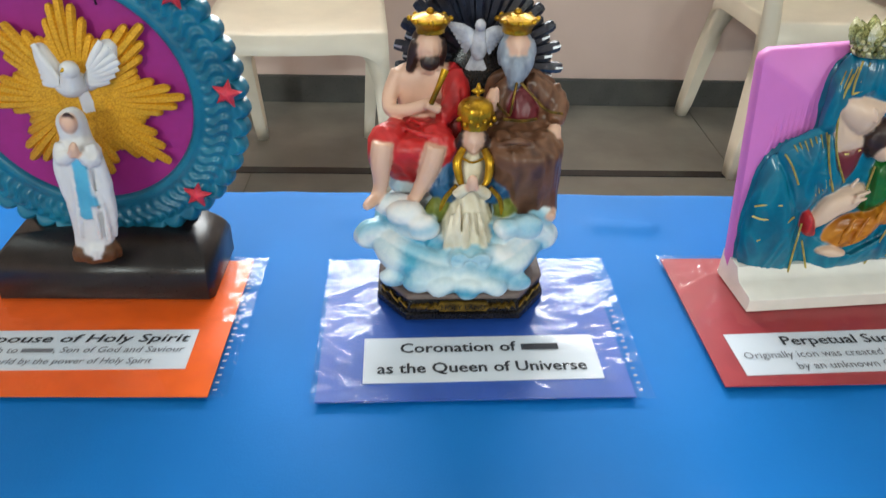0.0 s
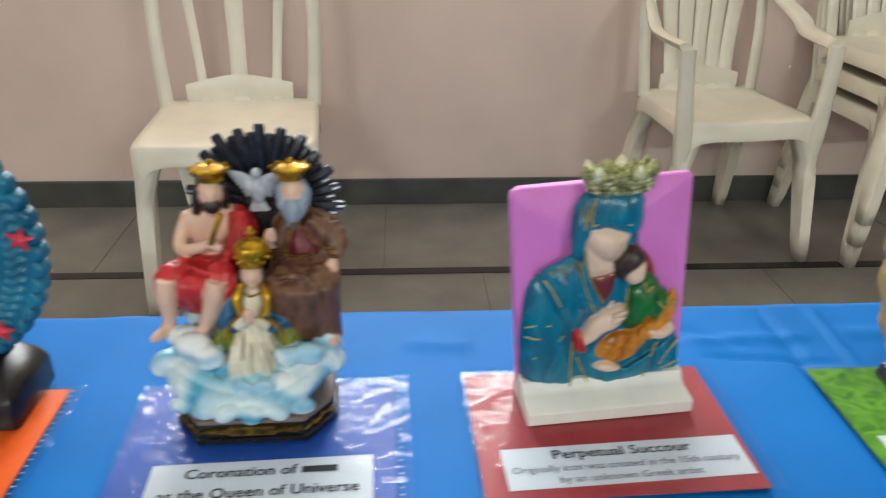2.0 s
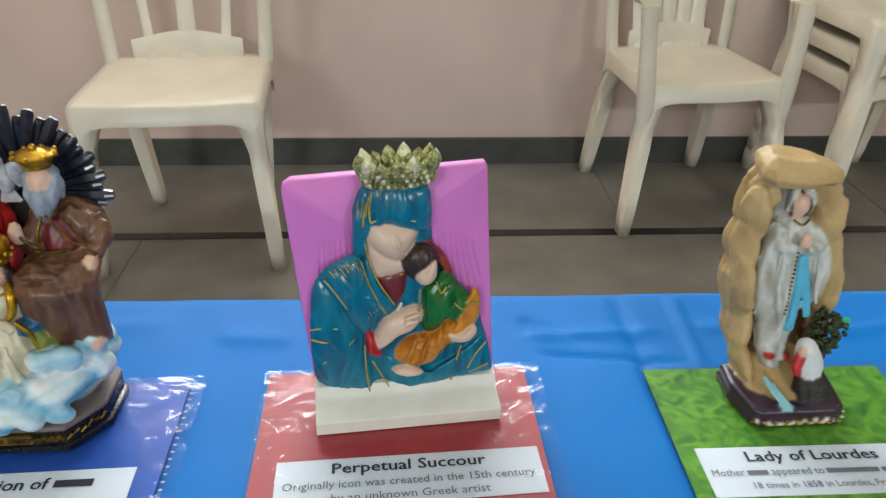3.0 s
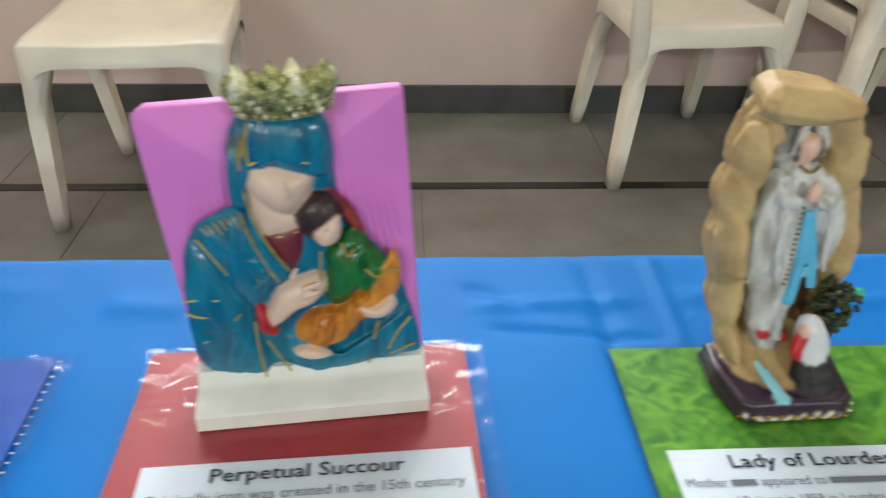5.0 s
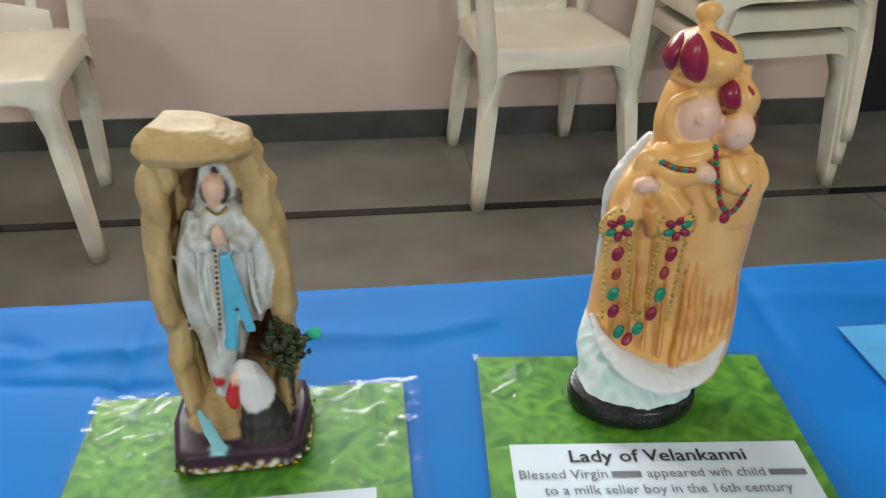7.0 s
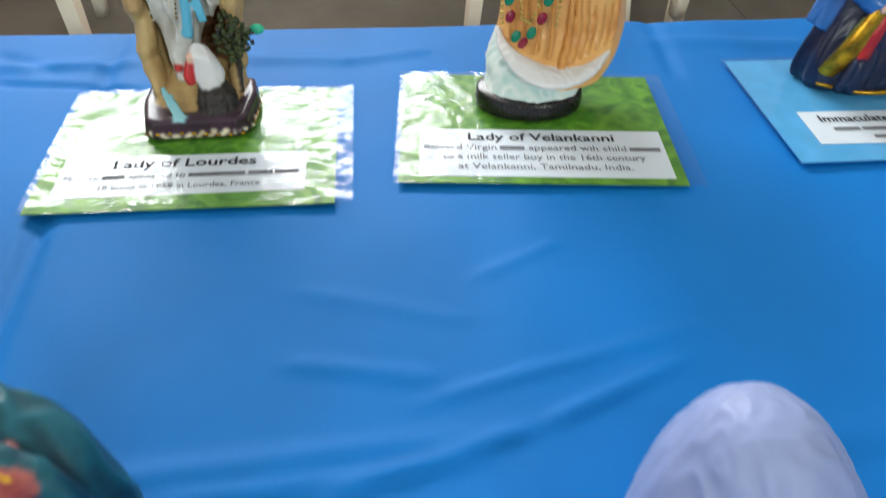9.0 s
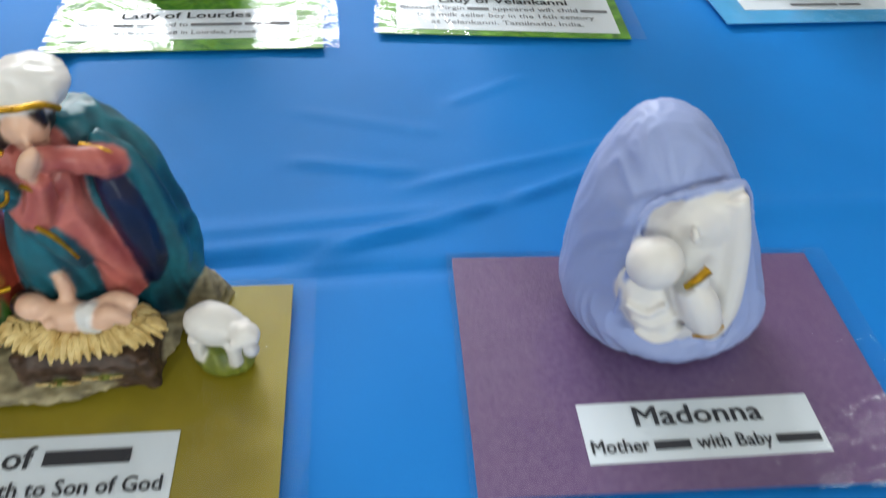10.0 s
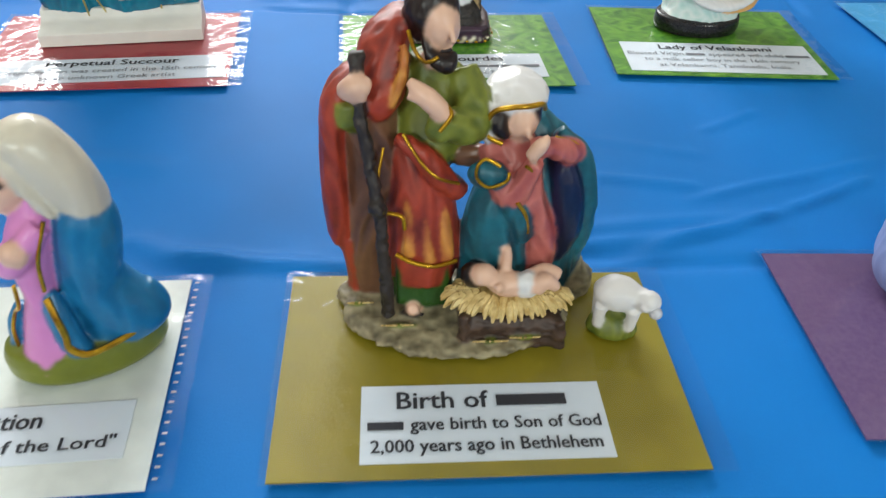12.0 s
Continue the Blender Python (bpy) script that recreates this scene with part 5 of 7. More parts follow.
def relief_plaque():
    t = empty("relief_plaque", pose(0.3515, 0.5455, CARD_TOP, 0, 0, 5.5), "pink panel with a teal painted relief on a white base", "plaque")
    s = Sculpt()
    prof = [(0, 0), (0, 9), (2, 10.5), (17, 12), (21, 15), (24, 20), (46, 21), (46, 0)]
    s.rings("white_base", [[(x, y, z) for y, z in prof] for x in (-62, -61, 61, 62)])
    s.put("base", Matrix(), "chipped white plaster base", parent=t)
    s = Sculpt()
    o = [(-62, 18), (62, 18), (63.5, 169), (62, 171), (-57, 171), (-62, 168), (-63, 163)]
    s.rings("pink_panel", [[(x * q, y, 18 + (z - 18) * (1 if q == 1 else 0.992)) for x, z in o] for y, q in ((41, 0.985), (42.5, 1), (50, 1), (51, 0.985))])
    s.put("panel", pose(-0.001, -0.010, 0.001, -3.5, -4.0, -2.5), "pink painted wooden panel", parent=t)
    for side in (-1, 1):
        for i in range(9):
            x = side * (20 + 3.6 * i) + 3
            s = Sculpt()
            s.tube("pink_panel", [(x + side * 5, 41.4, 60 + 4 * i), (x + side * 2, 40.8, 105 + i), (x, 41.6, 158 - 3 * i)], [1.3, 1.5, 0.5], n=6, k=3, flat=0.5)
            s.put("groove_ridge", pose(-0.001, -0.010, 0.001, -3.5, -4.0, -2.5), parent=t)
    s = Sculpt()
    s.pillow("robe_teal", [(-23.2, 118.1), (-38.7, 112.7), (-49.1, 104.8), (-55.0, 90.8), (-59.0, 67.5), (-60.4, 42.6), (-59.0, 19.5), (-45.8, 10.5), (-19.8, 7.0), (11.0, 7.8), (37.4, 10.9), (58.7, 15.2), (60.8, 26.9), (57.5, 50.3), (51.3, 74.2), (39.3, 94.9), (29.6, 111.7), (26.4, 125.7), (27.4, 143.7), (26.5, 157.8), (16.6, 163.2), (-5.6, 167.5), (-13.7, 164.5), (-19.1, 155.4), (-22.0, 140.5)], 40.5, 9, steps=8)
    s.pillow("rust", [(19.8, 127.0), (27.0, 122.1), (34.8, 110.8), (37.6, 97.2), (29.0, 107.9), (22.8, 117.0)], 37, 5)
    # throat, face and hood
    s.pillow("maroon", [(-12.3, 107.1), (-4.1, 106.5), (7.0, 108.4), (6.3, 96.8), (-0.6, 84.0), (-7.2, 93.6)], 31.5, 3)
    s.pillow("skin_pale", [(-15.0, 131.9), (-7.3, 123.2), (2.6, 116.7), (7.2, 113.1), (7.3, 108.0), (-4.5, 105.9), (-11.7, 105.7), (-15.2, 115.3)], 32, 4)
    s.pillow("skin_pale", [(-14.6, 136.3), (-11.2, 142.7), (-4.0, 144.0), (9.2, 140.6), (17.2, 136.7), (15.0, 128.4), (10.4, 120.7), (4.4, 116.3), (-1.4, 117.3), (-8.9, 123.2), (-13.6, 130.1)], 31, 9, power=0.75)
    s.tube("skin_pale", [(4.0, 22.6, 137.1), (5.1, 21, 131.2), (5.0, 21.2, 127.7)], [0.5, 0.9, 1.0], n=8, k=3)
    s.pillow("robe_teal", [(-13.2, 167.5), (1.1, 169.5), (15.7, 166.4), (26.3, 161.9), (26.8, 146.7), (24.4, 134.9), (17.0, 133.9), (8.9, 137.2), (-3.6, 141.6), (-10.6, 139.6), (-17.2, 143.0), (-19.7, 153.9)], 34, 9)
    s.pillow("robe_teal", [(-20.2, 154.9), (-14.8, 154.0), (-9.7, 141.5), (-14.2, 133.5), (-15.1, 117.6), (-18.5, 117.7), (-23.6, 123.3), (-22.7, 140.9)], 33, 7)
    s.pillow("robe_teal", [(-18.4, 119.4), (-14.4, 118.9), (-11.4, 105.0), (-6.5, 93.5), (0.4, 82.5), (-7.6, 74.5), (-14.1, 80.8), (-18.1, 100.0)], 32, 6)
    # mantle over the shoulder, sleeve and lower robe
    s.pillow("robe_teal", [(-22.0, 122.5), (-37.6, 116.4), (-45.8, 107.5), (-35.7, 83.7), (-25.0, 62.0), (-11.5, 72.0), (-7.3, 80.0), (-13.1, 99.4), (-17.1, 117.9)], 33, 8, folds=0.7, count=12)
    s.pillow("robe_teal", [(-53.5, 95.6), (-44.6, 105.7), (-33.7, 82.8), (-23.3, 61.8), (-21.4, 42.2), (-19.5, 21.5), (-23.0, 12.8), (-45.8, 16.9), (-58.5, 25.7), (-60.2, 48.5), (-57.8, 72.8)], 35, 9, folds=0.5)
    s.pillow("robe_teal", [(-16.5, 44.3), (-5.4, 35.1), (9.9, 24.9), (26.6, 32.3), (42.5, 42.0), (55.3, 50.4), (58.8, 33.0), (55.4, 21.7), (35.9, 17.7), (10.0, 14.2), (-9.6, 13.8), (-16.1, 27.6)], 36, 7, folds=0.4)
    # child
    s.pillow("orange_tunic", [(-4.6, 47.7), (4.2, 58.1), (19.5, 61.0), (31.9, 67.1), (45.7, 70.6), (49.4, 87.6), (53.3, 87.2), (54.2, 72.3), (48.5, 57.8), (38.6, 50.8), (30.6, 48.7), (24.9, 40.9), (14.8, 33.3), (4.1, 32.9), (-2.5, 37.2)], 33, 9, folds=1.1, count=15)
    for a, b, c in (((10.4, 23.6, 60.4), (6.1, 23, 51.3), (3.7, 25, 39.3)), ((19.6, 23.4, 61.1), (14.9, 23, 50.9), (12.1, 25, 38.2)), ((27.4, 23.4, 65.6), (24.8, 23, 57.7), (20.7, 24.5, 45.3))):
        s.tube("orange_tunic", [a, b, c], [0.7, 1.7, 1.0], n=7, k=3)
    s.pillow("green_tunic", [(17.5, 93.0), (27.0, 102.5), (35.2, 101.6), (44.6, 88.9), (49.6, 78.0), (48.5, 70.2), (38.5, 66.3), (31.5, 71.2), (26.6, 64.3), (19.4, 60.0), (14.1, 63.7), (13.7, 73.7), (16.8, 81.8)], 33, 10, folds=0.5)
    s.pillow("hair", [(5.2, 112.2), (8.8, 121.6), (16.2, 125.9), (24.7, 124.0), (28.7, 116.4), (27.0, 109.5), (18.3, 107.7), (14.8, 100.0), (9.8, 103.6)], 31, 8)
    s.pillow("skin_pale", [(13.1, 107.8), (18.2, 112.6), (26.6, 115.7), (27.5, 108.2), (25.4, 101.7), (19.4, 98.6), (14.5, 100.9)], 26.5, 7, power=0.75)
    s.tube("skin_pale", [(20.8, 19.4, 114.0), (20.1, 18.8, 110.4)], [0.6, 1.1], n=6, k=3)
    # hands, cuff and foot
    s.pillow("red", [(-20.8, 66.3), (-17.3, 62.2), (-13.0, 48.5), (-16.8, 46.3), (-21.7, 50.2), (-22.8, 59.8)], 29, 6)
    s.pillow("skin_pale", [(-17.8, 58.9), (-10.6, 72.8), (-1.4, 78.8), (10.0, 81.9), (15.0, 80.3), (15.0, 72.8), (9.4, 65.7), (-1.4, 61.6), (-11.7, 53.7), (-16.5, 52.6)], 29, 7)
    for a, b in (((-0.1, 21.5, 84.6), (3.3, 21.5, 90.9)), ((4.6, 21.4, 77.8), (14.3, 22, 80.6)), ((3.6, 21.4, 73.2), (13.0, 22, 75.7))):
        s.tube("skin_pale", [a, b], [1.7, 1.2], n=7, k=3)
    s.pillow("skin_pale", [(29.5, 61.5), (39.1, 60.4), (48.0, 64.8), (50.8, 59.3), (43.9, 53.3), (34.9, 53.7)], 27, 6)
    s.pillow("skin_pale", [(-7.8, 33.1), (-0.4, 36.9), (9.7, 33.3), (12.5, 29.1), (1.2, 28.6)], 29, 5)
    # gilt lines
    for p in ([(-10.8, 27.3, 144.7), (-0.9, 26.5, 147.5), (16.7, 26.9, 143.4)], [(-12.1, 27.9, 157.4), (-15.6, 27.5, 143.4), (-15.5, 27.5, 128.2), (-11.6, 27.3, 107.3), (-1.5, 27.5, 85.7)], [(-7.9, 28.4, 164.9), (-10.7, 26.9, 153.4), (-10.8, 26.9, 145.6)],
              [(-19.4, 26.9, 119.9), (-15.7, 26.5, 101.8), (-7.7, 27.3, 79.7)], [(-57.5, 28.9, 72.2), (-49.2, 27.9, 73.2), (-39.5, 27.5, 71.9)], [(-57.9, 28.9, 65.1), (-50.1, 27.9, 62.2), (-42.4, 27.5, 63.2)],
              [(-52.3, 27.9, 46.0), (-38.8, 27.3, 54.5), (-29.9, 27.5, 62.7)], [(-23.8, 27.5, 57.2), (-24.9, 27.7, 37.2), (-24.6, 29.9, 14.8)], [(-20.1, 28.9, 42.9), (-14.3, 30.3, 27.1), (-9.1, 31.9, 12.5)],
              [(39.8, 30.5, 47.2), (35.1, 30.7, 32.8), (31.6, 32.9, 17.4)], [(43.3, 30.7, 28.0), (49.5, 30.7, 38.9), (57.2, 32.9, 46.4)], [(44.0, 31.4, 23.9), (57.6, 32.9, 28.0)], [(-11.0, 30.1, 104.9), (-2.9, 29.7, 104.5), (5.9, 30.3, 106.3)],
              [(36.6, 24.5, 84.4), (41.5, 24.5, 79.1), (46.7, 25.5, 81.3)], [(26.3, 25.3, 100.8), (28.8, 24.7, 92.4), (32.2, 24.9, 96.6)], [(47.1, 25.5, 82.6), (53.0, 28.9, 79.1)], [(15.6, 26.5, 95.8), (13.7, 26.3, 79.5)], [(-43.8, 28.9, 107.9), (-38.6, 27.3, 100.2), (-32.0, 27.1, 86.8)]):
        s.tube("gilt", p, 0.7, n=5, k=3)
    for i in range(7):
        q = i / 6
        a, b, c = Vector((-39.5, 28.3, 114.2)).lerp(Vector((-20.5, 28.3, 120.9)), q), Vector((-31.3, 26.5, 99.5)).lerp(Vector((-16.5, 26.7, 105.8)), q), Vector((-22.9, 26.9, 74.4)).lerp(Vector((-10.9, 26.9, 84.1)), q)
        s.tube("gilt", [a, b + Vector((0, 0.6, 0)), c], [0.55, 0.2, 0.3], n=5, k=3)
    for i in range(5):
        s.tube("gilt", [Vector((-16.6, 28.9, 159.4)).lerp(Vector((-3.6, 27.9, 163.7)), i / 4), Vector((-19.5, 28.9, 144.8)).lerp(Vector((-7.4, 26.9, 152.3)), i / 4)], 0.4, n=5, k=2)
    s.ball("gilt", (8.1, 26.7, 156.6), (2.8, 0.7, 2.8), turn=(0, 45, 0), nu=4)
    # crown
    x, y, z = (8.7, 28, 170.2)
    y = 32.0
    s.loft("crown_gold", [(x, y, z - 3, 20, 11), (x, y, z + 3, 21.5, 12.5), (x, y, z + 9, 23.5, 14.5), (x, y, z + 9.4, 20, 11.5), (x, y, z + 3, 18, 9.5)], n=48, folds=0.02, count=16)
    for k in range(3):
        for j in range(30):
            a = 2 * math.pi * (j + 0.5 * k) / 30
            s.ball("crown_gold" if (j + k) % 3 else "tinsel", (x + (21 + 1.0 * k) * math.cos(a), y + (12 + k) * math.sin(a), z - 0.5 + 3.6 * k), (1.7, 1.7, 2.1), turn=(20 * j, 30 * k, 0), nu=6, nv=5)
    for j in range(15):
        a = 2 * math.pi * j / 15 + 0.1
        h = 12.5 + 2.0 * math.sin(j * 2.3)
        foot, mid, tip = ((x + q * 20 * math.cos(a), y + q * 12 * math.sin(a), z + dz) for q, dz in ((1.0, 4), (1.12, 4 + 0.55 * h), (1.18, 4 + h)))
        s.tube("crown_gold" if j % 3 else "tinsel", [foot, mid, tip], [3.2, 4.4, 0.3], n=6, k=3, flat=0.4)
        s.ball("crown_gold", (x + 19 * math.cos(a + 0.2), y + 11 * math.sin(a + 0.2), z + 7.5), (3.2, 2.2, 4.0), nu=6, nv=5, rough=0.3)
    s.put("relief", pose(-0.001, -0.010, 0.001, -3.5, -4.0, -2.5), "glossy painted relief of a hooded figure holding a child", parent=t, voxel=0.8)


relief_plaque()


def grotto_statue():
    s = Sculpt()
    o = [(-36, 24), (-38, 0), (-33, -27), (-27, -31), (27, -31), (34, -26), (39, 6), (36, 26)]
    s.plate("plum", o, 0, 5, 1)
    s.plate("plum", [(x * 0.97, y * 0.97) for x, y in o], 4, 13, 3)
    for i in range(26):
        q = i / 25
        s.ball("cream" if i % 3 else "gold", (-32 + 64 * q, -31.2 + 2.5 * abs(2 * q - 1) ** 6, 3 + 1.5 * math.sin(i * 2.3)), (1.7, 0.9, 1.1), nu=6, nv=4)
    for i in range(10):
        s.ball("gold" if i % 2 else "cream", (37 + i * 0.25, -22 + 4 * i, 3 + math.sin(i)), (0.9, 1.7, 1.1), nu=6, nv=4)
    s.shape_frame((0.95, 1.0, 0.95), (0, 4, 0))
    s.loft("rock", [(0, 0, 10, 31, 25), (0, 0, 15, 30, 24), (0, 6, 22, 24, 16), (0, 10, 34, 20, 10)], folds=0.06, count=9)
    # back shell and side boulders
    s.shape_frame((0.90, 1.0, 0.94), (0, 9, 0), (0, 0.04))
    rings = []
    for z, w, d in spline([(12, 31, 22), (40, 31, 22), (80, 33, 21), (120, 32, 20), (150, 27, 18), (178, 22, 16)], 3):
        ring = []
        for j in range(24):
            a = math.pi * j / 23
            ring.append((w * math.cos(a), 2 + d * math.sin(a), z))
        for j in range(24):
            a = math.pi * (23 - j) / 23
            ring.append((w * 0.76 * math.cos(a), 0 + d * 0.62 * math.sin(a), z))
        rings.append(ring)
    s.rings("rock_dark", rings)
    for sx, flank in ((-1, [(27, 30, 7.5, 22), (30, 62, 8.5, 24), (33, 94, 8.5, 24), (32, 124, 8, 22), (28, 150, 7, 19), (23, 167, 6, 12)]),
                      (1, [(29, 30, 6, 22), (32, 62, 6.5, 24), (32, 94, 7.5, 24), (29, 124, 7.5, 22), (24, 150, 6.5, 19), (19, 167, 6, 12)])):
        for i, (x, z, rx, rz) in enumerate(flank):
            y = -6 if i < 3 else -4
            s.ball("rock", (sx * x, y + (2 if i % 2 else 0), z), (rx * 0.85, 11.5, rz * 1.15), turn=(4 * (-1) ** i, sx * 4 * (-1) ** i, 12 * i), nu=9, nv=7, rough=0.30)
            s.ball("rock", (sx * (x - 1), y + 13, z), (rx * 0.9, 12, rz * 1.05), turn=(0, sx * -4, 20 * i), nu=9, nv=7, rough=0.30)
    # flat cap rock
    top = [(-25, -12), (-20, -19), (-2, -22), (18, -18), (25, -9), (24, 10), (8, 20), (-18, 18)]
    s.rings("rock", [[(x * 1.02 - 4, y * 0.9, 176) for x, y in top], [(x * 1.18 - 3, y * 1.05, 181 - 0.06 * x) for x, y in top], [(x * 1.12 - 3, y * 0.9, 186 - 0.08 * x) for x, y in top], [(x * 0.62 - 7, y * 0.6, 192 - 0.06 * x) for x, y in top]])
    # standing figure
    s.shape_frame()
    s.loft("robe_white", [(-6.0, 2.6, 28.9, 6.8, 8), (-5.1, 4.8, 49.1, 9.7, 9), (-2.2, 8, 77.5, 16.2, 10), (-0.1, 10.4, 97.6, 18.0, 11), (3.2, 13.8, 115.7, 18.4, 11), (3.2, 16.4, 127.5, 16.8, 11), (2.5, 18.5, 135.6, 11.2, 9), (2.3, 20.2, 140.1, 4.1, 6)], folds=0.03, count=9)
    s.loft("robe_white", [(1.5, 23, 128.9, 14.1, 8), (1.8, 23.4, 140.3, 9.8, 8), (2.2, 23.5, 148.8, 8.5, 9), (2.2, 23.3, 155.4, 5.6, 7), (3.2, 23.6, 157.8, 1.5, 3)], folds=0.015, count=7)
    s.tube("robe_white", [(-8.6, 15, 133.6), (-13.5, 9.4, 116.2), (-15.2, 5.8, 87.3), (-13.6, 4.8, 59.7)], [5, 6.4, 6, 2.5])
    s.tube("robe_white", [(17.1, 15, 132.5), (21.4, 9.4, 113.8), (19.3, 6.6, 91.5), (15.2, 6.4, 71.8)], [5, 6.4, 6, 2.5])
    s.tube("robe_white", [(-7.8, 12.6, 132.1), (-9.1, 6, 122.8), (-1.1, 1.6, 121.6)], [5, 5.4, 3])
    s.tube("robe_white", [(15.9, 12.6, 130.4), (15.2, 6, 121.1), (7.0, 1.6, 121.3)], [5, 5.4, 3])
    for p in ([(-7.9, 1.4, 120.7), (-9.2, -2.2, 92.9), (-5.6, -3.6, 71.3)], [(15.1, 1.4, 119.1), (15.7, -1.4, 97.4), (17.8, -2.2, 81.2)], [(-3.9, 0.2, 111.1), (-3.7, -3, 85.5), (-5.2, -4.2, 56.9)], [(7.5, -2, 84.4), (3.3, -3.4, 62.9), (-0.7, -5.2, 36.9)]):
        s.tube("robe_white", p, [0.8, 1.6, 1.2], n=8)
    for i in range(16):
        s.ball("gold_old", Vector((0.4, 0.2, 119.4)).lerp(Vector((-2.8, -4.7, 75.8)), i / 15), 0.9, nu=6, nv=4)
    s.tube("gold_old", [(-1.9, 8.2, 139.0), (3.2, 6.2, 136.0), (8.1, 8.2, 138.7)], 0.8, n=5)
    s.ball("hair", (2.3, 17, 148.4), (6.4, 5.0, 8.2))
    s.tube("hair", [(-1.7, 13.4, 153.4), (-3.1, 11.4, 146.4), (-2.7, 11.5, 139.7)], [1.2, 1.4, 0.8], n=7)
    s.tube("hair", [(7.4, 13.4, 152.4), (8.0, 11.4, 146.0), (6.0, 11.5, 139.3)], [1.8, 2.2, 1.2], n=7)
    s.ball("skin", (2.6, 11.6, 147.6), (5.4, 4.6, 7.2))
    s.ball("skin", (1.2, 12.8, 140.7), (3.6, 3.4, 4.4))
    s.tube("robe_white", [(-5.1, 13, 142.7), (-2.1, 13.6, 154.4), (3.5, 14.4, 159.9), (9.5, 13.6, 154.0), (9.6, 13, 141.7)], [2.4, 2.2, 2, 2.2, 2.4])
    s.tube("skin", [(3.2, -0.2, 124.1), (3.3, -1, 130.6), (3.2, -0.4, 134.6)], [3.8, 3.4, 1.4], flat=0.8)
    s.tube("sash_blue", [(3.4, 0.5, 117.2), (3.6, -3.2, 92.3), (1.7, -5.6, 62.6)], [2.6, 2.8, 3.4], flat=0.45)
    s.tube("sash_blue", [(5.4, 0.5, 117.2), (9.2, -2.8, 95.3), (12.4, -4.4, 72.3)], [2.4, 2.8, 3.2], flat=0.45)
    for p in ((-7.8, -2.7, 40.7), (2.6, -2.9, 38.5)):
        s.ball("red", p, (4, 3.6, 3.6))
    # water, kneeling figure, bush
    s.shape_frame((0.98, 1.0, 0.92), (0, 2, 0))
    s.tube("water", [(-19, -18, 36), (-15, -23, 26), (-10, -28, 17), (-10, -31, 13)], [2.4, 3.4, 4, 4], flat=0.45)
    s.tube("water", [(-14, -20, 32), (-10, -25, 22), (-6, -29, 15)], [1.6, 2.2, 2.4], flat=0.45)
    s.loft("soil", [(14, -18, 12, 13, 10), (15, -18, 24, 13, 10), (14, -18, 36, 10, 8), (12, -18, 46, 6, 6)], folds=0.06, count=9)
    s.loft("white", [(12, -21, 37, 6, 4.5), (13, -20, 46, 9.5, 7), (11, -20, 58, 8.5, 7), (9, -20, 66, 6, 6), (9, -20, 71, 2, 2)])
    s.tube("red", [(4, -23, 60), (1, -25, 50), (2, -25, 42)], [3, 3.2, 2.6])
    s.ball("skin", (4, -24, 63), (3, 3, 3.6))
    s.shape_frame((0.98, 1.0, 0.92), (2, 12, -10))
    s.tube("soil", [(27, -14, 30), (28, -16, 58), (27, -16, 84)], [2.4, 2, 1.4], n=7)
    random.seed(5)
    for i in range(130):
        a, b = random.uniform(0, 6.28), random.uniform(-1, 1)
        q = random.uniform(0.5, 1)
        p = (27 + 13 * q * math.cos(a) * math.sqrt(1 - b * b), -18 + 8 * q * math.sin(a), 80 + 17 * q * b)
        s.ball("leaf" if i % 4 else "soil", p, (random.uniform(1.8, 3.4), random.uniform(1, 2), random.uniform(1.2, 2.4)), turn=(random.uniform(0, 180), random.uniform(0, 180), 0), nu=5, nv=4)
    s.ball("gem_green", (42, -12, 81), (5, 3, 4), nu=6, nv=4)
    s.recede([(0, 1), (13, 1), (45, 1.04), (124, 1.065), (190, 1.09)], (-48, 309, -312))
    s.put("painted_statue", pose(0.6150, 0.5690, CARD_TOP, 0, 0, 1.5), "tan rock grotto statue with a white robed figure and bush", "statue", group="statues", voxel=1.0)


grotto_statue()


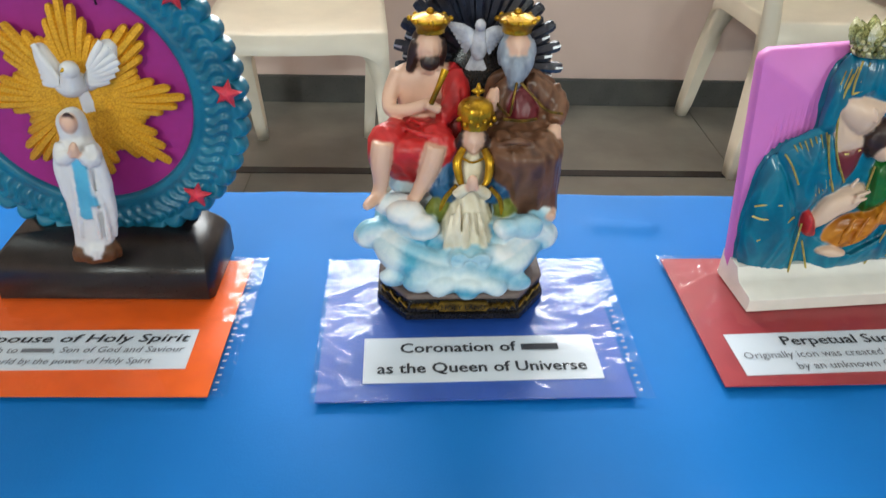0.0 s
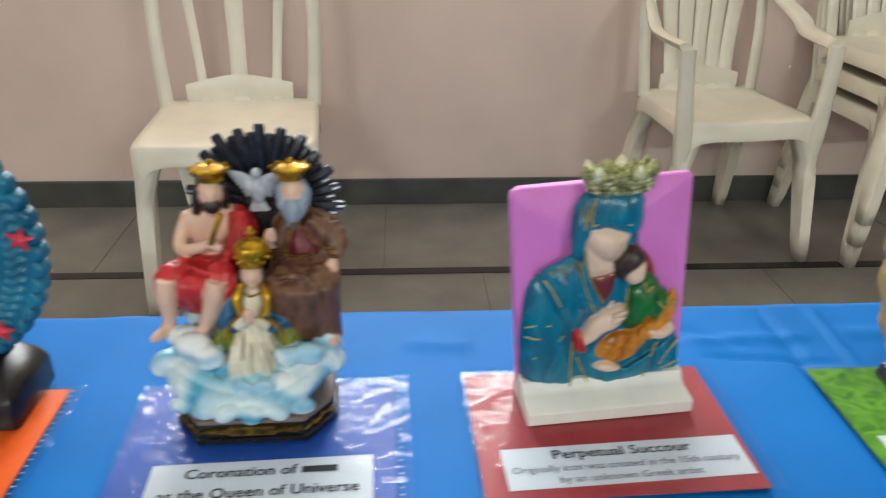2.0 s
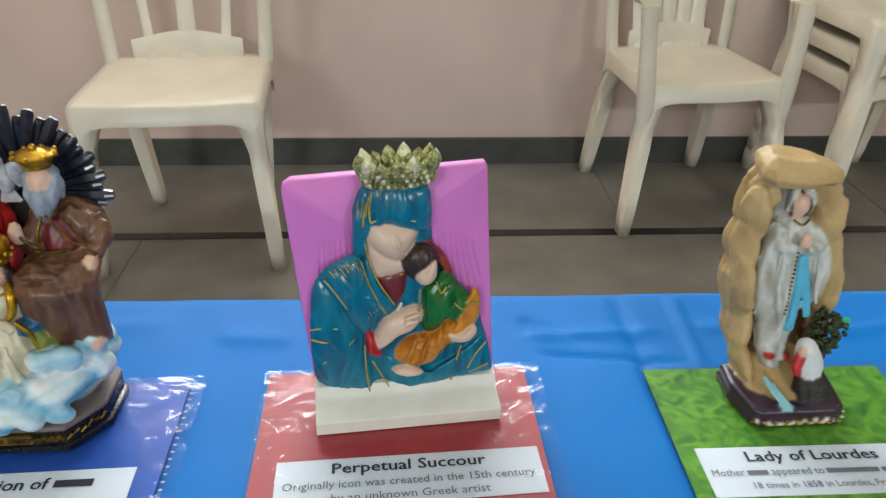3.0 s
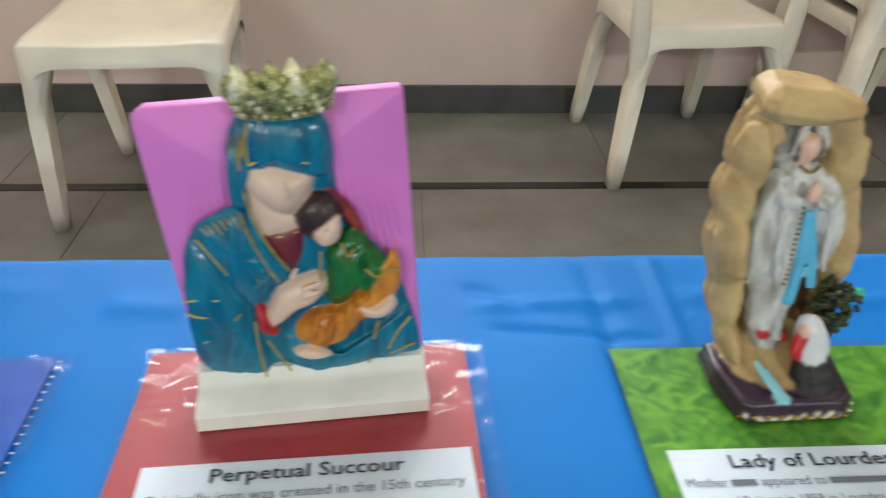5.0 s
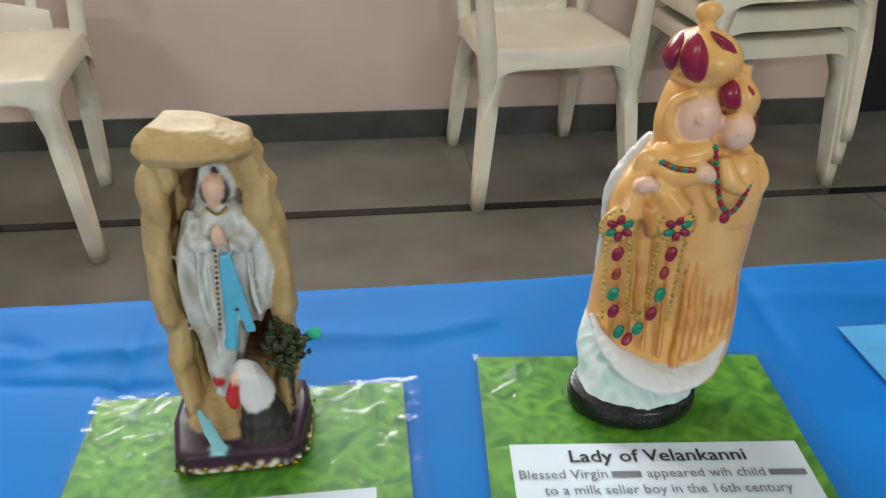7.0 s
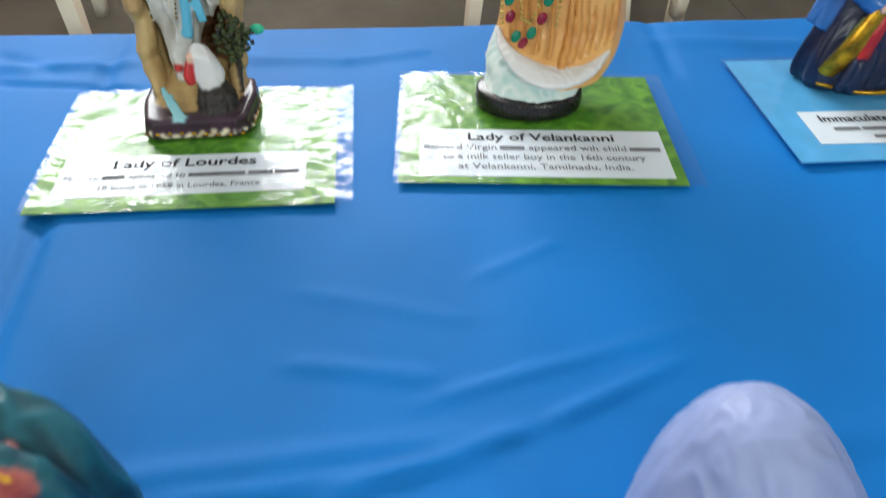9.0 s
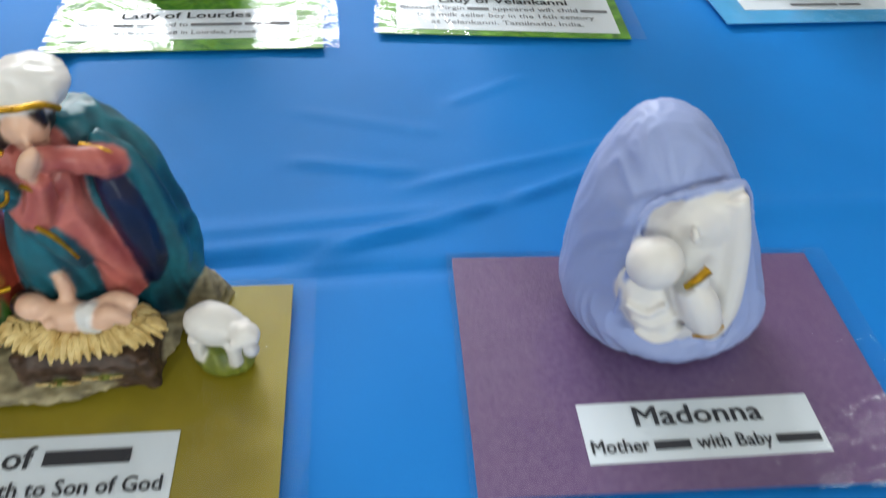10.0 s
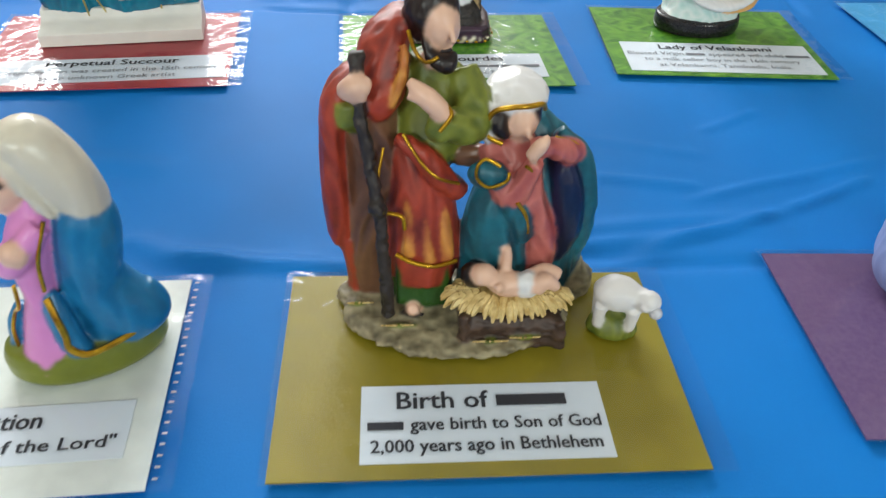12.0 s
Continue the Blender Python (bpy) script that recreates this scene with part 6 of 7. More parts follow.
def amber_statue():
    s = Sculpt()
    s.loft("black", [(0, 0, 0, 37, 27), (0, 0, 5, 38, 28), (0, 0, 12, 37, 27), (0, 0, 14, 35, 25)])
    s.shape_frame((0.94, 1.0, 1.0), (1, 0, 0), (0.03, 0.10))
    s.loft("aqua_white", [(0, 0, 12, 36, 26), (0, 0, 22, 36, 26), (-2, 0, 36, 38, 26), (-2, 0, 52, 37, 25), (-3, 0, 70, 34, 22)], folds=0.025, count=7)
    s.shape_frame()
    s.loft("amber", [(15.2, 2, 23.9, 31.8, 24), (10.7, 3, 42.3, 40.0, 26), (8.2, 4, 62.0, 41.5, 27), (6.6, 4, 83.7, 39.7, 27), (6.6, 4, 102.0, 38.2, 26), (6.2, 4, 119.5, 38.6, 26), (5.9, 4, 136.8, 38.2, 25), (8.2, 4, 152.7, 32.1, 22), (8.1, 3, 163.1, 25.8, 19), (7.3, 2, 169.1, 19.3, 16), (4.5, 1, 174.5, 13.7, 14)], folds=0.008, count=9)
    # white scooped hem and shawl edge
    s.tube("white", [(-35.1, -8, 69.6), (-28.8, -16, 56.2), (-13.2, -24, 44.1), (7.0, -26, 36.6), (28.8, -22, 41.2), (40.6, -12, 55.3)], [2, 4, 7, 8.5, 6, 1.0])
    s.tube("white", [(-13.5, 8, 167.1), (-22.0, 8, 153.2), (-29.9, 6, 139.2), (-30.9, 6, 118.9), (-30.5, 8, 88.9)], [3, 4.5, 4.5, 3, 2])
    # pleats
    for i in range(7):
        q = i / 6
        a, b = Vector((4.1, -24, 113.1)).lerp(Vector((36.2, -10, 103.5)), q), Vector((9.1, -25, 46.4)).lerp(Vector((37.6, -14, 62.9)), q)
        s.tube("amber_deep", [a, a.lerp(b, 0.5) + Vector((0, -1.5, 0)), b], [0.6, 2.2, 2.4], n=8)
    for i in range(4):
        q = i / 3
        a, b = Vector((-32.3, -24, 129.8)).lerp(Vector((-9.9, -26, 130.7)), q), Vector((-27.6, -20, 63.5)).lerp(Vector((-0.8, -26, 52.1)), q)
        s.tube("amber_deep", [a, a.lerp(b, 0.5) + Vector((0, -0.6, 0)), b], [0.6, 1.5, 1.6], n=8)
    # hood, face and collar
    s.loft("amber", [(3.2, -1, 165.2, 18.8, 18), (-2.0, -3, 178.4, 15.8, 17), (-3.0, -3, 188.2, 13.2, 16), (-2.0, -3, 195.3, 12.4, 15), (-1.7, -3, 200.4, 8.2, 12)])
    s.ball("skin", (-3.1, -15, 184.4), (10.6, 8.4, 12.6))
    s.tube("skin", [(-6.6, -22.8, 189.5), (-5.8, -24.4, 185.8)], [0.9, 1.9], n=7)
    s.tube("amber", [(5.7, -13, 192.4), (-7.5, -17, 196.5), (-15.8, -16, 192.6), (-16.8, -16, 182.2), (-9.9, -18, 173.2), (3.2, -18, 171.4)], [2, 2.2, 2.6, 3, 3, 3])
    s.tube("amber", [(-20.4, -14, 168.4), (-11.3, -21, 168.2), (4.0, -20, 171.7)], [5, 6, 5])
    # arms, hands and drapery
    s.ball("amber", (-24.5, -20, 165.0), (6, 4, 7))
    s.tube("amber", [(-23.2, -14, 161.8), (-29.5, -21, 151.5), (-32.4, -25, 140.2)], [6, 8, 8])
    s.tube("amber", [(-21.6, -22, 156.5), (-15.5, -25, 151.9), (-8.0, -27, 142.7)], [5, 7, 8])
    s.tube("amber_deep", [(-27.6, -26, 147.0), (-21.8, -26, 141.8), (-17.9, -25, 128.8)], [3, 5, 3])
    s.tube("amber", [(-19.5, -20, 164.9), (-11.0, -25, 161.3), (-1.0, -27, 163.3)], [6, 6.5, 5])
    s.tube("skin", [(-3.6, -28, 165.0), (0.3, -29, 163.7), (3.9, -28, 159.6)], [4, 4.4, 2.6])
    s.tube("skin", [(-28.7, -28, 154.9), (-26.4, -29, 159.0), (-21.0, -29, 157.0)], [3, 4, 2.6])
    for i in range(9):
        s.ball(("emerald", "ruby", "gold_old")[i % 3], Vector((-20.1, -27, 168.5)).lerp(Vector((-6.9, -31, 166.4)), i / 8) + Vector((0, 0, -1.2 * math.sin(3.14 * i / 8))), (1.6, 1.2, 1.6), nu=6, nv=4)
    # tall crown
    s.loft("amber", [(-1.0, -3, 197.7, 12.4, 13), (-1.0, -3, 204.5, 15.5, 17.5), (-1.3, -3, 211.2, 16.5, 19), (-2.0, -3, 217.7, 12.1, 14), (-2.0, -3, 221.7, 4.2, 5)], n=40)
    s.tube("amber", [(-17.9, -12, 203.2), (-7.5, -17, 201.6), (7.1, -12, 201.2)], [2, 2.4, 2])
    for o, y in (([(-12.7, 223.1), (-7.1, 214.3), (-7.7, 204.0), (-13.6, 205.8), (-16.4, 214.1)], -19.5), ([(-2.7, 221.8), (5.1, 217.8), (9.2, 211.1), (7.3, 204.9), (4.2, 202.9), (2.0, 213.5)], -13.5), ([(-21.5, 211.0), (-20.2, 216.7), (-16.0, 221.7), (-17.0, 214.1), (-18.2, 206.2)], -11.5)):
        mx, mz = sum(p[0] for p in o) / len(o), sum(p[1] for p in o) / len(o)
        s.pillow("ruby", [(mx + 1.25 * (a - mx), mz + 1.1 * (b - mz)) for a, b in o], y, 5.0)
    s.tube("amber", [(-1.7, -3, 219.3), (-3.0, -3, 224.7), (-3.3, -3, 232.8)], [5, 3.4, 3])
    s.ball("amber", (-3.0, -3, 228.8), (6.6, 3.4, 4.4))
    # child with a small crown
    s.loft("amber", [(26.3, -12, 128.9, 11.1, 9), (23.5, -12, 148.0, 13.5, 12), (21.3, -12, 160.4, 11.9, 11), (20.9, -11, 167.7, 7.2, 8)])
    s.ball("maroon", (16.8, -11, 180.4), (10, 8, 9))
    s.ball("skin", (15.0, -19, 179.6), (7.8, 6.4, 8.8))
    s.tube("skin", [(13.0, -25, 182.5), (13.2, -25.6, 180.6)], [0.7, 1.4], n=6)
    s.tube("amber", [(8.2, -16, 184.9), (11.8, -21, 188.7), (21.2, -16, 187.2)], 1.4)
    s.loft("amber", [(17.2, -12, 186.1, 6.0, 7), (16.6, -12, 191.3, 7.9, 9), (16.0, -12, 196.2, 7.4, 9), (15.0, -12, 200.4, 4.9, 6), (15.0, -12, 203.4, 1.7, 2)], n=32)
    for o, y in (([(5.2, 198.9), (8.6, 202.5), (11.1, 196.5), (11.1, 190.8), (6.5, 192.6)], -19), ([(15.8, 200.7), (19.8, 196.0), (19.5, 190.2), (16.1, 194.3)], -16.5)):
        mx, mz = sum(p[0] for p in o) / len(o), sum(p[1] for p in o) / len(o)
        s.pillow("ruby", [(mx + 1.5 * (a - mx), mz + 1.1 * (b - mz)) for a, b in o], y, 4)
    s.tube("amber", [(15.0, -12, 202.4), (15.3, -12, 208.0)], [3.4, 2.8])
    s.tube("amber", [(10.2, -20, 167.5), (13.8, -24, 157.6), (21.7, -24, 152.5)], [4, 5, 3])
    s.tube("amber", [(28.3, -14, 164.2), (32.4, -16, 153.1), (28.2, -20, 144.5)], [4, 5, 3])
    chain = spline([(4.1, -24, 174.2), (7.0, -26, 161.1), (10.7, -27, 148.1), (16.4, -27, 142.1), (21.1, -26, 147.0), (25.5, -22, 156.0), (27.5, -18, 163.2)], 5)
    for i, p in enumerate(chain):
        s.ball(("emerald", "ruby", "ruby")[i % 3], tuple(p), 1.4, nu=6, nv=4)
    s.ball("ruby", (14.8, -27, 139.3), (2.6, 1.6, 3.2), nu=8, nv=6)
    # medallions, stones and beads
    for x, y, z in ((-36.2, -30, 137.3), (-9.2, -31, 137.5)):
        s.ball("amber", (x, y + 1, z), (9.4, 3, 9.4))
        for j in range(20):
            a = 2 * math.pi * j / 20
            s.ball("gilt", (x + 8.6 * math.cos(a), y - 0.6, z + 8.6 * math.sin(a)), 0.9, nu=6, nv=4)
        for j in range(6):
            a = 2 * math.pi * j / 6 + 0.5
            s.ball("ruby" if j % 3 else "emerald", (x + 4.4 * math.cos(a), y - 2.4, z + 4.4 * math.sin(a)), (2.9, 1.3, 2.0), turn=(0, -math.degrees(a), 0), nu=8, nv=5)
    for k, p in (("ruby", (-33.6, -28, 120.5)), ("rust", (-32.6, -28, 108.9)), ("emerald", (-32.3, -28, 96.7)), ("ruby", (-30.4, -27, 85.1)), ("emerald", (-25.6, -27, 71.8)), ("ruby", (-20.8, -28, 67.6)), ("emerald", (-16.8, -29, 75.3)), ("ruby", (-11.8, -30, 85.3)), ("emerald", (-9.4, -30, 97.2)), ("rust", (-9.4, -30, 110.3)), ("ruby", (-8.2, -30, 121.1))):
        s.ball(k, p, (3.0, 1.7, 4.4), turn=(0, 8, 0), nu=8, nv=6)
    for a, b, y in (((-39.6, -27, 125.3), (-34.5, -25, 76.3), 0), ((-28.3, -28.5, 126.5), (-23.9, -28, 84.7), 0), ((-15.4, -30, 126.7), (-14.9, -29.5, 90.6), 0), ((-2.5, -29.5, 126.4), (-2.3, -29, 77.2), 0), ((-23.9, -28, 84.7), (-18.6, -29, 82.0), 0), ((-18.6, -29, 82.0), (-14.9, -29.5, 90.6), 0)):
        n = 13 if (Vector(a) - Vector(b)).length > 20 else 3
        for i in range(n):
            s.ball("gilt", Vector(a).lerp(Vector(b), i / n), 1.15, nu=6, nv=4)
    s.recede([(0, 1), (12, 1), (70, 1.10), (137, 1.125), (240, 1.14)], (158, 326, -312))
    s.put("painted_statue", pose(0.8415, 0.5720, CARD_TOP, 0, 0, -4), "tall amber painted statue of crowned figures with jewelled beads", "statue", group="statues", voxel=1.0)


amber_statue()


def navy_statue():
    s = Sculpt()
    s.loft("navy", [(0, 0, 0, 46, 30), (0, 0, 8, 48, 32), (0, 0, 30, 44, 29), (0, 2, 60, 34, 24), (0, 3, 90, 28, 20), (0, 3, 112, 20, 15), (0, 3, 124, 12, 10)], folds=0.05, count=9)
    s.loft("cobalt", [(-10, 8, 40, 36, 22), (-8, 8, 80, 29, 18), (-4, 6, 112, 21, 15), (0, 4, 126, 12, 11)], folds=0.03, count=7)
    s.loft("white", [(0, 3, 100, 26, 19), (0, 2, 116, 20, 16), (0, 2, 134, 15, 14), (0, 2, 148, 12, 12), (0, 2, 156, 5, 5)], folds=0.03, count=8)
    s.ball("skin", (0, -9, 138), (8.5, 7, 11))
    for sx in (-1, 1):
        s.tube("gold", [(sx * 34, -18, 14), (sx * 30, -26, 34), (sx * 22, -26, 56), (sx * 12, -22, 80)], [9, 9, 7, 3], flat=0.5)
        s.tube("moss", [(sx * 36, -20, 22), (sx * 32, -25, 40), (sx * 26, -24, 58)], [4, 5, 3], flat=0.5)
        s.tube("red", [(sx * 20, -28, 30), (sx * 18, -28, 46), (sx * 14, -26, 60)], [5, 6, 4], flat=0.6)
        s.tube("gold", [(sx * 12, -14, 120), (sx * 16, -20, 100), (sx * 14, -24, 80), (sx * 22, -27, 62)], 2.2)
        s.tube("cobalt", [(sx * 26, -6, 104), (sx * 34, -14, 80), (sx * 22, -26, 66)], [9, 10, 7])
        s.tube("skin", [(sx * 22, -27, 66), (sx * 10, -31, 70)], [4.5, 3])
    folds_down(s, "navy", ((-24, -24, 40), (24, -24, 40)), ((-34, -28, 3), (34, -28, 3)), 3.4, 8)
    s.tube("gold", [(-40, -18, 5), (-14, -31, 4), (14, -31, 4), (40, -18, 5)], 1.6)
    s.put("painted_statue", pose(1.0980, 0.5950, CARD_TOP, 0, 0, 0), "glossy navy robed statue with gold lining and white veil", "statue", group="statues", voxel=1.0)


navy_statue()


def nativity_group():
    s = Sculpt()
    s.shape_frame((1.02, 1.20, 0.62), (0, -7, 0))
    s.loft("ground_stone", [(0, 0, 0, 57, 33), (0, 0, 3, 59, 35), (0, 1, 7, 55, 32), (0, 4, 10, 47, 26), (-2, 8, 12, 36, 17)], folds=0.035, count=9, n=72)
    for i in range(26):
        a = 2 * math.pi * i / 26
        s.ball("ground_stone", (51 * math.cos(a), 30 * math.sin(a), 4.5 + 1.2 * math.sin(i * 1.9)), (9, 6, 3.0), turn=(5 * math.sin(i), 7 * math.cos(2 * i), math.degrees(a) + 90), nu=12, nv=8, rough=0.3)
    s.shape_frame()
    s.ball("ground_stone", (61.3, 6, -5.1), (15, 14, 22), rough=0.25)
    s.ball("ground_stone", (-41.0, -10, -10.8), (14, 10, 6), rough=0.25)
    # standing figure: green robe, rust mantle
    s.loft("green_dark", [(-17.1, -6, -8.2, 15.4, 14), (-17.0, -5, 7.1, 15.1, 15), (-17.3, -4, 29.0, 14.4, 15)], folds=0.06, count=10)
    for i in range(6):
        q = i / 5
        s.tube("green_dark", [Vector((-29.1, -17, 34.5)).lerp(Vector((-6.7, -17, 34.2)), q), Vector((-28.5, -20, 11.7)).lerp(Vector((-7.6, -20, 10.1)), q)], [1.6, 2.8], n=8)
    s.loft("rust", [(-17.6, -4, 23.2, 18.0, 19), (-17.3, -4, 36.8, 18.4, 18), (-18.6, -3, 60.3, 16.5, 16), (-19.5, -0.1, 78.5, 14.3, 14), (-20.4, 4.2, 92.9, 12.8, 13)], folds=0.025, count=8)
    for p in (((-26.0, -9.7, 80.4), (-24.5, -15.5, 62.1), (-24.2, -18.6, 42.2)), ((-19.0, -11.2, 78.6), (-17.7, -16.6, 60.5), (-14.9, -19.4, 38.6)), ((-10.4, -11, 71.4), (-8.2, -15.6, 56.4), (-6.1, -17.6, 38.3))):
        s.tube("rust_gold", p, [0.6, 2.6, 3.4], n=12)
    s.tube("gold", [(-30.7, -21, 44.0), (-23.1, -23, 40.5), (-12.7, -23, 37.9), (-1.8, -17, 36.0)], 1.1, n=7)
    s.loft("moss", [(-18.0, 2.3, 80.5, 12.8, 13), (-14.4, 4.5, 94.2, 15.2, 13), (-12.3, 9, 109.0, 16.3, 12), (-13.2, 12.1, 120.4, 13.5, 11), (-16.6, 13.4, 127.9, 6.7, 8)], folds=0.015, count=7)
    s.tube("rust", [(-30.0, -8.8, 99.5), (-21.1, -12.8, 95.2), (-10.5, -11.7, 81.1), (-0.8, -8, 70.1)], [3, 5, 6, 5])
    s.tube("brown", [(-4.1, -1.2, 85.5), (3.5, -0.1, 85.6), (9.8, 0.3, 82.0)], [5, 6, 5])
    s.tube("gold", [(-27.3, -12.7, 103.6), (-20.4, -19.7, 94.7), (-12.7, -22.8, 88.0), (-3.1, -19.3, 82.6)], 0.8, n=7)
    s.tube("gold", [(-36.2, -19, 67.0), (-28.1, -21, 66.2), (-26.6, -21, 58.9)], 1.0, n=7)
    s.tube("gold", [(-35.6, -10.6, 95.5), (-38.2, -16.2, 82.2), (-37.8, -18, 68.6)], 0.7, n=7)
    s.tube("moss", [(-2.4, 9.1, 122.0), (2.0, 0.8, 111.3), (0.9, -8, 105.0), (-9.3, -13.8, 109.2)], [8, 9.5, 9, 7])
    s.tube("moss", [(-9.0, -13.3, 112.9), (-12.7, -14.5, 105.6), (-13.2, -13.1, 101.2)], [7, 6, 2])
    s.tube("gold", [(-9.8, -15.5, 119.0), (-7.9, -19.3, 116.3), (-12.5, -20.4, 109.5)], 0.9, n=7)
    s.tube("skin", [(-9.2, -16.3, 113.6), (-17.3, -15, 121.5), (-25.3, -11.7, 127.9)], [4, 4.8, 2])
    s.tube("skin", [(-19.9, -16.1, 121.8), (-25.7, -13.8, 121.7)], [2.6, 1.6])
    # mantle over the shoulder, down the arm and the back
    s.loft("rust", [(-36.8, -0.1, 105.9, 4.0, 7), (-36.8, 2, 113.0, 9.7, 12), (-35.8, 7.3, 124.7, 10.7, 14), (-34.0, 13.7, 135.8, 10.2, 13), (-29.0, 17.2, 143.5, 6.4, 10), (-27.1, 18.8, 146.2, 2.4, 5)], folds=0.015, count=5)
    s.tube("rust_gold", [(-26.4, 1, 137.4), (-27.6, -6.5, 126.6), (-32.0, -8.6, 114.1)], [1.6, 2.4, 1.6])
    s.loft("rust", [(-56.3, 0, 36.6, 5.6, 7), (-57.7, 0, 61.3, 6.8, 10), (-58.3, 3.8, 90.5, 5.6, 10), (-55.8, 7, 109.7, 6.3, 11), (-50.5, 8.8, 119.9, 5.8, 10), (-45.3, 11.5, 123.7, 3.3, 6)], folds=0.02, count=6)
    s.loft("rust", [(-48.4, 4, -3.3, 5.8, 9), (-49.5, 4, 23.4, 7.1, 10), (-53.6, 2, 41.1, 8.1, 10)], folds=0.04, count=6)
    s.loft("brown", [(-39.6, 2, -2.6, 10.8, 10), (-40.3, 0, 40.2, 13.3, 11), (-40.3, 2, 85.4, 11.7, 11), (-41.4, 5.4, 105.9, 10.9, 11), (-39.1, 10.3, 122.9, 9.7, 9)], folds=0.02, count=5)
    s.tube("moss", [(-49.9, -1.3, 112.2), (-49.5, -2.5, 105.2), (-44.7, -1.7, 103.8)], [6, 6, 5])
    s.tube("skin", [(-51.0, -6.4, 120.0), (-45.6, -12.2, 125.5), (-40.9, -12.4, 124.0)], [4.5, 5.4, 4])
    s.tube("skin", [(-49.3, -10.9, 119.7), (-42.5, -14.9, 122.3)], [2.6, 2.6])
    s.tube("staff", [(-45.5, -6.6, 137.5), (-45.7, -9.4, 122.4), (-42.5, -13.8, 96.0), (-37.8, -20, 65.8), (-36.2, -23, 42.3), (-34.3, -26, 9.3)], [3.4, 2.8, 3.2, 3.2, 3.2, 3.8], n=7)
    s.ball("staff", (-38.4, -21, 71.1), (4.6, 4, 4.4), rough=0.2)
    # head
    x, y, z = (-11.8, 7.4, 142.9)
    s.ball("skin", (x, y, z), (8.6, 9.4, 11.4), turn=(10, -6, 0))
    s.ball("hair_black", (x - 3, y + 4, z + 4), (12, 11, 12.5), rough=0.12)
    s.ball("hair_black", (x - 8, y + 2, z - 1), (4, 6, 8), rough=0.15)
    s.tube("hair_black", [(x - 7, y - 5, z - 3), (x - 4, y - 8, z - 10), (x + 3, y - 9.5, z - 13), (x + 6, y - 7, z - 8)], [1.4, 2.6, 4.4, 1.4])
    s.tube("hair_black", [(x - 1, y - 11, z - 6.5), (x + 5, y - 11, z - 6)], [1.2, 1.2], n=6)
    s.tube("skin", [(x + 4, y - 9, z + 3), (x + 5, y - 11.5, z - 3)], [1.0, 1.9], n=7)
    s.tube("skin", [(x, y, z - 8), (x - 3, y + 2, z - 20)], [5, 6])
    s.tube("gold", [(-24.9, 3.1, 142.1), (-22.4, -3.4, 136.7), (-18.1, -6.2, 133.0), (-13.0, -4.9, 134.5)], 0.9, n=7)
    s.tube("skin", [(-20.9, -17, 6.4), (-23.0, -26, 12.3)], [4, 3.2])
    s.tube("hair_black", [(-27.6, -22, 7.5), (-17.4, -28, 10.6)], [1.4, 1.4])
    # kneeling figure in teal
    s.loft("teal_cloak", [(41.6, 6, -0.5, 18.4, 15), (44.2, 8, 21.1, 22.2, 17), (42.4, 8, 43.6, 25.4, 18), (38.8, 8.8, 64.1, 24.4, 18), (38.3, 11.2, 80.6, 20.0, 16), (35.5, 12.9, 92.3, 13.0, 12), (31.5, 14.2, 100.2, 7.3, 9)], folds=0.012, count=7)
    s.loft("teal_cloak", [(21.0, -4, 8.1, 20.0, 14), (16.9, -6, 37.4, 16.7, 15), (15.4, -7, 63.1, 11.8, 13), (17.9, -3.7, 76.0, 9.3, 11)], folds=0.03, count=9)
    s.tube("navy", [(43.5, -4.2, 88.4), (48.4, -7, 71.5), (51.3, -6.5, 47.4), (48.0, -5, 29.3)], [5, 7.5, 7.5, 5])
    s.tube("teal_cloak", [(41.8, -1.5, 97.9), (54.7, -3.2, 86.0), (60.5, -4, 62.7), (60.5, -2, 36.4), (56.0, 0, 22.0)], [4, 4.5, 5, 5, 4])
    s.tube("gold", [(39.4, -6.8, 97.8), (46.6, -8.2, 96.4), (51.0, -7.7, 93.5)], 1.1, n=7)
    s.loft("rose", [(38.8, -9, 25.9, 7.9, 8), (38.5, -9, 49.5, 7.6, 8), (29.4, -11, 71.7, 7.4, 9), (25.1, -5.2, 88.3, 10.4, 10), (23.1, -1.5, 96.9, 7.5, 8)], folds=0.03, count=8)
    s.tube("rose", [(40.8, 0.2, 93.5), (48.3, -5.9, 90.3), (37.6, -13.7, 96.7), (28.2, -19.4, 102.0)], [5, 6, 5, 4])
    s.tube("rose", [(12.8, -2.4, 92.7), (16.5, -11.7, 81.4), (20.7, -17, 74.5), (25.4, -19.2, 82.6), (29.0, -21.7, 94.9)], [6, 7, 6.6, 5.4, 4])
    s.tube("gold", [(24.1, -25.1, 95.2), (29.7, -23.5, 90.1)], 0.9, n=7)
    s.tube("skin", [(25.9, -22.5, 97.6), (29.8, -23.4, 104.6), (32.7, -23, 107.6)], [3.2, 3.4, 1.6])
    s.tube("skin", [(28.4, -22.5, 103.3), (32.4, -22.8, 108.7)], [2.6, 1.4])
    s.ball("teal_cloak", (9.7, -17.6, 86.0), (9.5, 6, 7), turn=(0, 12, 0))
    s.tube("gold", [(13.6, -23, 93.8), (7.3, -22.5, 97.2), (3.8, -23.1, 94.0), (3.9, -24.1, 88.4), (9.2, -24.6, 84.1), (16.5, -24.2, 86.9), (17.7, -22.6, 90.5)], 0.8, n=7)
    s.tube("teal_cloak", [(19.2, -18, 72.9), (25.3, -18, 63.7), (29.9, -16, 48.0)], [5, 6, 4])
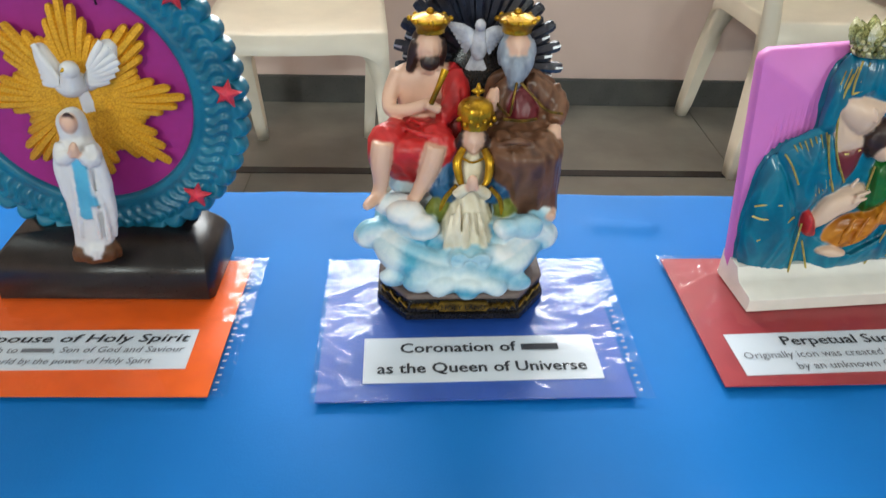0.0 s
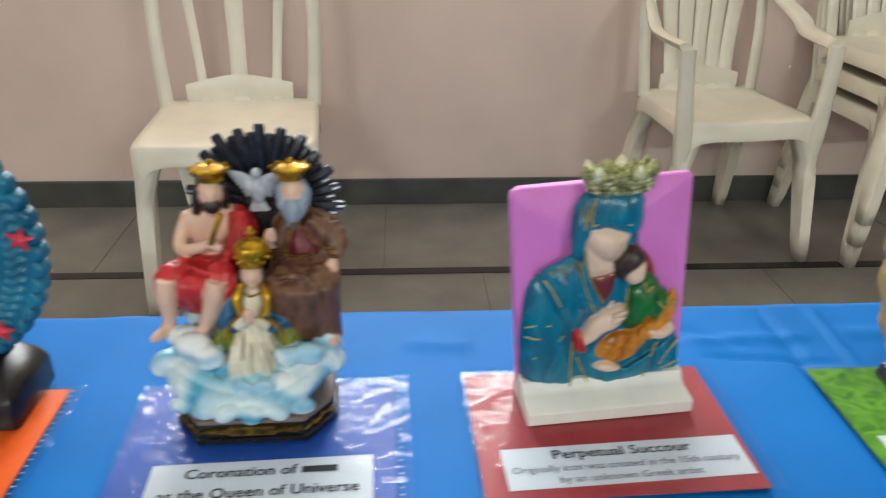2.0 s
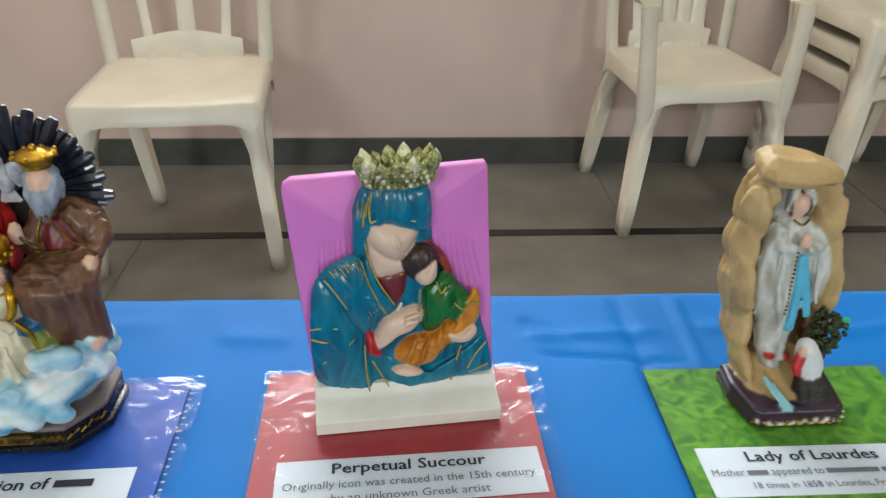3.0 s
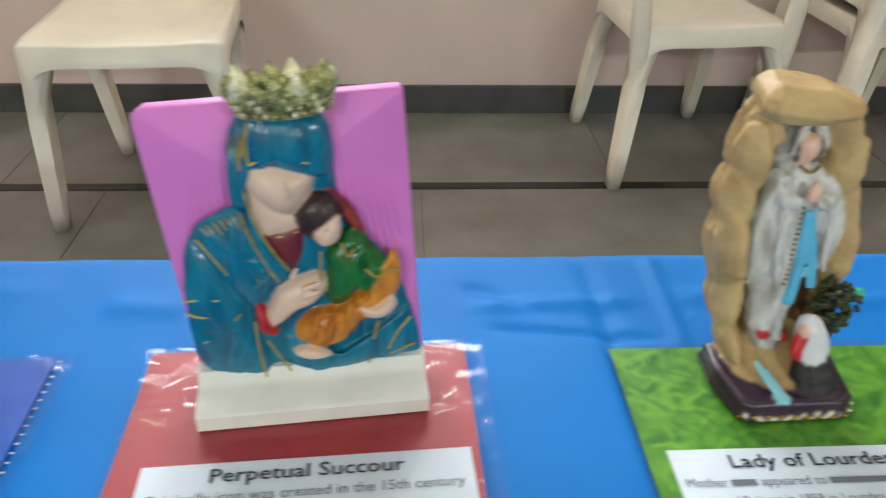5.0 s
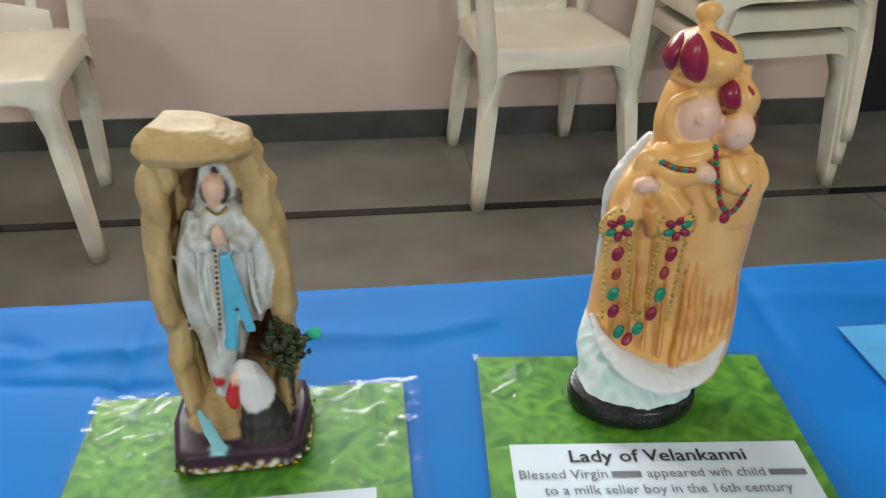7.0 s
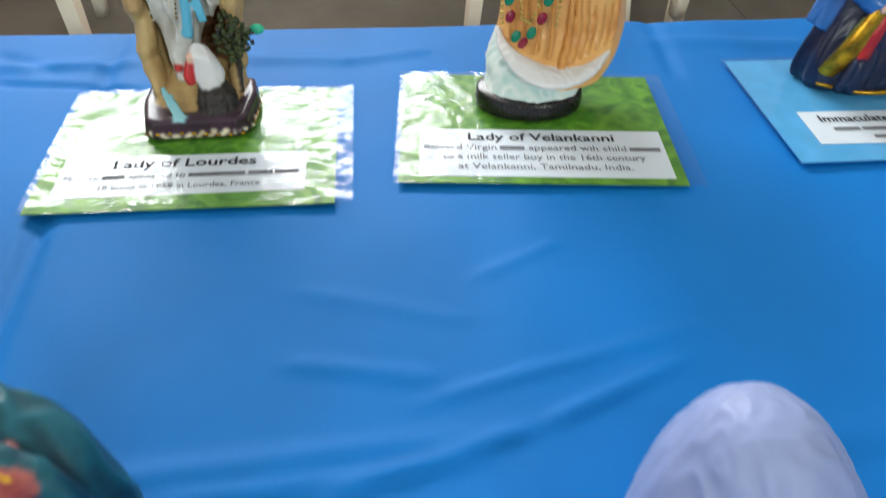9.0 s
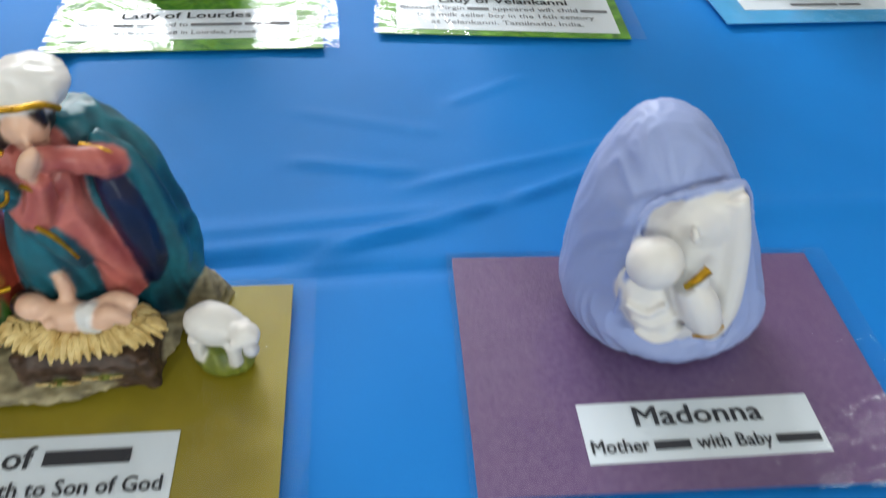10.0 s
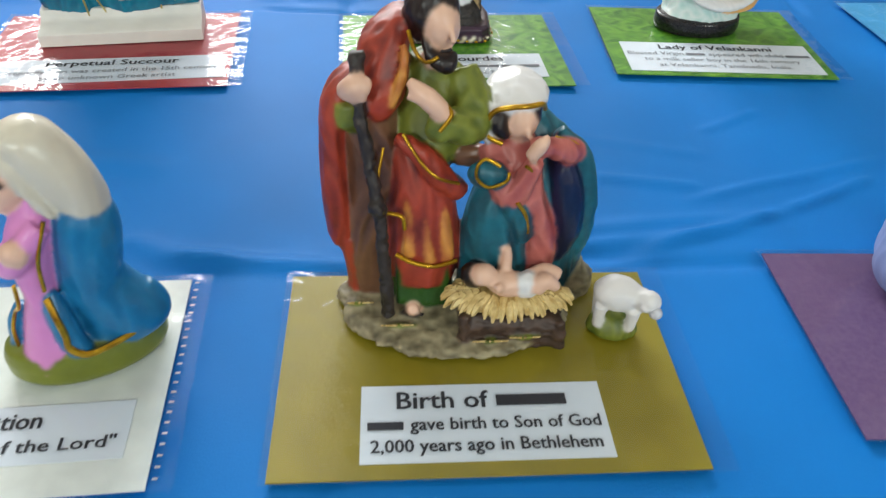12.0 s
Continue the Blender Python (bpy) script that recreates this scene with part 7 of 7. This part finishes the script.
    s.tube("gold", [(22.5, -24, 75.4), (27.4, -23, 67.3), (29.9, -20, 55.1)], 1.0, n=7)
    x, y, z = (23.9, -2.5, 105.7)
    s.ball("hair_black", (x - 2, y + 2, z + 1), (10.5, 9, 10))
    s.tube("hair_black", [(14.0, -7.1, 110.2), (13.8, -10.1, 105.2), (17.3, -11.1, 99.9)], [3, 3.4, 1.8])
    s.tube("hair_black", [(29.6, -7.6, 113.4), (30.4, -6.7, 106.2)], [2.6, 2])
    s.ball("skin", (x, y - 3, z - 1), (7.4, 7, 9), turn=(20, 8, 0))
    s.tube("skin", [(x + 2, y - 10, z + 1), (x + 2.4, y - 11.4, z - 4)], [0.9, 1.7], n=7)
    s.tube("skin", [(x - 1, y, z - 7), (x - 2, y + 2, z - 14)], [4.4, 5.5])
    s.loft("white", [(15.6, 8.3, 97.9, 6.6, 9), (19.1, 8.3, 104.6, 11.2, 13), (22.3, 7.2, 111.0, 14.2, 16.5), (23.2, 7.1, 115.4, 13.2, 16.6), (22.5, 8.6, 119.2, 8.6, 10.5), (21.9, 9.5, 121.2, 2.0, 4)], folds=0.008, count=6)
    s.tube("white", [(12.1, -2.6, 112.0), (9.0, -5, 103.8), (12.7, -7.1, 97.4)], [5, 5.5, 4])
    s.tube("gold", [(15.5, -11.0, 97.5), (9.5, -10.2, 100.5), (8.0, -9.4, 106.0), (11.0, -9.8, 112.4), (17.5, -11.4, 115.2), (25.5, -11.0, 115.6), (32.0, -6.2, 114.0), (34.6, -1.0, 109.0)], 1.2, n=7)
    # manger with straw and child
    s.block("manger", [(-1.3, 20.3), (49.6, 15.0), (51.6, -5.6), (1.2, -0.4)], -38, -12)
    for i in range(4):
        q = (i + 0.4) / 4
        a, b = Vector((-1.7, -38.5, 16.9)).lerp(Vector((1.1, -38.5, 0.3)), q), Vector((48.4, -38.5, 12.1)).lerp(Vector((51.4, -38.5, -5.0)), q)
        s.tube("manger", [a, b], [2.4, 2.4], n=6, k=3)
    s.tube("manger", [(0.4, -39, 21.0), (2.2, -39, 0.9)], [3.2, 3.4], n=6)
    s.tube("manger", [(46.9, -39, 15.1), (49.5, -39, -4.8)], [3.2, 3.4], n=6)
    random.seed(9)
    cx, cy, cz = (23.0, -27, 22.0)
    s.ball("straw", (cx, cy + 1, cz - 2), (29, 11.5, 5.5))
    for i in range(230):
        a = random.uniform(0, 2 * math.pi)
        r = random.uniform(0.6, 1.0)
        p = Vector((cx + 28 * r * math.cos(a), cy + 1 + 11.5 * r * math.sin(a), cz + 4.0 - 4 * r))
        d = Vector((math.cos(a) * 6, math.sin(a) * 6, random.uniform(-6.5, -1.5)))
        s.tube("straw", [p - d * 0.4, p + d * 0.35 + Vector((0, 0, 1.4)), p + d * 0.8], [1.5, 1.7, 0.6], n=5, k=2)
    s.ball("hair_black", (6.5, -24, 33.1), (7.2, 6.4, 6.6), rough=0.1)
    s.ball("skin", (10.2, -28, 36.8), (6.4, 5.6, 5.6))
    s.tube("skin", [(13.3, -28, 34.1), (20.1, -28, 30.8), (28.8, -28, 30.2)], [4.4, 6.6, 6])
    s.ball("white", (30.5, -29, 31.0), (7, 6.6, 7.2))
    s.tube("skin", [(33.8, -26, 32.3), (40.2, -25, 35.7), (47.7, -26, 34.0)], [4.6, 4.2, 2.6])
    s.tube("skin", [(34.7, -32, 30.4), (38.6, -32, 36.1), (45.2, -32, 30.7)], [4.6, 4, 2.6])
    s.tube("skin", [(20.4, -25, 32.9), (21.6, -22, 40.4), (21.0, -22, 48.0)], [3, 2.8, 2.2])
    s.tube("skin", [(16.1, -33, 34.4), (17.6, -36, 32.8)], [2.8, 2.2])
    for cx, cy in ((14, -42), (-30, -30), (-50, -14), (30, -40)):
        for i in range(16):
            a = random.uniform(0.2, 2.9)
            s.tube("straw" if i % 2 else "moss", [(cx, cy, 6), (cx + 9 * math.cos(a), cy - 4 * abs(math.sin(a)), 6 + 4 * math.sin(a))], [0.9, 0.5], n=4, k=2)
    s.put("painted_statue", pose(0.5840, 0.2430, CARD_TOP, 0, 0, -2), "painted resin nativity group with manger on a stony base", "statue", group="statues", voxel=1.0)
    s = Sculpt()
    s.shape_frame((0.92, 0.92, 0.86))
    s.loft("moss", [(0, 0, 0, 13, 9), (0, 0, 4, 14, 10), (0, 0, 9, 11, 8), (0, 0, 13, 7, 5)])
    s.ball("bisque", (-1, 0, 29), (14, 10, 10.5), turn=(0, 12, 0), rough=0.1)
    s.ball("bisque", (14, -5, 30), (7, 6.4, 6.8), rough=0.12)
    s.ball("dove_grey", (18, -10, 27), (3.6, 3.6, 3.4))
    for sy in (-1, 1):
        s.ball("bisque", (12, -5 + sy * 7, 31), (3, 2, 2))
    for x, y in ((-9, -5), (8, -6), (-9, 5), (8, 5)):
        s.tube("bisque", [(x, y, 24), (x, y, 8)], [4, 2.8])
    s.put("sheep_figurine", pose(0.6600, 0.2100, CARD_TOP, 0, 0, -14), "small white sheep figurine on a mossy green base", "figurine", voxel=0.8)


nativity_group()


def lavender_statue():
    s = Sculpt()
    s.shape_frame((0.98, 1.0, 1.0), (1, 0, 0), (-0.16, 0.02))
    n, rows = 64, spline([(0, 33, 28, 0, 0), (3, 42, 34, 0, 0), (16, 47, 37, 0, 0), (36, 44, 35, -1, 1), (60, 38, 31, -2, 2), (80, 30, 26, -3, 3), (96, 20, 19, -3, 4), (105, 11, 11, -3, 4), (108, 1, 1, -3, 4)], 6)
    rings = []
    for z, rx, ry, x, y in rows:
        ring = []
        for j in range(n):
            a = 2 * math.pi * j / n
            d = math.atan2(math.sin(a + math.pi / 2 - 0.12), math.cos(a + math.pi / 2 - 0.12))
            lip = math.exp(-((abs(d) - 0.82) / 0.16) ** 2) * (1 if 14 < z < 80 else 0.2)
            hollow = math.exp(-(d / (0.68 - 0.0016 * abs(z - 40))) ** 8) * max(0, min(1, (z - 9) / 9, (84 - z) / 5))
            q = 1 + 0.03 * lip - 0.17 * hollow + 0.012 * math.sin(7 * a + 0.06 * z) + (0.05 * math.exp(-((d - 1.0) / 0.2) ** 2) if z < 30 else 0)
            ring.append((x + rx * q * math.cos(a), y + ry * q * math.sin(a), z))
        rings.append(ring)
    s.rings("lavender", rings)
    # draped hood edge
    s.shape_frame()
    s.tube("lavender", [(-32.4, -31, 32.6), (-32.4, -31, 47.2), (-32.0, -30, 61.6), (-32.8, -28, 71.9), (-30.9, -25, 82.9), (-23.2, -23, 88.5), (-9.9, -21, 91.9), (5.4, -17, 92.3)], [0.8, 1.0, 1.1, 1.2, 1.6, 1.9, 1.9, 1.6])
    s.tube("lavender", [(5.4, -17, 92.3), (10.9, -17, 84.7), (13.9, -19, 72.9), (17.6, -23, 49.6), (21.3, -28, 23.0), (17.8, -31, 11.9)], [1.6, 1.4, 1.3, 1.3, 1.2, 0.8])
    # white face, child and hands inside the hood
    s.loft("bisque", [(-3.0, -21, 13, 14.0, 8), (-4.6, -24, 25.4, 20.5, 11), (-6.0, -22, 44.7, 21.6, 12), (-7.0, -19, 66.1, 19.4, 12), (-7.9, -16, 80.1, 16.8, 10), (-7.7, -14, 87.8, 9.7, 6)])
    s.ball("bisque", (-7.5, -20, 73.4), (16.5, 10.5, 18), turn=(8, 12, 0))
    s.tube("bisque", [(-14.2, -31, 82.5), (-12.9, -33, 78.7), (-11.1, -32.5, 75.6)], [1.0, 2.0, 1.8], n=8)
    s.tube("bisque", [(1.1, -23, 90.5), (7.5, -26, 68.6), (12.4, -30, 38.9), (9.7, -33, 23.4)], [5, 6, 6, 5])
    s.ball("bisque", (-26.0, -36, 68.2), (11, 10, 11))
    s.ball("bisque", (-16.7, -38, 65.1), (2.2, 2.4, 2.4))
    s.pillow("bisque", [(-34.4, 52.9), (-25.9, 58.8), (-14.4, 54.9), (-6.6, 43.1), (0.2, 26.7), (-4.9, 14.0), (-18.6, 20.3), (-30.9, 36.7)], -28, 13, folds=0.4, count=5)
    for a, b, c in (((-32.6, -37, 46.4), (-24.5, -41, 44.2), (-18.1, -41, 49.9)), ((-28.8, -37, 38.2), (-20.0, -42, 38.2), (-10.7, -41, 44.0)), ((-25.1, -37, 29.5), (-15.5, -42, 28.9), (-5.1, -40, 36.0))):
        s.tube("bisque", [a, b, c], [1.2, 2.0, 1.2], n=8)
    s.tube("bisque", [(-10.9, -38, 58.9), (-5.1, -41, 50.1), (0.1, -41, 40.5), (6.7, -39, 32.9)], [6.5, 8, 7, 5])
    s.tube("bisque", [(-12.7, -41, 62.8), (-10.0, -41, 65.3), (-5.7, -40, 62.0)], [2.2, 2.6, 2])
    s.tube("gold", [(-14.9, -44, 64.1), (-13.2, -45, 68.1), (-8.9, -43, 72.4)], [1.5, 1.7, 2.0], n=8)
    s.tube("gold", [(-5.7, -47, 38.6), (1.6, -47, 38.7), (6.6, -44, 41.4)], [0.7, 0.8, 0.7], n=6)
    s.put("painted_statue", pose(0.8560, 0.2220, CARD_TOP, 0, 0, -6), "smooth lavender porcelain statue of a hooded figure with child", "statue", group="statues", voxel=1.0, fold=0.8)


lavender_statue()


def kneeling_statue():
    s = Sculpt()
    # mossy ground, longer towards the back of the figure
    turn = Euler((0, 0, radians(20))).to_matrix()
    o = [turn @ Vector((35 * math.cos(2 * math.pi * k / 36), 21 * math.sin(2 * math.pi * k / 36), 0)) for k in range(36)]
    s.rings("olive_ground", [[(p.x * q, p.y * q, h) for p in o] for q, h in ((0.93, 0), (1.0, 4), (1.0, 12), (0.95, 17), (0.8, 19))])
    s.shape_frame((1, 1, 1.2), (2, 0, -2), (0.19, 0))
    # cloak: wide at the knees and heels, drawn in at the waist, full over the back
    s.loft("sky_cloak", [(6, 4, 14, 25, 16), (7, 4, 20, 25, 17), (6, 3, 28, 20, 16), (0, 1, 40, 14, 15), (0, 0, 52, 13.5, 14), (0, 0, 63, 13.5, 14), (-1, 0, 71, 11.5, 13), (-4, 0, 78, 6, 9)], folds=0.008, count=5)
    s.loft("sky_cloak", [(22, 8, 14, 10, 9), (22, 8, 22, 9, 8), (18, 7, 31, 6, 6)])
    s.tube("sky_cloak", [(-28, -6, 34), (-30, -8, 25), (-29, -8, 13)], [3, 4.6, 4.4])
    s.tube("sky_cloak", [(-13, -14, 44), (-9, -17, 34), (-4, -18, 22), (2, -17, 17)], [3, 5, 5.4, 3])
    # dress
    s.loft("pink_dress", [(-15, -13, 9, 12, 10), (-16, -12, 18, 10.5, 10), (-18, -10, 30, 7.5, 9), (-18, -9, 42, 6.5, 9), (-20, -8, 54, 8, 10), (-20, -7, 66, 9, 10), (-18, -4, 75, 8, 9), (-16, -2, 82, 6, 7)], folds=0.012, count=7)
    s.tube("pink_dress", [(-14, -12, 72), (-21, -17, 63), (-26, -16, 58), (-27, -16, 66)], [5, 6, 5, 4])
    s.tube("skin", [(-18, -19, 63), (-22, -20, 66), (-26, -19, 66)], [4, 4.6, 3.4])
    # head under a long veil that falls down the back
    s.ball("skin", (-25, -4, 86), (9.5, 10, 12.5), turn=(0, 22, 0))
    s.ball("skin", (-27, -4, 78.5), (6, 6.5, 5.5))
    s.tube("skin", [(-34, -4, 88), (-36.6, -4, 84), (-34.6, -4, 81.5)], [1.0, 2.2, 1.6], n=8)
    s.tube("skin", [(-23, -3, 80), (-19, -3, 70)], [6, 7])
    s.tube("hair", [(-33.5, -8, 95), (-30, -11.5, 93), (-24, -13.5, 88)], [1.2, 1.6, 1.0], n=7)
    s.loft("veil_cream", [(3, 2, 66, 6, 10), (0, 1, 74, 9.5, 12), (-5, 0, 82, 11.5, 12.5), (-11, 0, 90, 13, 12.5), (-17, 0, 97, 13, 12), (-20, 0, 102, 10.5, 10), (-20, 0, 105.5, 4, 4)], folds=0.008, count=5)
    s.tube("veil_cream", [(-31.5, 0, 98.5), (-28, -8, 96.5), (-21, -11.5, 90.5), (-14, -12, 81), (-8, -11.5, 74)], [2, 2.2, 2.2, 2, 1.4])
    # gilt borders
    s.tube("gold", [(-11, -14.5, 75), (-13, -17.5, 66), (-14, -18, 58), (-13.5, -17, 47)], 0.9, n=7)
    s.tube("gold", [(-13, -18, 44), (-8.5, -22, 37), (-5.5, -23.5, 30), (-4.5, -23.5, 24), (2, -21.5, 18.5), (11, -15.5, 18), (20, -8.5, 19), (27, -1.5, 21)], 1.5, n=7)
    s.tube("gold", [(-25, -17, 50), (-24.5, -17, 40), (-28, -13, 35), (-30, -13.5, 26), (-29, -13, 16)], 0.9, n=7)
    s.put("painted_statue", pose(0.4095, 0.2140, CARD_TOP, 0, 0, 0), "kneeling statue in blue cloak and cream veil on green base", "statue", group="statues", voxel=1.0, fold=0.25)


kneeling_statue()
